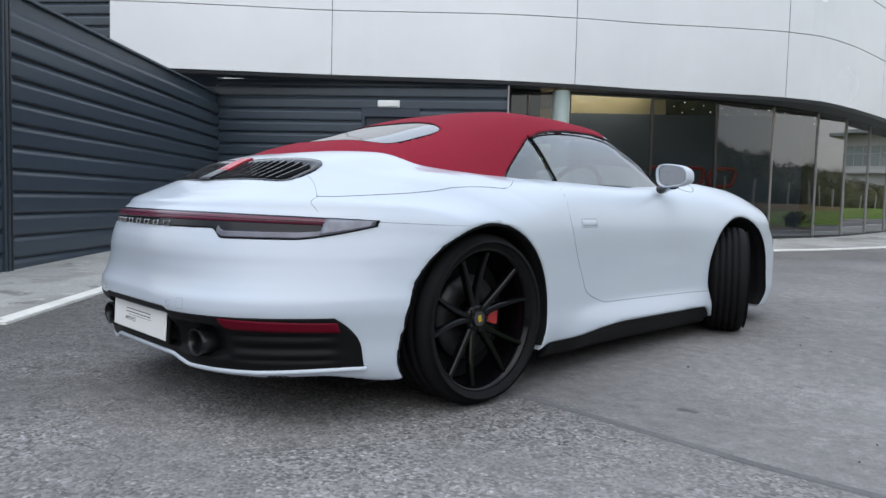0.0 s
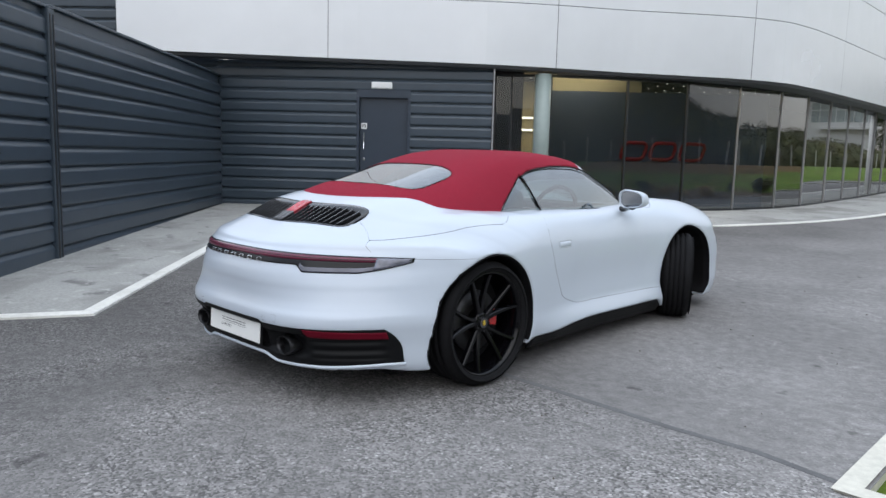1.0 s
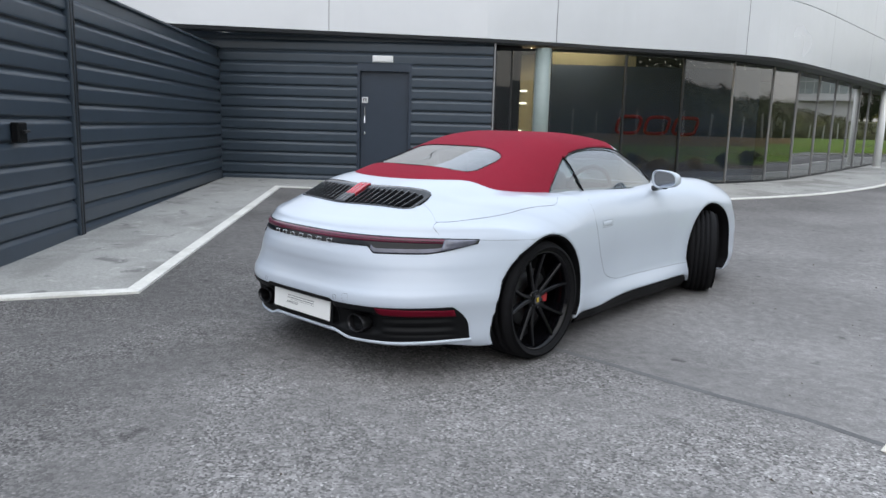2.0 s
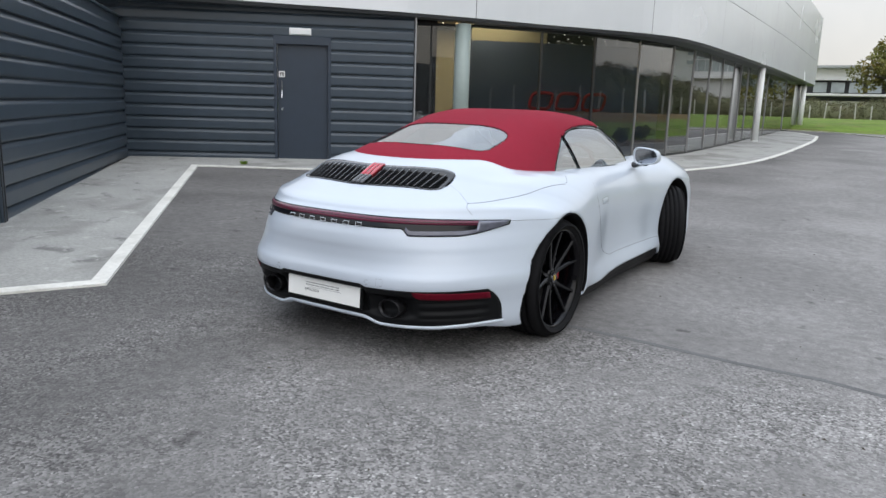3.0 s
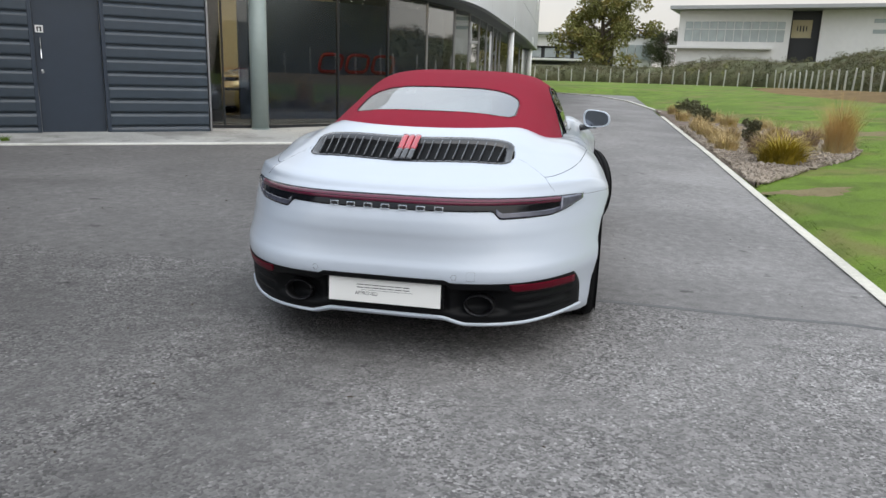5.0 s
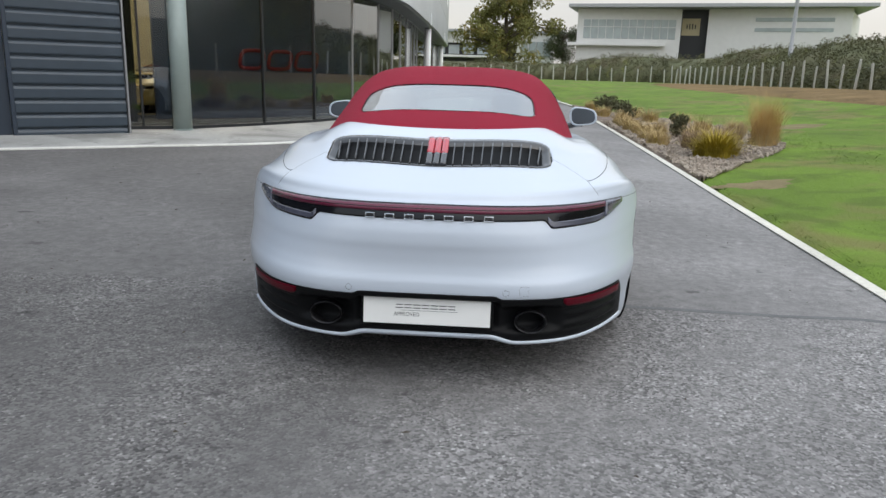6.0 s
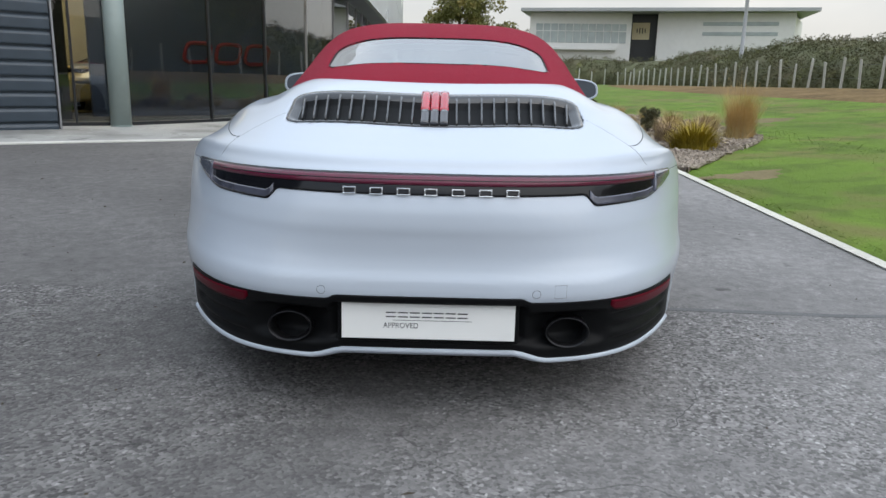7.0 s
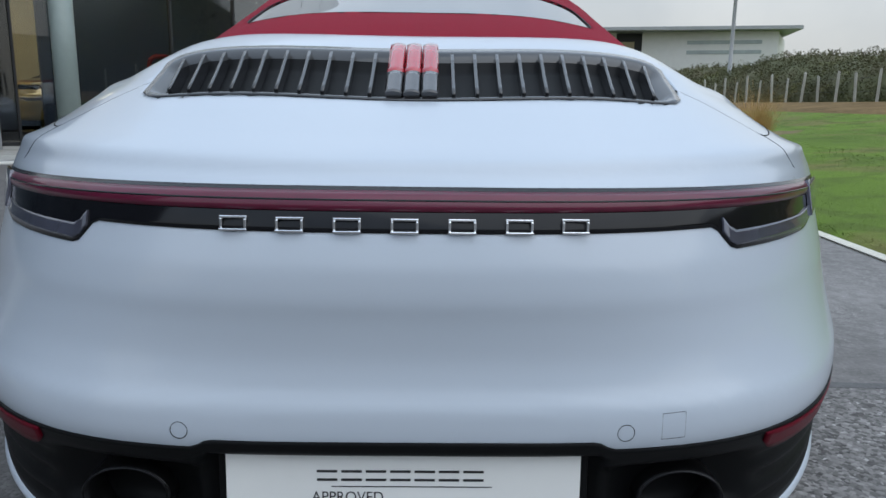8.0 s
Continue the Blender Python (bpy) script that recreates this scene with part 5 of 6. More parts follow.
for sd in (1, -1):
    x_, t_ = np.meshgrid(span(26, 0.475, 0.79), span(6, 0, 1))
    lo = lamp_bot(x_) + 0.002
    hi = lamp_bot(x_) + 0.024 - 0.006 * sstep(0.7, 0.79, x_)
    tl = patch("tail_lamp", on_rear(sd * x_, lo + t_ * (hi - lo), 0.0045), 6, 26, LOWER_LENS, car, "clear grey lower tail lamp lens", 0.006, sd < 0)
for i in range(7):
    xc = (i - 3) * 0.0790
    for zc, w, hh in ((0.7265, 0.039, 0.0042), (0.7095, 0.039, 0.0042)):
        y_ = float(on_rear([xc], [zc], 0.006)[0, 1])
        part("badge_bar", box_bm((w, 0.006, hh), (xc, y_, zc), 0.0015), CHROME, car, "chrome badge bar" if i == 0 else "")
for sd in (1, -1):
    # clear wedge at the outer end of each lamp
    x_, t_ = np.meshgrid(span(12, 0.740, 0.836), span(6, 0, 1))
    lo, hi = lamp_bot(x_) + 0.002, lamp_top(x_) - 0.003
    patch("lamp_end_lens", on_rear(sd * x_, lo + t_ * np.maximum(hi - lo, 0.002), 0.0085), 6, 12, CLEAR_LENS, car, "clear grey lamp end", 0.006, sd < 0)

for i in range(7):
    for dx in (-0.0174, 0.0174):
        xc = (i - 3) * 0.0790 + dx
        y_ = float(on_rear([xc], [0.718], 0.006)[0, 1])
        part("badge_bar", box_bm((0.0042, 0.006, 0.014), (xc, y_, 0.718), 0.0015), CHROME, car)

# engine grille
cols, rows = 60, 14
S_, T_ = np.meshgrid(span(cols), span(rows, 0, 1))
gx_ = 0.498 * S_
ga = np.abs(gx_)
gy_ = grille_mid(ga) + (2 * T_ - 1) * (grille_half(ga * 0.985) + 0.004)
gr = patch("engine_grille", on_top(gx_, gy_, (0.0025 - 0.022 * sstep(0.07, 0.105, T_) * sstep(0.80, 0.74, T_) * sstep(0.955, 0.92, np.abs(S_))).ravel()), rows, cols, GRILLE_BLACK, car, "black slatted engine grille", 0.010)
gr.data.materials.append(BLACK_SATIN)          # the sunk pocket under the slats
for i in range(1, 10):
    for j in range(2, cols - 3):
        gr.data.polygons[i * (cols - 1) + j].material_index = 1
for sd in (1, -1):
    for i in range(10):
        xb = 0.072 + i * 0.0405
        ym, yh = float(grille_mid(xb)), float(grille_half(xb + 0.02))
        y0, y1 = ym - yh * 0.90, ym + yh * 0.62
        w_, t_ = np.meshgrid(np.array([-0.0031, 0.0031]), span(7, 0, 1))
        px = sd * (xb + w_ + 0.016 * t_ * (i / 9.0))
        patch("slat", on_top(px, y0 + t_ * (y1 - y0), 0.006), 7, 2, SLAT_EDGE, gr, "", 0.024, sd < 0)
for i, xb in enumerate((-0.031, 0.0, 0.031)):
    for nm, a, b, mt in (("brake_lamp", 0.42, 1.02, RED_LAMP), ("lamp_base", 0.02, 0.42, LAMP_BASE)):
        y0, y1 = float(grille_back(0)), float(grille_front(0))
        w_, t_ = np.meshgrid(span(5, -0.0148, 0.0148), span(8, 0, 1))
        off = 0.010 + 0.004 * np.cos(w_ / 0.0148 * math.pi / 2)
        patch(nm, on_top(xb + w_, y0 + (a + t_ * (b - a)) * (y1 - y0), off.ravel()), 8, 5, mt, gr, "red high brake lamp" if nm == "brake_lamp" else "", 0.02)

# ---- seams, doors, handles, mirrors ----
SEAM = 0.0016
seam_x = spline([-0.655, -0.60, -0.45, -0.30, -0.15, 0.0, 0.2], [0.660, 0.696, 0.754, 0.793, 0.818, 0.832, 0.838])
door_edge = spline([0.46, 0.60, 0.70, 0.784, 0.85, 0.93], [0.722, 0.640, 0.605, 0.590, 0.600, 0.640])
for sd in (1, -1):
    t = span(40, 0, 1)
    strip("lid_seam", on_top(sd * seam_x(-0.655 + 0.855 * t), -0.655 + 0.855 * t, -0.0003), SEAM, DARK_LINER, car, sides=5)
    t = span(10, 0, 1)
    strip("lid_seam", on_top(sd * (0.838 - 0.060 * t), 0.20 + 0.12 * t ** 0.6, -0.0005), SEAM * 0.7, DARK_LINER, car, sides=5)
    t = span(14, 0, 1)
    strip("lid_seam", on_top(sd * (0.505 + 0.155 * t), -0.60 - 0.055 * t ** 2, -0.0006), SEAM * 0.58, DARK_LINER, car, sides=5)
    zb = span(16, 0, 1)
    strip("bumper_seam", on_side(-0.52 + 0.37 * zb, 0.742 - 0.012 * zb, -0.0006, sd), SEAM * 0.6, DARK_LINER, car, sides=5)
    z = span(10, 0.775, 0.835)
    strip("lid_seam", on_rear(sd * (0.660 + 0.052 * (0.835 - z) / 0.06), z, -0.0001), SEAM * 0.5, DARK_LINER, car, sides=5)
    dz = np.concatenate([span(16, 0.930, 0.46), span(10, 0.44, 0.338), np.full(20, 0.334) - span(20, 0, 0.015)])
    dy = np.concatenate([door_edge(span(16, 0.930, 0.46)), 0.735 + 0.20 * span(10, 0, 1) ** 2.0, span(20, 0.97, 2.07)])
    strip("door_seam", on_side(dy, dz, -0.0005, sd), SEAM * 0.8, DARK_LINER, car, sides=5)
    y_, z_ = np.meshgrid(span(12, 0.70, 0.845), span(6, 0, 1))
    patch("door_handle", on_side(y_, 0.722 + 0.030 * z_ - 0.004 * (y_ - 0.7), 0.0005 + 0.002 * np.sin(math.pi * z_).ravel(), sd), 6, 12, PAINT, car, "flush white door handle", 0.006, sd < 0)
    ys = np.concatenate([span(10, 0.69, 0.855), span(4, 0.855, 0.855), span(10, 0.855, 0.69), span(4, 0.69, 0.69)])
    zs = np.concatenate([np.full(10, 0.757), span(4, 0.757, 0.716), np.full(10, 0.716), span(4, 0.716, 0.757)])
    strip("handle_gap", on_side(ys, zs, -0.0005, sd), 0.0009, DARK_LINER, car, sides=5, closed=True)
    # arch lips and sills
    a = np.linspace(radians(-28), radians(208), 60)
    for hub, r, tail in ((R_HUB, R_ARCH, -1), (F_HUB, F_ARCH, 1)):
        yy, zz = hub[0] + r * np.cos(a), hub[1] + r * np.sin(a)
        for _ in range(8):
            k = r / arch_r(yy, zz, hub, tail)
            yy, zz = hub[0] + (yy - hub[0]) * k, hub[1] + (zz - hub[1]) * k
        ok = zz > floor_z(np.full(60, 0.9), yy) + 0.006
        yy, zz = yy[ok], zz[ok]
        wy, wz = np.cos(a)[ok], np.sin(a)[ok]
        p = on_side(yy + 0.005 * wy, zz + 0.005 * wz, -0.004, sd)
        q = p.copy()
        q[:, 1], q[:, 2] = yy - 0.004 * wy, zz - 0.004 * wz
        q2 = q.copy()
        q2[:, 0] -= sd * 0.06
        v = np.concatenate([p, q, q2])
        f = grid_faces(3, len(p))
        piece("arch_lip", mesh_of("arch_lip", v, f if sd > 0 else [x[::-1] for x in f], DARK_LINER, True), car)
    y_, t_ = np.meshgrid(span(30, 0.40, 2.10), span(4, 0, 1))
    px = on_side(y_, floor_z(0.9, y_) + 0.012, 0, sd)
    px[:, 2] = (floor_z(0.9, y_) + 0.006 + t_ * (0.118 - floor_z(0.9, y_))).ravel()
    px[:, 0] -= sd * (0.014 + 0.035 * t_).ravel()
    patch("sill_skirt", px, 4, 30, BLACK_SATIN, car, "black side skirt", 0.01, sd > 0)
    # door mirror
    mr = piece("door_mirror", mesh_of("door_mirror", [(0, 0, 0)], [], PAINT), car, "white door mirror on a black stalk")
    an = np.linspace(0, 2 * math.pi, 36, endpoint=False)
    ox, oz = np.sign(np.cos(an)) * np.abs(np.cos(an)) ** 0.6, np.sign(np.sin(an)) * np.abs(np.sin(an)) ** 0.7
    ox, oz = 0.097 * ox - 0.006 * oz, 0.063 * oz * (1 - 0.16 * ox)
    rings = [(0.86, -0.012), (0.87, -0.030), (0.92, -0.037), (0.98, -0.034), (1.02, -0.015), (1.0, 0.015), (0.90, 0.045), (0.70, 0.068), (0.40, 0.082), (0.05, 0.087)]
    v = np.concatenate([np.column_stack([k * ox, np.full(36, y_) + 0.010 * ox / 0.097, k * oz]) for k, y_ in rings])
    mr.data = mesh_of("door_mirror", v, grid_faces(len(rings), 36, wrap=True), PAINT, True)
    mr.matrix_basis = Matrix.Translation((sd * 0.890, 1.575, 1.000)) @ Matrix.Diagonal((sd, 1, 1, 1)) @ Matrix.Rotation(radians(-6), 4, "Z")
    v = np.concatenate([np.column_stack([k * ox, np.full(36, -0.022) + k * 0.010 * ox / 0.097, k * oz]) for k in (0.90, 0.45, 0.01)])
    piece("mirror_glass", mesh_of("mirror_glass", v, [q[::-1] for q in grid_faces(3, 36, wrap=True)], MIRROR, False), mr, "mirror glass")
    v, f = tube([(sd * 0.775, 1.63, 0.925), (sd * 0.82, 1.615, 0.935), (sd * 0.875, 1.585, 0.952)], [0.036, 0.034, 0.042], 10, flat=0.7)
    sk = piece("mirror_stalk", mesh_of("mirror_stalk", v, f, BLACK_GLOSS, True), car)
a = np.linspace(0, 2 * math.pi, 40, endpoint=False)
strip("fuel_flap_gap", on_top(0.70 + 0.062 * np.cos(a), 2.02 + 0.085 * np.sin(a), -0.0005), 0.0018, DARK_LINER, car, sides=5, closed=True)
for sd in (1, -1):
    a = np.linspace(0, 2 * math.pi, 40, endpoint=False)
    strip("side_marker", on_side(3.12 + 0.045 * np.cos(a), 0.60 + 0.02 * np.sin(a), 0.0, sd), 0.004, BLACK_GLOSS, car, sides=5, closed=True)


# dark edge of the liner round each wheel opening
for sd in (1, -1):
    for hub, r, tail in ((R_HUB, R_ARCH, -1), (F_HUB, F_ARCH, 1)):
        way = np.linspace(radians(-24), radians(204), 72)
        far = np.linspace(0.3, 0.6, 400)
        yy, zz = hub[0] + far[None] * np.cos(way)[:, None], hub[1] + far[None] * np.sin(way)[:, None]
        hit = np.argmax(arch_r(yy, zz, hub, tail) > r + 0.001, axis=1)
        py, pz = yy[np.arange(72), hit], zz[np.arange(72), hit]
        keep = pz > 0.215
        py, pz = py[keep], pz[keep]
        strip("arch_edge", on_side(py, pz, -0.0095, sd), 0.0075, DARK_LINER, car, sides=6)

# ---- wheels ----
def lathe(prof, segs=72):
    a = np.linspace(0, 2 * math.pi, segs, endpoint=False)
    v = np.concatenate([np.column_stack([np.full(segs, w), r * np.cos(a), r * np.sin(a)]) for w, r in prof])
    return v, grid_faces(len(prof), segs, wrap=True)


def make_wheel(R, width, rim, name="wheel"):
    root = piece(name, None, car, "black ten-spoke alloy wheel with low tyre")
    h = width / 2
    prof = [(-h + 0.03, rim - 0.006), (-h + 0.006, rim + 0.010), (-h, rim + 0.035), (-h + 0.004, R - 0.045), (-h + 0.022, R - 0.014), (-h + 0.045, R - 0.003)]
    xs = np.linspace(-h + 0.05, h - 0.05, 5)
    for k, c in enumerate(xs[:-1]):
        m = (xs[k] + xs[k + 1]) / 2
        prof += [(m - 0.006, R), (m - 0.005, R - 0.009), (m + 0.005, R - 0.009), (m + 0.006, R)]
    prof += [(h - 0.045, R - 0.003), (h - 0.022, R - 0.014), (h - 0.004, R - 0.045), (h, rim + 0.035), (h - 0.006, rim + 0.010), (h - 0.03, rim - 0.006)]
    v, f = lathe(prof, 96)
    me = mesh_of("tyre", v, f, RUBBER, True)
    piece("tyre", me, root, "black low-profile tyre")
    o = h - 0.02
    prof = [(o - 0.004, rim + 0.004), (o, rim - 0.002), (o - 0.006, rim - 0.012), (o - 0.03, rim - 0.022), (o - 0.12, rim - 0.03), (-h + 0.02, rim - 0.02), (-h + 0.012, rim + 0.004)]
    v, f = lathe(prof)
    rm_ = piece("rim", mesh_of("rim", v, f, RIM, True), root)
    for k in range(5):
        for s in (-1, 1):
            a0, a1 = radians(72 * k + 90 + s * 9), radians(72 * k + 90 + s * 15.5)
            t = np.linspace(0, 1, 9)
            rr = 0.040 + (rim - 0.020 - 0.040) * t
            aa = a0 + (a1 - a0) * t
            dep = o - 0.050 + 0.036 * t ** 1.5
            hw = 0.0155 - 0.0055 * t
            c = np.column_stack([dep, rr * np.cos(aa), rr * np.sin(aa)])
            tn = np.column_stack([np.zeros(9), -np.sin(aa), np.cos(aa)])
            rows_v = [c + tn * hw[:, None] * q + np.array([1.0, 0, 0]) * d for q, d in ((-1.0, -0.030), (-1.0, -0.006), (-0.55, 0.0), (0.55, 0.0), (1.0, -0.006), (1.0, -0.030))]
            f = grid_faces(6, 9)
            piece("spoke", mesh_of("spoke", np.concatenate(rows_v), [q[::-1] for q in f], RIM, False), rm_)
    v, f = lathe([(o - 0.07, 0.062), (o - 0.052, 0.060), (o - 0.044, 0.045), (o - 0.046, 0.034)], 40)
    piece("hub", mesh_of("hub", v, f, RIM, True), rm_)
    bm = bmesh.new()
    bmesh.ops.create_cone(bm, cap_ends=True, segments=32, radius1=0.034, radius2=0.030, depth=0.012, matrix=Matrix.Translation((o - 0.042, 0, 0)) @ Matrix.Rotation(radians(90), 4, "Y"))
    part("centre_cap", bm, BLACK_GLOSS, rm_)
    part("crest", box_bm((0.004, 0.020, 0.027), (o - 0.035, 0, 0), 0.001), GOLD, rm_, "small yellow crest shield")
    for k in range(5):
        bm = bmesh.new()
        an_ = radians(72 * k + 54)
        bmesh.ops.create_cone(bm, cap_ends=True, segments=8, radius1=0.008, radius2=0.007, depth=0.02, matrix=Matrix.Translation((o - 0.050, 0.050 * math.cos(an_), 0.050 * math.sin(an_))) @ Matrix.Rotation(radians(90), 4, "Y"))
        part("wheel_bolt", bm, STEEL_DARK, rm_)
    v, f = lathe([(o - 0.125, 0.07), (o - 0.105, 0.07), (o - 0.105, 0.178), (o - 0.135, 0.178), (o - 0.135, 0.07)], 64)
    piece("brake_disc", mesh_of("brake_disc", v, f, DISC, True), root, "grey vented brake disc")
    v, f = lathe([(o - 0.16, 0.03), (o - 0.16, rim - 0.03)], 48)
    piece("dust_shield", mesh_of("dust_shield", v, f, DARK_LINER), root)
    return root, o


def calliper(root, o, ang):
    a = np.linspace(ang - 0.27, ang + 0.27, 12)
    rows_v = [np.column_stack([np.full(12, w), r * np.cos(a), r * np.sin(a)]) for w, r in ((o - 0.14, 0.105), (o - 0.088, 0.108), (o - 0.080, 0.120), (o - 0.080, 0.158), (o - 0.090, 0.172), (o - 0.14, 0.172))]
    v = np.concatenate(rows_v)
    f = grid_faces(6, 12) + [tuple(i * 12 for i in range(6)), tuple(i * 12 + 11 for i in range(6))[::-1]]
    piece("brake_caliper", mesh_of("brake_caliper", v, [q[::-1] for q in f], CALIPER), root, "red brake caliper")


for sd in (1, -1):
    for (hy, hz), R, wd, rim, cx, steer in ((R_HUB, 0.357, 0.305, 0.297, 0.797, 0.0), (F_HUB, 0.340, 0.250, 0.281, 0.80, 29.0)):
        w, o = make_wheel(R, wd, rim)
        calliper(w, o, radians(-11) if sd > 0 else radians(160))
        gz = float(road_h(sd * cx, hy))
        w.matrix_basis = Matrix.Translation((sd * cx, hy, R - 0.004 + gz)) @ Matrix.Rotation(radians(steer + (0 if sd > 0 else 180)), 4, "Z") @ Matrix.Rotation(radians(11 if sd > 0 else 40), 4, "X")

# ---- cabin ----
for sd in (1, -1):
    seat = piece("seat", mesh_of("seat", [(0, 0, 0)], [], LEATHER), car, "black leather sports seat")
    bm = box_bm((0.46, 0.14, 0.62), (sd * 0.35, 0.66, 0.76), 0.05, segs=3)
    box_bm((0.26, 0.10, 0.20), (sd * 0.35, 0.60, 1.06), 0.045, segs=3, bm=bm)
    box_bm((0.48, 0.5, 0.16), (sd * 0.35, 0.95, 0.52), 0.05, segs=3, bm=bm)
    for v in bm.verts:
        v.co.y -= 0.22 * max(0, v.co.z - 0.55)
        v.co.y += 0.12
    bm.to_mesh(seat.data)
    bm.free()
    seat.data.materials.append(LEATHER)
    seat.data.polygons.foreach_set("use_smooth", [True] * len(seat.data.polygons))
a = np.linspace(0, 2 * math.pi, 40, endpoint=False)
sw = np.column_stack([0.36 + 0.18 * np.cos(a), 1.36 + 0.18 * np.sin(a) * 0.42, 0.90 + 0.18 * np.sin(a) * 0.9])
st = strip("steering_wheel", sw, 0.016, LEATHER, car, closed=True)
v, f = tube([(0.19, 1.36, 0.90), (0.36, 1.39, 0.89), (0.53, 1.36, 0.90)], [0.014, 0.05, 0.014], 8, flat=0.5)
piece("steering_spoke", mesh_of("steering_spoke", v, f, LEATHER, True), st)
part("dashboard", box_bm((1.18, 0.36, 0.16), (0, 1.66, 0.86), 0.05, segs=3), LEATHER, car)

# ---- display car behind the glass ----
DARK_PAINT = mat("pale_gold_paint", (0.42, 0.31, 0.10), 0.3, 0.3, 0.05, 3, 0.5, coat=1.0)
show = empty("display_car", "pale gold coupe parked inside the showroom", "car")
for nm in ("body", "soft_top", "windscreen_frame"):
    src = next(o for o in car.children if o.name.split(".")[0] == nm)
    me = src.data.copy()
    me.materials.clear()
    me.materials.append(DARK_PAINT if nm == "body" else BLACK_GLOSS)
    piece("roof" if nm == "soft_top" else nm, me, show)
for src in [o for o in car.children if o.name.split(".")[0] == "wheel"]:
    w = copy_thing(src, src.matrix_basis.copy())
    w.parent = show
show.matrix_world = Matrix.Translation(un(2.2, 13.2, 0.135)) @ Matrix.Rotation(radians(40.6 - 62), 4, "Z")


# ---- planting and distance ----
def blades(name, centre, count, spread, high, width, material, lean=0.5, seed=1, z=None, curve=0.6, least=0.55):
    """A tuft of narrow bent blades: one mesh."""
    rng = np.random.default_rng(seed)
    ang, rad = rng.uniform(0, 2 * math.pi, count), spread * np.sqrt(rng.uniform(0, 1, count))
    bx, by = rad * np.cos(ang), rad * np.sin(ang)
    out = ang + rng.normal(0, 0.5, count)
    h = high * (least + (1 - least) * rng.uniform(0, 1, count) ** 1.4) * (1.08 - 0.38 * (rad / spread) ** 2)
    ln = lean * h * rng.uniform(0.2, 1.0, count)
    V, F = [], []
    k = 4
    t = np.linspace(0, 1, k)
    side = np.stack([-np.sin(out), np.cos(out)], -1)
    for i in range(k):
        cx, cy = bx + np.cos(out) * ln * t[i] ** 2, by + np.sin(out) * ln * t[i] ** 2
        cz = h * (t[i] - curve * 0.35 * t[i] ** 3)
        w = width * (1 - 0.85 * t[i])
        V.append(np.stack([cx - side[:, 0] * w, cy - side[:, 1] * w, cz], -1))
        V.append(np.stack([cx + side[:, 0] * w, cy + side[:, 1] * w, cz], -1))
    V = np.stack(V, 1).reshape(-1, 3)
    b = np.arange(count) * 2 * k
    Q = np.concatenate([np.stack([b + 2 * i, b + 2 * i + 1, b + 2 * i + 3, b + 2 * i + 2], -1) for i in range(k - 1)])
    return fast_mesh(name, V, Q, material, False)


def leaf_mass(name, spots, per, radius, size, material, seed=1, flat=1.0):
    """Many small leaves in clumps round given spots: one mesh."""
    rng = np.random.default_rng(seed)
    C = np.repeat(np.asarray(spots, float), per, 0)
    n = len(C)
    d = rng.normal(0, 1, (n, 3))
    d /= np.linalg.norm(d, axis=1)[:, None]
    C = C + d * (radius * rng.uniform(0.3, 1.0, n) ** 0.6)[:, None] * np.array([1, 1, flat])
    a, b = rng.normal(0, 1, (n, 3)), rng.normal(0, 1, (n, 3))
    a /= np.linalg.norm(a, axis=1)[:, None]
    b -= a * np.sum(a * b, 1)[:, None]
    b /= np.linalg.norm(b, axis=1)[:, None]
    s = size * rng.uniform(0.6, 1.3, n)[:, None]
    V = np.stack([C - a * s, C - b * s * 0.55, C + a * s, C + b * s * 0.55], 1).reshape(-1, 3)
    return fast_mesh(name, V, np.arange(4 * n).reshape(-1, 4), material, False)


def lz(x, y):
    return float(lawn_h(x, y))


PLUME = mat("pale_grass_plume", (0.56, 0.38, 0.17), 0.85, 0, 0.3, 5, 2, spec=0.1)
# planting bed
bed_w = spline([5.5, 6.2, 7.0, 8.3, 9.5, 12, 16, 20, 22], [0.02, 0.5, 1.05, 2.1, 2.35, 2.2, 1.5, 0.7, 0.2])


sx_ = np.linspace(0, 1, 24)
by_ = np.linspace(5.5, 22, 80)
BX = 2.90 + sx_[None, :] * bed_w(by_)[:, None]
BY = np.repeat(by_[:, None], 24, 1)
edge = np.minimum(1, np.minimum(sx_, 1 - sx_) * 12)[None, :]
bv = np.stack([BX, BY, lawn_h(BX, BY) - 0.02 + 0.05 * edge + 0.02 * np.sin(BX * 7) * np.sin(BY * 5) * edge], -1).reshape(-1, 3)
thing("planting_bed", mesh_of("planting_bed", bv, grid_faces(80, 24), MULCH, True), "planting bed covered in brown bark mulch beside the drive", "ground", kind="structure")
rng = np.random.default_rng(5)
n = 5200
cy_ = rng.uniform(5.6, 15, n)
cx_ = 2.93 + rng.uniform(0, 0.98, n) * bed_w(cy_)
cz_ = lawn_h(cx_, cy_) + 0.03 + 0.02 * np.sin(cx_ * 7) * np.sin(cy_ * 5)
a = rng.normal(0, 1, (n, 3)) * np.array([1, 1, 0.35])
a /= np.linalg.norm(a, axis=1)[:, None]
b = np.cross(a, rng.normal(0, 1, (n, 3)))
b /= np.linalg.norm(b, axis=1)[:, None]
c = np.cross(a, b)
L_, W_, H_ = rng.uniform(0.02, 0.06, n)[:, None], rng.uniform(0.008, 0.022, n)[:, None], rng.uniform(0.004, 0.008, n)[:, None]
ctr = np.stack([cx_, cy_, cz_], -1)
corners = [ctr + sa * a * L_ + sb * b * W_ + sc * c * H_ for sa in (-1, 1) for sb in (-1, 1) for sc in (-1, 1)]
Vc = np.stack(corners, 1).reshape(-1, 3)
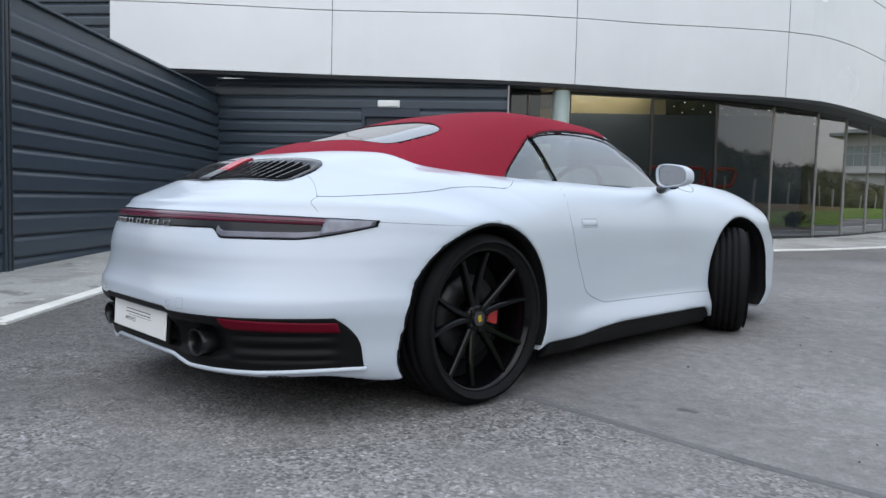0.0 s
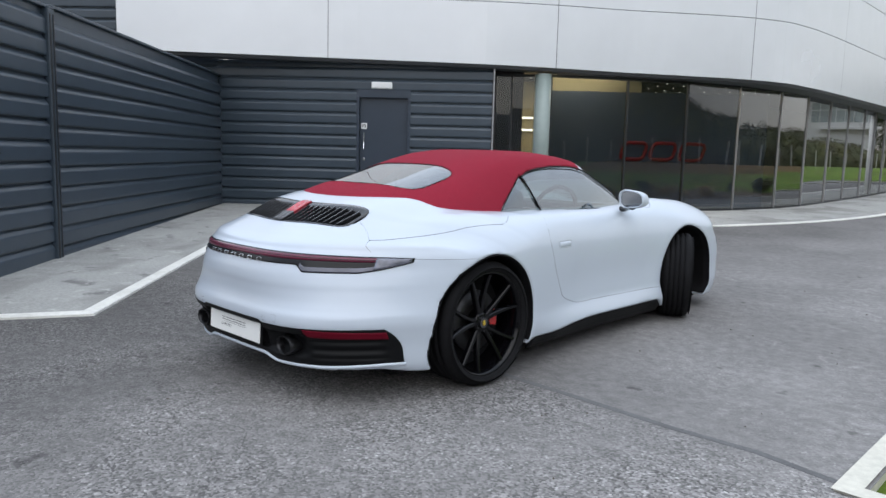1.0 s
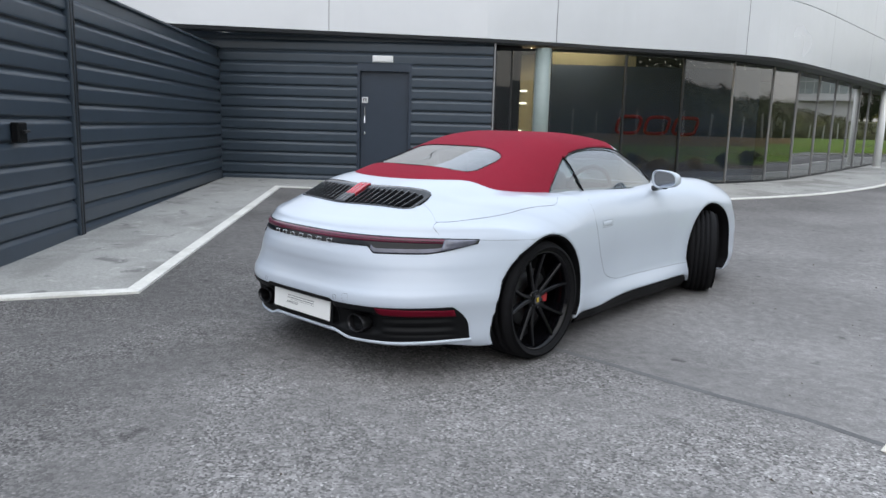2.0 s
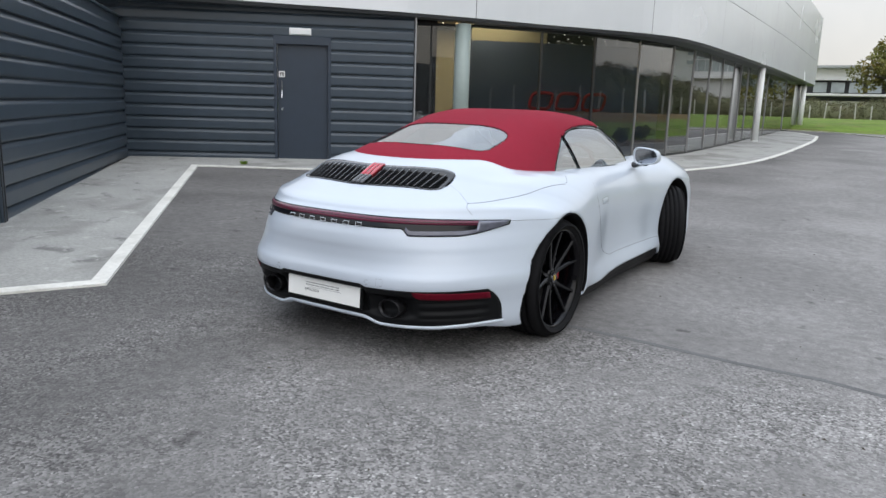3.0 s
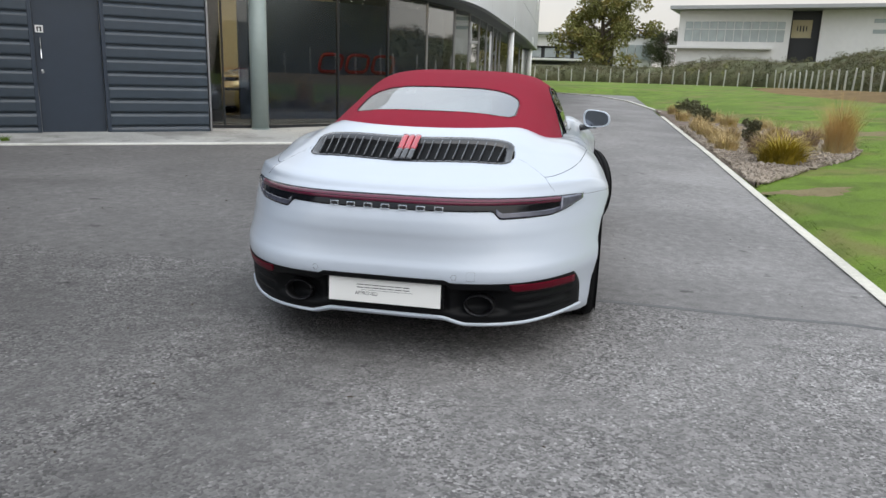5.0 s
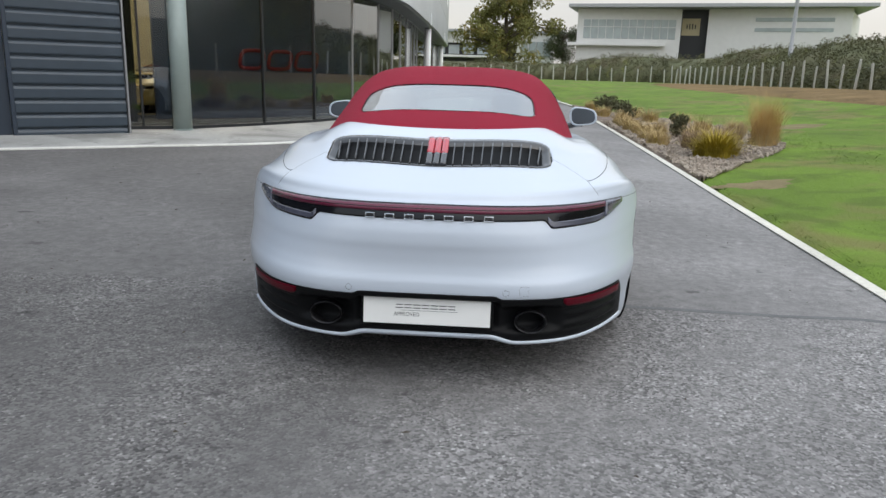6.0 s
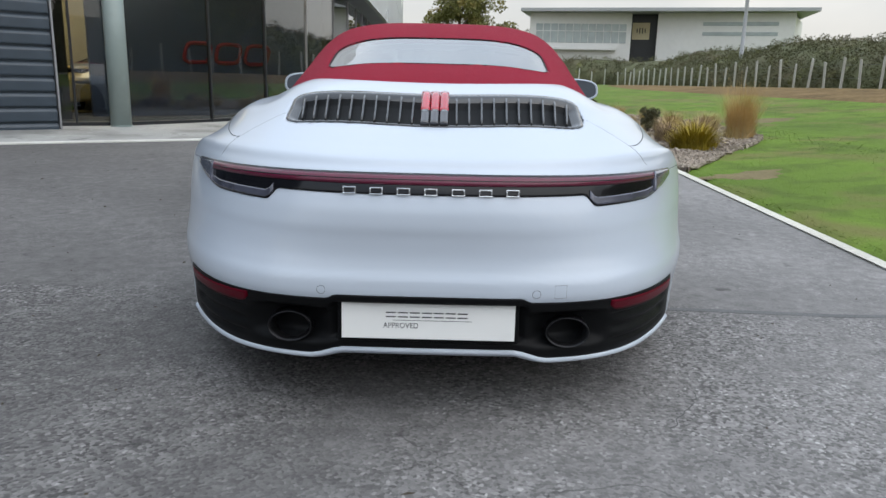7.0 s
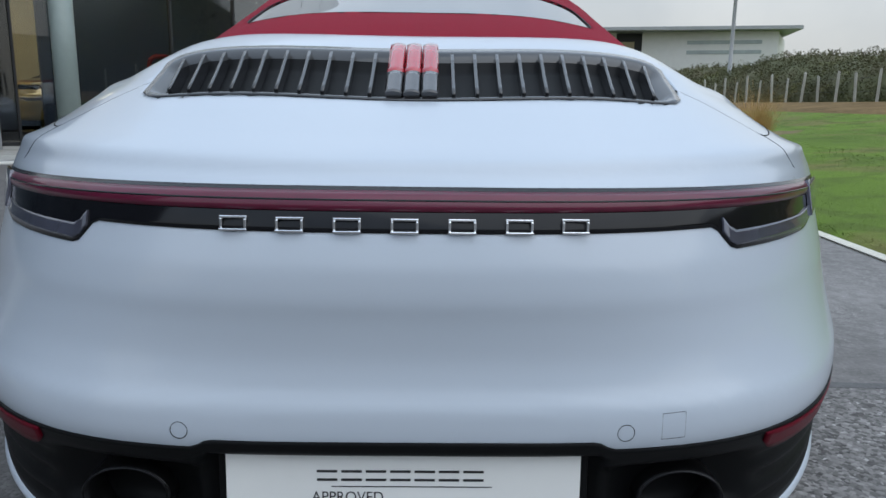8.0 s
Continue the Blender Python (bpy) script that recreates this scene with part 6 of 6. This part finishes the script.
cube = np.array([(0, 1, 3, 2), (4, 6, 7, 5), (0, 4, 5, 1), (2, 3, 7, 6), (0, 2, 6, 4), (1, 5, 7, 3)])
thing("bark_chips", fast_mesh("bark_chips", Vc, (np.arange(n)[:, None, None] * 8 + cube[None]).reshape(-1, 4), CHIP, False), "scattered brown and grey bark chips on the bed", "mulch", kind="stuff")


def plant(name, x, y, parts, label, category, group=""):
    root = empty(name, label, category, group, at=(x, y, lz(x, y) + 0.01))
    for nm, me in parts:
        piece(nm, me, root)
    return root


def shrub_parts(r, h, material, seed):
    rng_ = np.random.default_rng(seed)
    k = 16
    sp = np.column_stack([rng_.normal(0, r * 0.45, k), rng_.normal(0, r * 0.45, k), rng_.uniform(0.25, 0.9, k) * h])
    stems = [tube([(0, 0, -0.03), tuple(p * np.array([0.4, 0.4, 0.5])), tuple(p)], [0.012, 0.008, 0.004], 5) for p in sp[:7]]
    V_, F_ = [], []
    o_ = 0
    for v, f in stems:
        V_.append(v)
        F_ += [tuple(i + o_ for i in q) for q in f]
        o_ += len(v)
    return [("stems", mesh_of("stems", np.concatenate(V_), F_, BARK)), ("leaves", leaf_mass("leaves", sp, 90, r * 0.42, 0.03, material, seed))]


plant("sedge", 3.72, 7.75, [("inner_leaves", blades("inner_leaves", 0, 620, 0.22, 0.70, 0.008, SEDGE, 1.0, 2, curve=0.9, least=0.45)), ("outer_leaves", blades("outer_leaves", 0, 520, 0.34, 0.56, 0.009, SEDGE, 1.4, 3, curve=1.2, least=0.45))], "round yellow-green sedge clump on the mulch", "plant")
plant("feather_grass", 4.78, 8.75, [("culms", blades("culms", 0, 620, 0.17, 0.98, 0.0040, FEATHER, 0.42, 4, curve=0.25, least=0.35)), ("plumes", blades("plumes", 0, 800, 0.20, 1.10, 0.0024, PLUME, 0.62, 24, curve=0.12, least=0.45)), ("base_leaves", blades("base_leaves", 0, 350, 0.24, 0.45, 0.006, STRAW, 0.8, 14))], "tall orange feathery grass clump, dry", "plant")
plant("straw_grass", 4.15, 8.9, [("culms", blades("culms", 0, 420, 0.22, 0.50, 0.005, STRAW, 0.6, 6))], "low pale straw grass clump behind the sedge", "plant", "low grasses in the bed")
for i, (x, y, r_, h_) in enumerate(((3.74, 10.4, 0.19, 0.46), (3.5, 15.0, 0.27, 0.50), (3.6, 18.4, 0.34, 0.45))):
    plant("shrub", x, y, shrub_parts(r_, h_, SHRUB, 30 + i), "small olive bushy shrub in the bed", "shrub", "shrubs in the bed")
for i, (x, y, h_) in enumerate(((3.2, 10.4, 0.35), (3.3, 11.6, 0.4), (3.25, 13.2, 0.4), (4.4, 11.2, 0.5), (3.9, 15.8, 0.5), (3.25, 16.8, 0.45), (3.3, 19.6, 0.5), (4.5, 13.2, 0.45), (3.95, 9.9, 0.45), (4.9, 10.6, 0.45), (3.25, 12.4, 0.45), (3.5, 11.0, 0.5), (3.3, 14.0, 0.5), (3.2, 9.5, 0.4), (4.0, 14.2, 0.5))):
    plant("straw_grass", x, y, [("culms", blades("culms", 0, 300, 0.2, h_, 0.006, STRAW, 0.8, 50 + i)), ("base_leaves", blades("base_leaves", 0, 160, 0.16, h_ * 0.6, 0.006, SEDGE, 0.8, 70 + i))], "low straw-coloured grass tuft at the bed edge", "plant", "low grasses in the bed")
wd = empty("weed", "tiny green weed growing at the pavement edging", "plant", at=(-7.25, 4.78, float(road_h(-7.25, 4.78)) + 0.02))
piece("leaves", blades("leaves", 0, 60, 0.06, 0.10, 0.008, BLADE, 1.2, 9), wd)

MAUVE = mat("mauve_dry_grass", (0.26, 0.18, 0.14), 0.85, 0, 0.35, 6, 2, spec=0.15)
for i, (x, y) in enumerate(((3.62, 8.75), (3.98, 8.45), (4.5, 9.6))):
    plant("dry_grass", x, y, [("culms", blades("culms", 0, 520, 0.20, 0.48, 0.005, MAUVE, 0.7, 90 + i))], "faded mauve-brown dry grass clump behind the sedge", "plant", "dry grasses in the bed")

# worn patches of dry turf beside the drive
DRY_TURF = mat("dry_worn_turf", (0.19, 0.155, 0.085), 0.95, 0, 0.45, 40, 1.5, bump=0.8, bump_scale=60, spec=0.1)
for i, (x_, y_, a_, b_, turn_) in enumerate(((3.50, 5.15, 0.62, 0.30, 0.5), (6.4, 12.0, 1.1, 0.6, 0.4))):
    th_, ra_ = np.meshgrid(np.linspace(0, 2 * math.pi, 40, endpoint=False), np.linspace(0.02, 1, 7))
    wob = 1 + 0.16 * np.sin(3 * th_ + i) + 0.11 * np.sin(7 * th_ + 2 * i) + 0.07 * np.sin(13 * th_)
    px, py = a_ * ra_ * wob * np.cos(th_), b_ * ra_ * wob * np.sin(th_)
    wx, wy = x_ + px * math.cos(turn_) - py * math.sin(turn_), y_ + px * math.sin(turn_) + py * math.cos(turn_)
    wz = lawn_h(wx, wy) + 0.010 - 0.016 * ra_ ** 3
    thing("turf_patch", mesh_of("turf_patch", np.stack([wx, wy, wz], -1).reshape(-1, 3), grid_faces(7, 40, wrap=True), DRY_TURF, True), "worn patch of dry brown turf in the lawn", "turf", kind="stuff")

# mown grass near the drive, as blades
n = 60000
gx_, gy_ = 2.90 + 9 * rng.uniform(0, 1, n) ** 1.3, rng.uniform(0.3, 17, n)
ok = ~((gx_ < 2.9 + bed_w(np.clip(gy_, 5.5, 22))) & (gy_ > 5.5))
gx_, gy_ = gx_[ok], gy_[ok]
gz_ = lawn_h(gx_, gy_) - 0.005
k = len(gx_)
an_ = rng.uniform(0, 2 * math.pi, k)
hh, ww = rng.uniform(0.006, 0.018, k), rng.uniform(0.003, 0.006, k)
lean_ = rng.uniform(-0.045, 0.045, (k, 2))
V = np.stack([np.stack([gx_ - np.cos(an_) * ww, gy_ - np.sin(an_) * ww, gz_], -1), np.stack([gx_ + np.cos(an_) * ww, gy_ + np.sin(an_) * ww, gz_], -1), np.stack([gx_ + lean_[:, 0], gy_ + lean_[:, 1], gz_ + hh], -1)], 1).reshape(-1, 3)
thing("grass", fast_mesh("grass", V, np.arange(3 * k).reshape(-1, 3), BLADE, False), "short mown green grass blades on the lawn", "grass", kind="stuff")

# loose grit and leaf crumbs on the asphalt
n = 260
cx_, cy_ = rng.uniform(-6.0, 4.5, n), rng.uniform(-4.5, 5.0, n)
ok = ~((np.abs(cx_) < 0.95) & (cy_ > -1.1) & (cy_ < 3.5)) & (cx_ < 2.6)
cx_, cy_ = cx_[ok], cy_[ok]
k = len(cx_)
an_ = rng.uniform(0, 2 * math.pi, k)
ln, wd_, hg = rng.uniform(0.004, 0.016, k) * np.where(rng.uniform(0, 1, k) > 0.9, 1.8, 1.0), rng.uniform(0.003, 0.008, k), rng.uniform(0.002, 0.006, k)
ctr = np.stack([cx_, cy_, road_h(cx_, cy_) + hg * 0.5], -1)
ca, sa = np.cos(an_), np.sin(an_)
ring = []
for u in range(6):
    a_ = u * math.pi / 3
    dx_, dy_ = math.cos(a_) * ln, math.sin(a_) * wd_
    ring.append(ctr + np.stack([dx_ * ca - dy_ * sa, dx_ * sa + dy_ * ca, -hg], -1))
V = np.stack(ring + [ctr + np.stack([0 * hg, 0 * hg, hg], -1)], 1).reshape(-1, 3)
tri_ = np.array([(u, (u + 1) % 6, 6) for u in range(6)])
GRIT = mat("dark_leaf_crumb", (0.07, 0.058, 0.045), 0.9, 0, 0.5, 8, 3, spec=0.1)
thing("grit", fast_mesh("grit", V, (np.arange(k)[:, None, None] * 7 + tri_[None]).reshape(-1, 3), GRIT, False), "scattered dark leaf crumbs and grit on the asphalt", "debris", kind="stuff")

# ---- post fence, hedge, earth bank ----
FENCE = [(-20, 71.5), (-5, 69.5), (5.0, 67.0), (14.6, 59.0), (15.2, 42.0), (16.0, 25.0), (17.5, 12.0), (18.6, 2.0), (19.0, -12.0)]


def along(pts, step):
    p = np.array(pts, float)
    s = np.concatenate([[0], np.cumsum(np.linalg.norm(np.diff(p, axis=0), axis=1))])
    t = np.arange(0, s[-1], step)
    return np.stack([np.interp(t, s, p[:, 0]), np.interp(t, s, p[:, 1])], -1)


bm = bmesh.new()
box_bm((0.088, 0.088, 1.35), (0, 0, 0.575), 0.012, bm=bm)
for v in bm.verts:
    if v.co.z > 1.2:
        v.co.x *= 0.9
        v.co.z += 0.05 * (v.co.y > 0)
post_me = bpy.data.meshes.new("post")
bm.to_mesh(post_me)
bm.free()
post_me.materials.append(POST)
fence = empty("post_fence", "row of pale timber fence posts before the hedge", "fence")
for i, (x, y) in enumerate(along(FENCE, 1.25)):
    ob = piece("post", post_me, fence)
    ob.location = (x, y, lz(x, y))
    ob.rotation_euler = (radians(2.5 * math.sin(i * 2.7)), radians(3.0 * math.sin(i * 1.9)), i * 0.7)
    ob.scale = (1, 1, 0.94 + 0.1 * math.sin(i * 3.3))
for hgt in (0.45, 0.95):
    pts = [(x, y, lz(x, y) + hgt) for x, y in along(FENCE, 1.25)]
    strip("wire", pts, 0.004, STEEL_DARK, fence, sides=4)
p0, p1 = along([(10.5, 46.5), (9.6, 36), (10.0, 25), (10.6, 12), (11.0, 4)], 1.0), along([(14.9, 47), (15.5, 36), (16.8, 25), (19.0, 12), (20.3, 4)], 1.0)
m_ = min(len(p0), len(p1))
rows_v = []
for w in np.linspace(0, 1, 12):
    q = p0[:m_] * (1 - w) + p1[:m_] * w
    rows_v.append(np.column_stack([q, lawn_h(q[:, 0], q[:, 1]) + 0.02 + 0.06 * math.sin(math.pi * w) - 0.05 * (w in (0.0, 1.0))]))
EARTH = mat("brown_earth_and_dry_grass", (0.17, 0.115, 0.055), 0.95, 0, 0.55, 9, 0.8, bump=0.9, bump_scale=30, spec=0.1)
thing("earth_bank", mesh_of("earth_bank", np.concatenate(rows_v), grid_faces(12, m_), EARTH, True), "brown strip of bare earth below the fence", "ground", kind="structure")

rng = np.random.default_rng(11)
core = along(FENCE, 0.8)
d = np.gradient(core, axis=0)
d /= np.linalg.norm(d, axis=1)[:, None]
nn = np.stack([-d[:, 1], d[:, 0]], -1)
ground = lawn_h(core[:, 0], core[:, 1])
# last term: hedge raised out of view to darken the reflection in the glazing
grow = 0.25 * np.sin(core[:, 0] * 0.9 + core[:, 1] * 0.5) + 0.12 * np.sin(core[:, 0] * 2.3 - core[:, 1] * 1.7) + 0.40 * sstep(4, 16, core[:, 0]) - 0.55 * sstep(11, 2, core[:, 0]) + 3.6 * sstep(22, 13, core[:, 1]) * sstep(14, 17, core[:, 0])
HROWS = ((1.0, -0.1, 0.0), (1.1, 0.55, 0.2), (1.9, 1.15, 0.6), (3.0, 1.60, 0.8), (4.4, 1.90, 1.0), (7.5, 1.95, 1.0), (40, 2.2, 0.0))
rows_v = [np.column_stack([core + nn * o_, ground + h_ + w_ * grow]) for o_, h_, w_ in HROWS]
thing("hedge_bank", mesh_of("hedge_bank", np.concatenate(rows_v), grid_faces(len(HROWS), len(core)), HEDGE, True), "overgrown green bank rising behind the hedge", "ground", kind="structure")
spots = []
for k in range(5):
    for w in np.linspace(0, 1, 4, endpoint=False):
        q = rows_v[k] * (1 - w) + rows_v[k + 1] * w
        spots.append(q + rng.normal(0, 0.12, q.shape))
        q = q + np.array([0.4, 0.3, 0]) * rng.uniform(-1, 1, (len(q), 1))
        spots.append(q + rng.normal(0, 0.14, q.shape))
thing("hedge", leaf_mass("hedge", np.concatenate(spots), 34, 0.30, 0.055, HEDGE, 12), "long uneven dull green hedge behind the posts", "hedge", kind="stuff")


# ---- trees ----
def tree(x, y, z, high, spread, seed, material, label, per=150):
    rng_ = np.random.default_rng(seed)
    root = empty("tree", label, "tree", at=(x, y, z))
    V_, F_, o_ = [], [], 0

    def limb(pts, r0, r1):
        nonlocal o_
        v, f = tube(pts, np.linspace(r0, r1, len(pts)), 7)
        V_.append(v)
        F_.extend(tuple(i + o_ for i in q) for q in f)
        o_ += len(v)
    trunk = [(0.05 * math.sin(k), 0.05 * math.cos(k * 1.7), -0.3 + high * 0.75 * k / 6) for k in range(7)]
    limb(trunk, high * 0.03, high * 0.008)
    sp = []
    for k in range(26):
        t = rng_.uniform(0.18, 0.95)
        a_ = rng_.uniform(0, 2 * math.pi)
        ln = spread * (1.05 - 0.65 * abs(t - 0.42)) * rng_.uniform(0.45, 1.0)
        b_ = np.array([0, 0, high * 0.75 * t])
        e_ = b_ + np.array([math.cos(a_) * ln, math.sin(a_) * ln, ln * rng_.uniform(0.1, 0.6)])
        m2 = (b_ + e_) / 2 + np.array([0, 0, 0.12 * ln])
        limb([tuple(b_), tuple(m2), tuple(e_)], high * 0.011, high * 0.003)
        for w in (0.45, 0.7, 0.9, 1.05):
            sp.append(b_ + (e_ - b_) * w + rng_.normal(0, spread * 0.10, 3))
    piece("trunk", mesh_of("trunk", np.concatenate(V_), F_, BARK, True), root)
    piece("crown", leaf_mass("crown", sp, per, spread * 0.20, high * 0.0125, material, seed + 1, 0.8), root)
    return root


tree(1.2, 82.0, 0.9, 13.8, 5.6, 3, LEAF, "broad leafy tree with an open uneven crown")
LEAF_DARK = mat("dark_tree_leaf", (0.06, 0.075, 0.03), 0.7, 0, 0.5, 2, 0.4, spec=0.3)
for i, (x, y, h_, s_) in enumerate(((10.4, 112, 7.2, 3.8),)):
    tree(x, y, 2.6, h_, s_, 20 + i, LEAF_DARK, "dark green tree standing before the far buildings")

# ---- far buildings ----
def far_block(parent, name, a, b, deep, z0, z1, material):
    """A block on the front line a to b, going back by deep."""
    a, b = np.array(a, float), np.array(b, float)
    d = (b - a) / np.linalg.norm(b - a)
    nrm = np.array([-d[1], d[0]])
    if nrm[1] < 0:
        nrm = -nrm
    c = (a + b) / 2 + nrm * deep / 2
    return part(name, box_bm((float(np.linalg.norm(b - a)), deep, z1 - z0), (*c, (z0 + z1) / 2), 0.03, math.atan2(d[1], d[0]), 1), material, parent)


off_a = empty("office_building", "two-storey white office building with a flat overhanging roof", "building")
A0, A1, A2, A3 = np.array((11.6, 105.4)), np.array((25.6, 103.0)), np.array((29.0, 102.2)), np.array((45.6, 96.6))
far_block(off_a, "wall", A0, A1, 14, 3.0, 11.0, FAR_WALL)
far_block(off_a, "wall", A2, A3, 14, 3.0, 11.0, FAR_WALL)
far_block(off_a, "recess_wall", A1 + np.array((-0.8, 2.0)), A2 + np.array((0.8, 1.7)), 10, 3.0, 11.0, FRAME)
part("entrance_panel", box_bm((2.4, 0.1, 2.3), (27.3, 104.4, 8.7), 0.02, -0.22), ROOM_CREAM, off_a)
for k in range(4):
    part("panel_mark", box_bm((0.14, 0.06, 0.55 + 0.2 * (k in (1, 2))), (26.75 + k * 0.36, 104.36 - 0.078 * k - 0.0, 8.75), 0, -0.22), FRAME, off_a)
far_block(off_a, "roof", A0 + np.array((-1.5, -1.2)), A3 + np.array((2.2, -1.9)), 17, 11.02, 11.5, FAR_ROOF)
dA = (A1 - A0) / np.linalg.norm(A1 - A0)
nA = np.array([dA[1], -dA[0]])
for k in range(12):
    a_ = A0 + dA * (0.9 + k * 1.06)
    win = far_block(off_a, "window", a_ + nA * 0.06, a_ + dA * 0.96 + nA * 0.06, 0.2, 6.9, 9.5, FAR_GLASS)
    c = a_ + dA * 0.48 + nA * 0.12
    part("window_bar", box_bm((0.96, 0.08, 0.10), (*c, 8.5), 0, math.atan2(dA[1], dA[0])), FAR_WALL, win)
far_block(off_a, "ledge", A0 + nA * 0.9 - dA * 1.2, A1 + nA * 0.9 - dA * 2.0, 1.2, 5.9, 6.3, FAR_WALL)
dB = (A3 - A2) / np.linalg.norm(A3 - A2)
nB = np.array([dB[1], -dB[0]])
for z_ in (8.0, 9.3):
    far_block(off_a, "window", A2 + dB * 6.0 + nB * 0.08, A2 + dB * 15.5 + nB * 0.08, 0.2, z_, z_ + 0.5, FAR_GLASS)
A4 = A3 + np.array((6.0, 11.0))
far_block(off_a, "wall", A3 + np.array((0.02, 0.1)), A4, 8, 3.0, 10.6, FAR_WALL)

off_b = empty("pavilion_building", "low white pavilion with a flat roof behind the tree", "building")
far_block(off_b, "wall", (-14, 120), (3.4, 120.8), 10, 6.5, 8.2, FAR_WALL)
far_block(off_b, "recess_wall", (-14, 121.2), (3.4, 122.0), 8, 0.6, 6.48, FRAME)
far_block(off_b, "wall", (3.45, 119.6), (9.5, 120), 10, 0.6, 8.2, FAR_WALL)
far_block(off_b, "awning", (-14, 117.6), (1.8, 118.4), 3, 4.15, 4.5, FAR_WALL)
far_block(off_b, "roof", (-15, 119), (10.8, 119.4), 12, 8.22, 8.6, FAR_ROOF)
for k in range(4):
    far_block(off_b, "window", (4.2 + k * 1.25, 119.5), (5.3 + k * 1.25, 119.58), 0.3, 4.6, 6.9, FAR_GLASS)
for k in range(6):
    far_block(off_b, "window", (-12.6 + k * 2.4, 121.0), (-10.8 + k * 2.4, 121.1), 0.3, 4.7, 6.2, FAR_GLASS)
lp = empty("lamp_post", "slim grey lamp post beyond the hedge", "lamp post", at=(18.6, 44.5, 1.6))
v, f = tube([(0, 0, -0.5), (0, 0, 4.0), (0, 0, 9.5)], [0.14, 0.12, 0.09], 10)
piece("pole", mesh_of("pole", v, f, FAR_ROOF, True), lp)
part("lamp_head", box_bm((0.7, 0.25, 0.12), (-0.3, 0, 9.5), 0.03), FAR_ROOF, lp)

PALE_WALL = mat("grey_render", (0.34, 0.34, 0.33), 0.9, 0, 0.15, 4, 0.5)
# plain wall added unseen behind the walker, to dim low light on the tail
slab("wall_behind", [(-14, -16.0), (26, -17.5), (26, -17.8), (-14, -16.3)], -0.3, 4.0, PALE_WALL, "plain dull wall added out of view to dim low light on the tail", "wall")
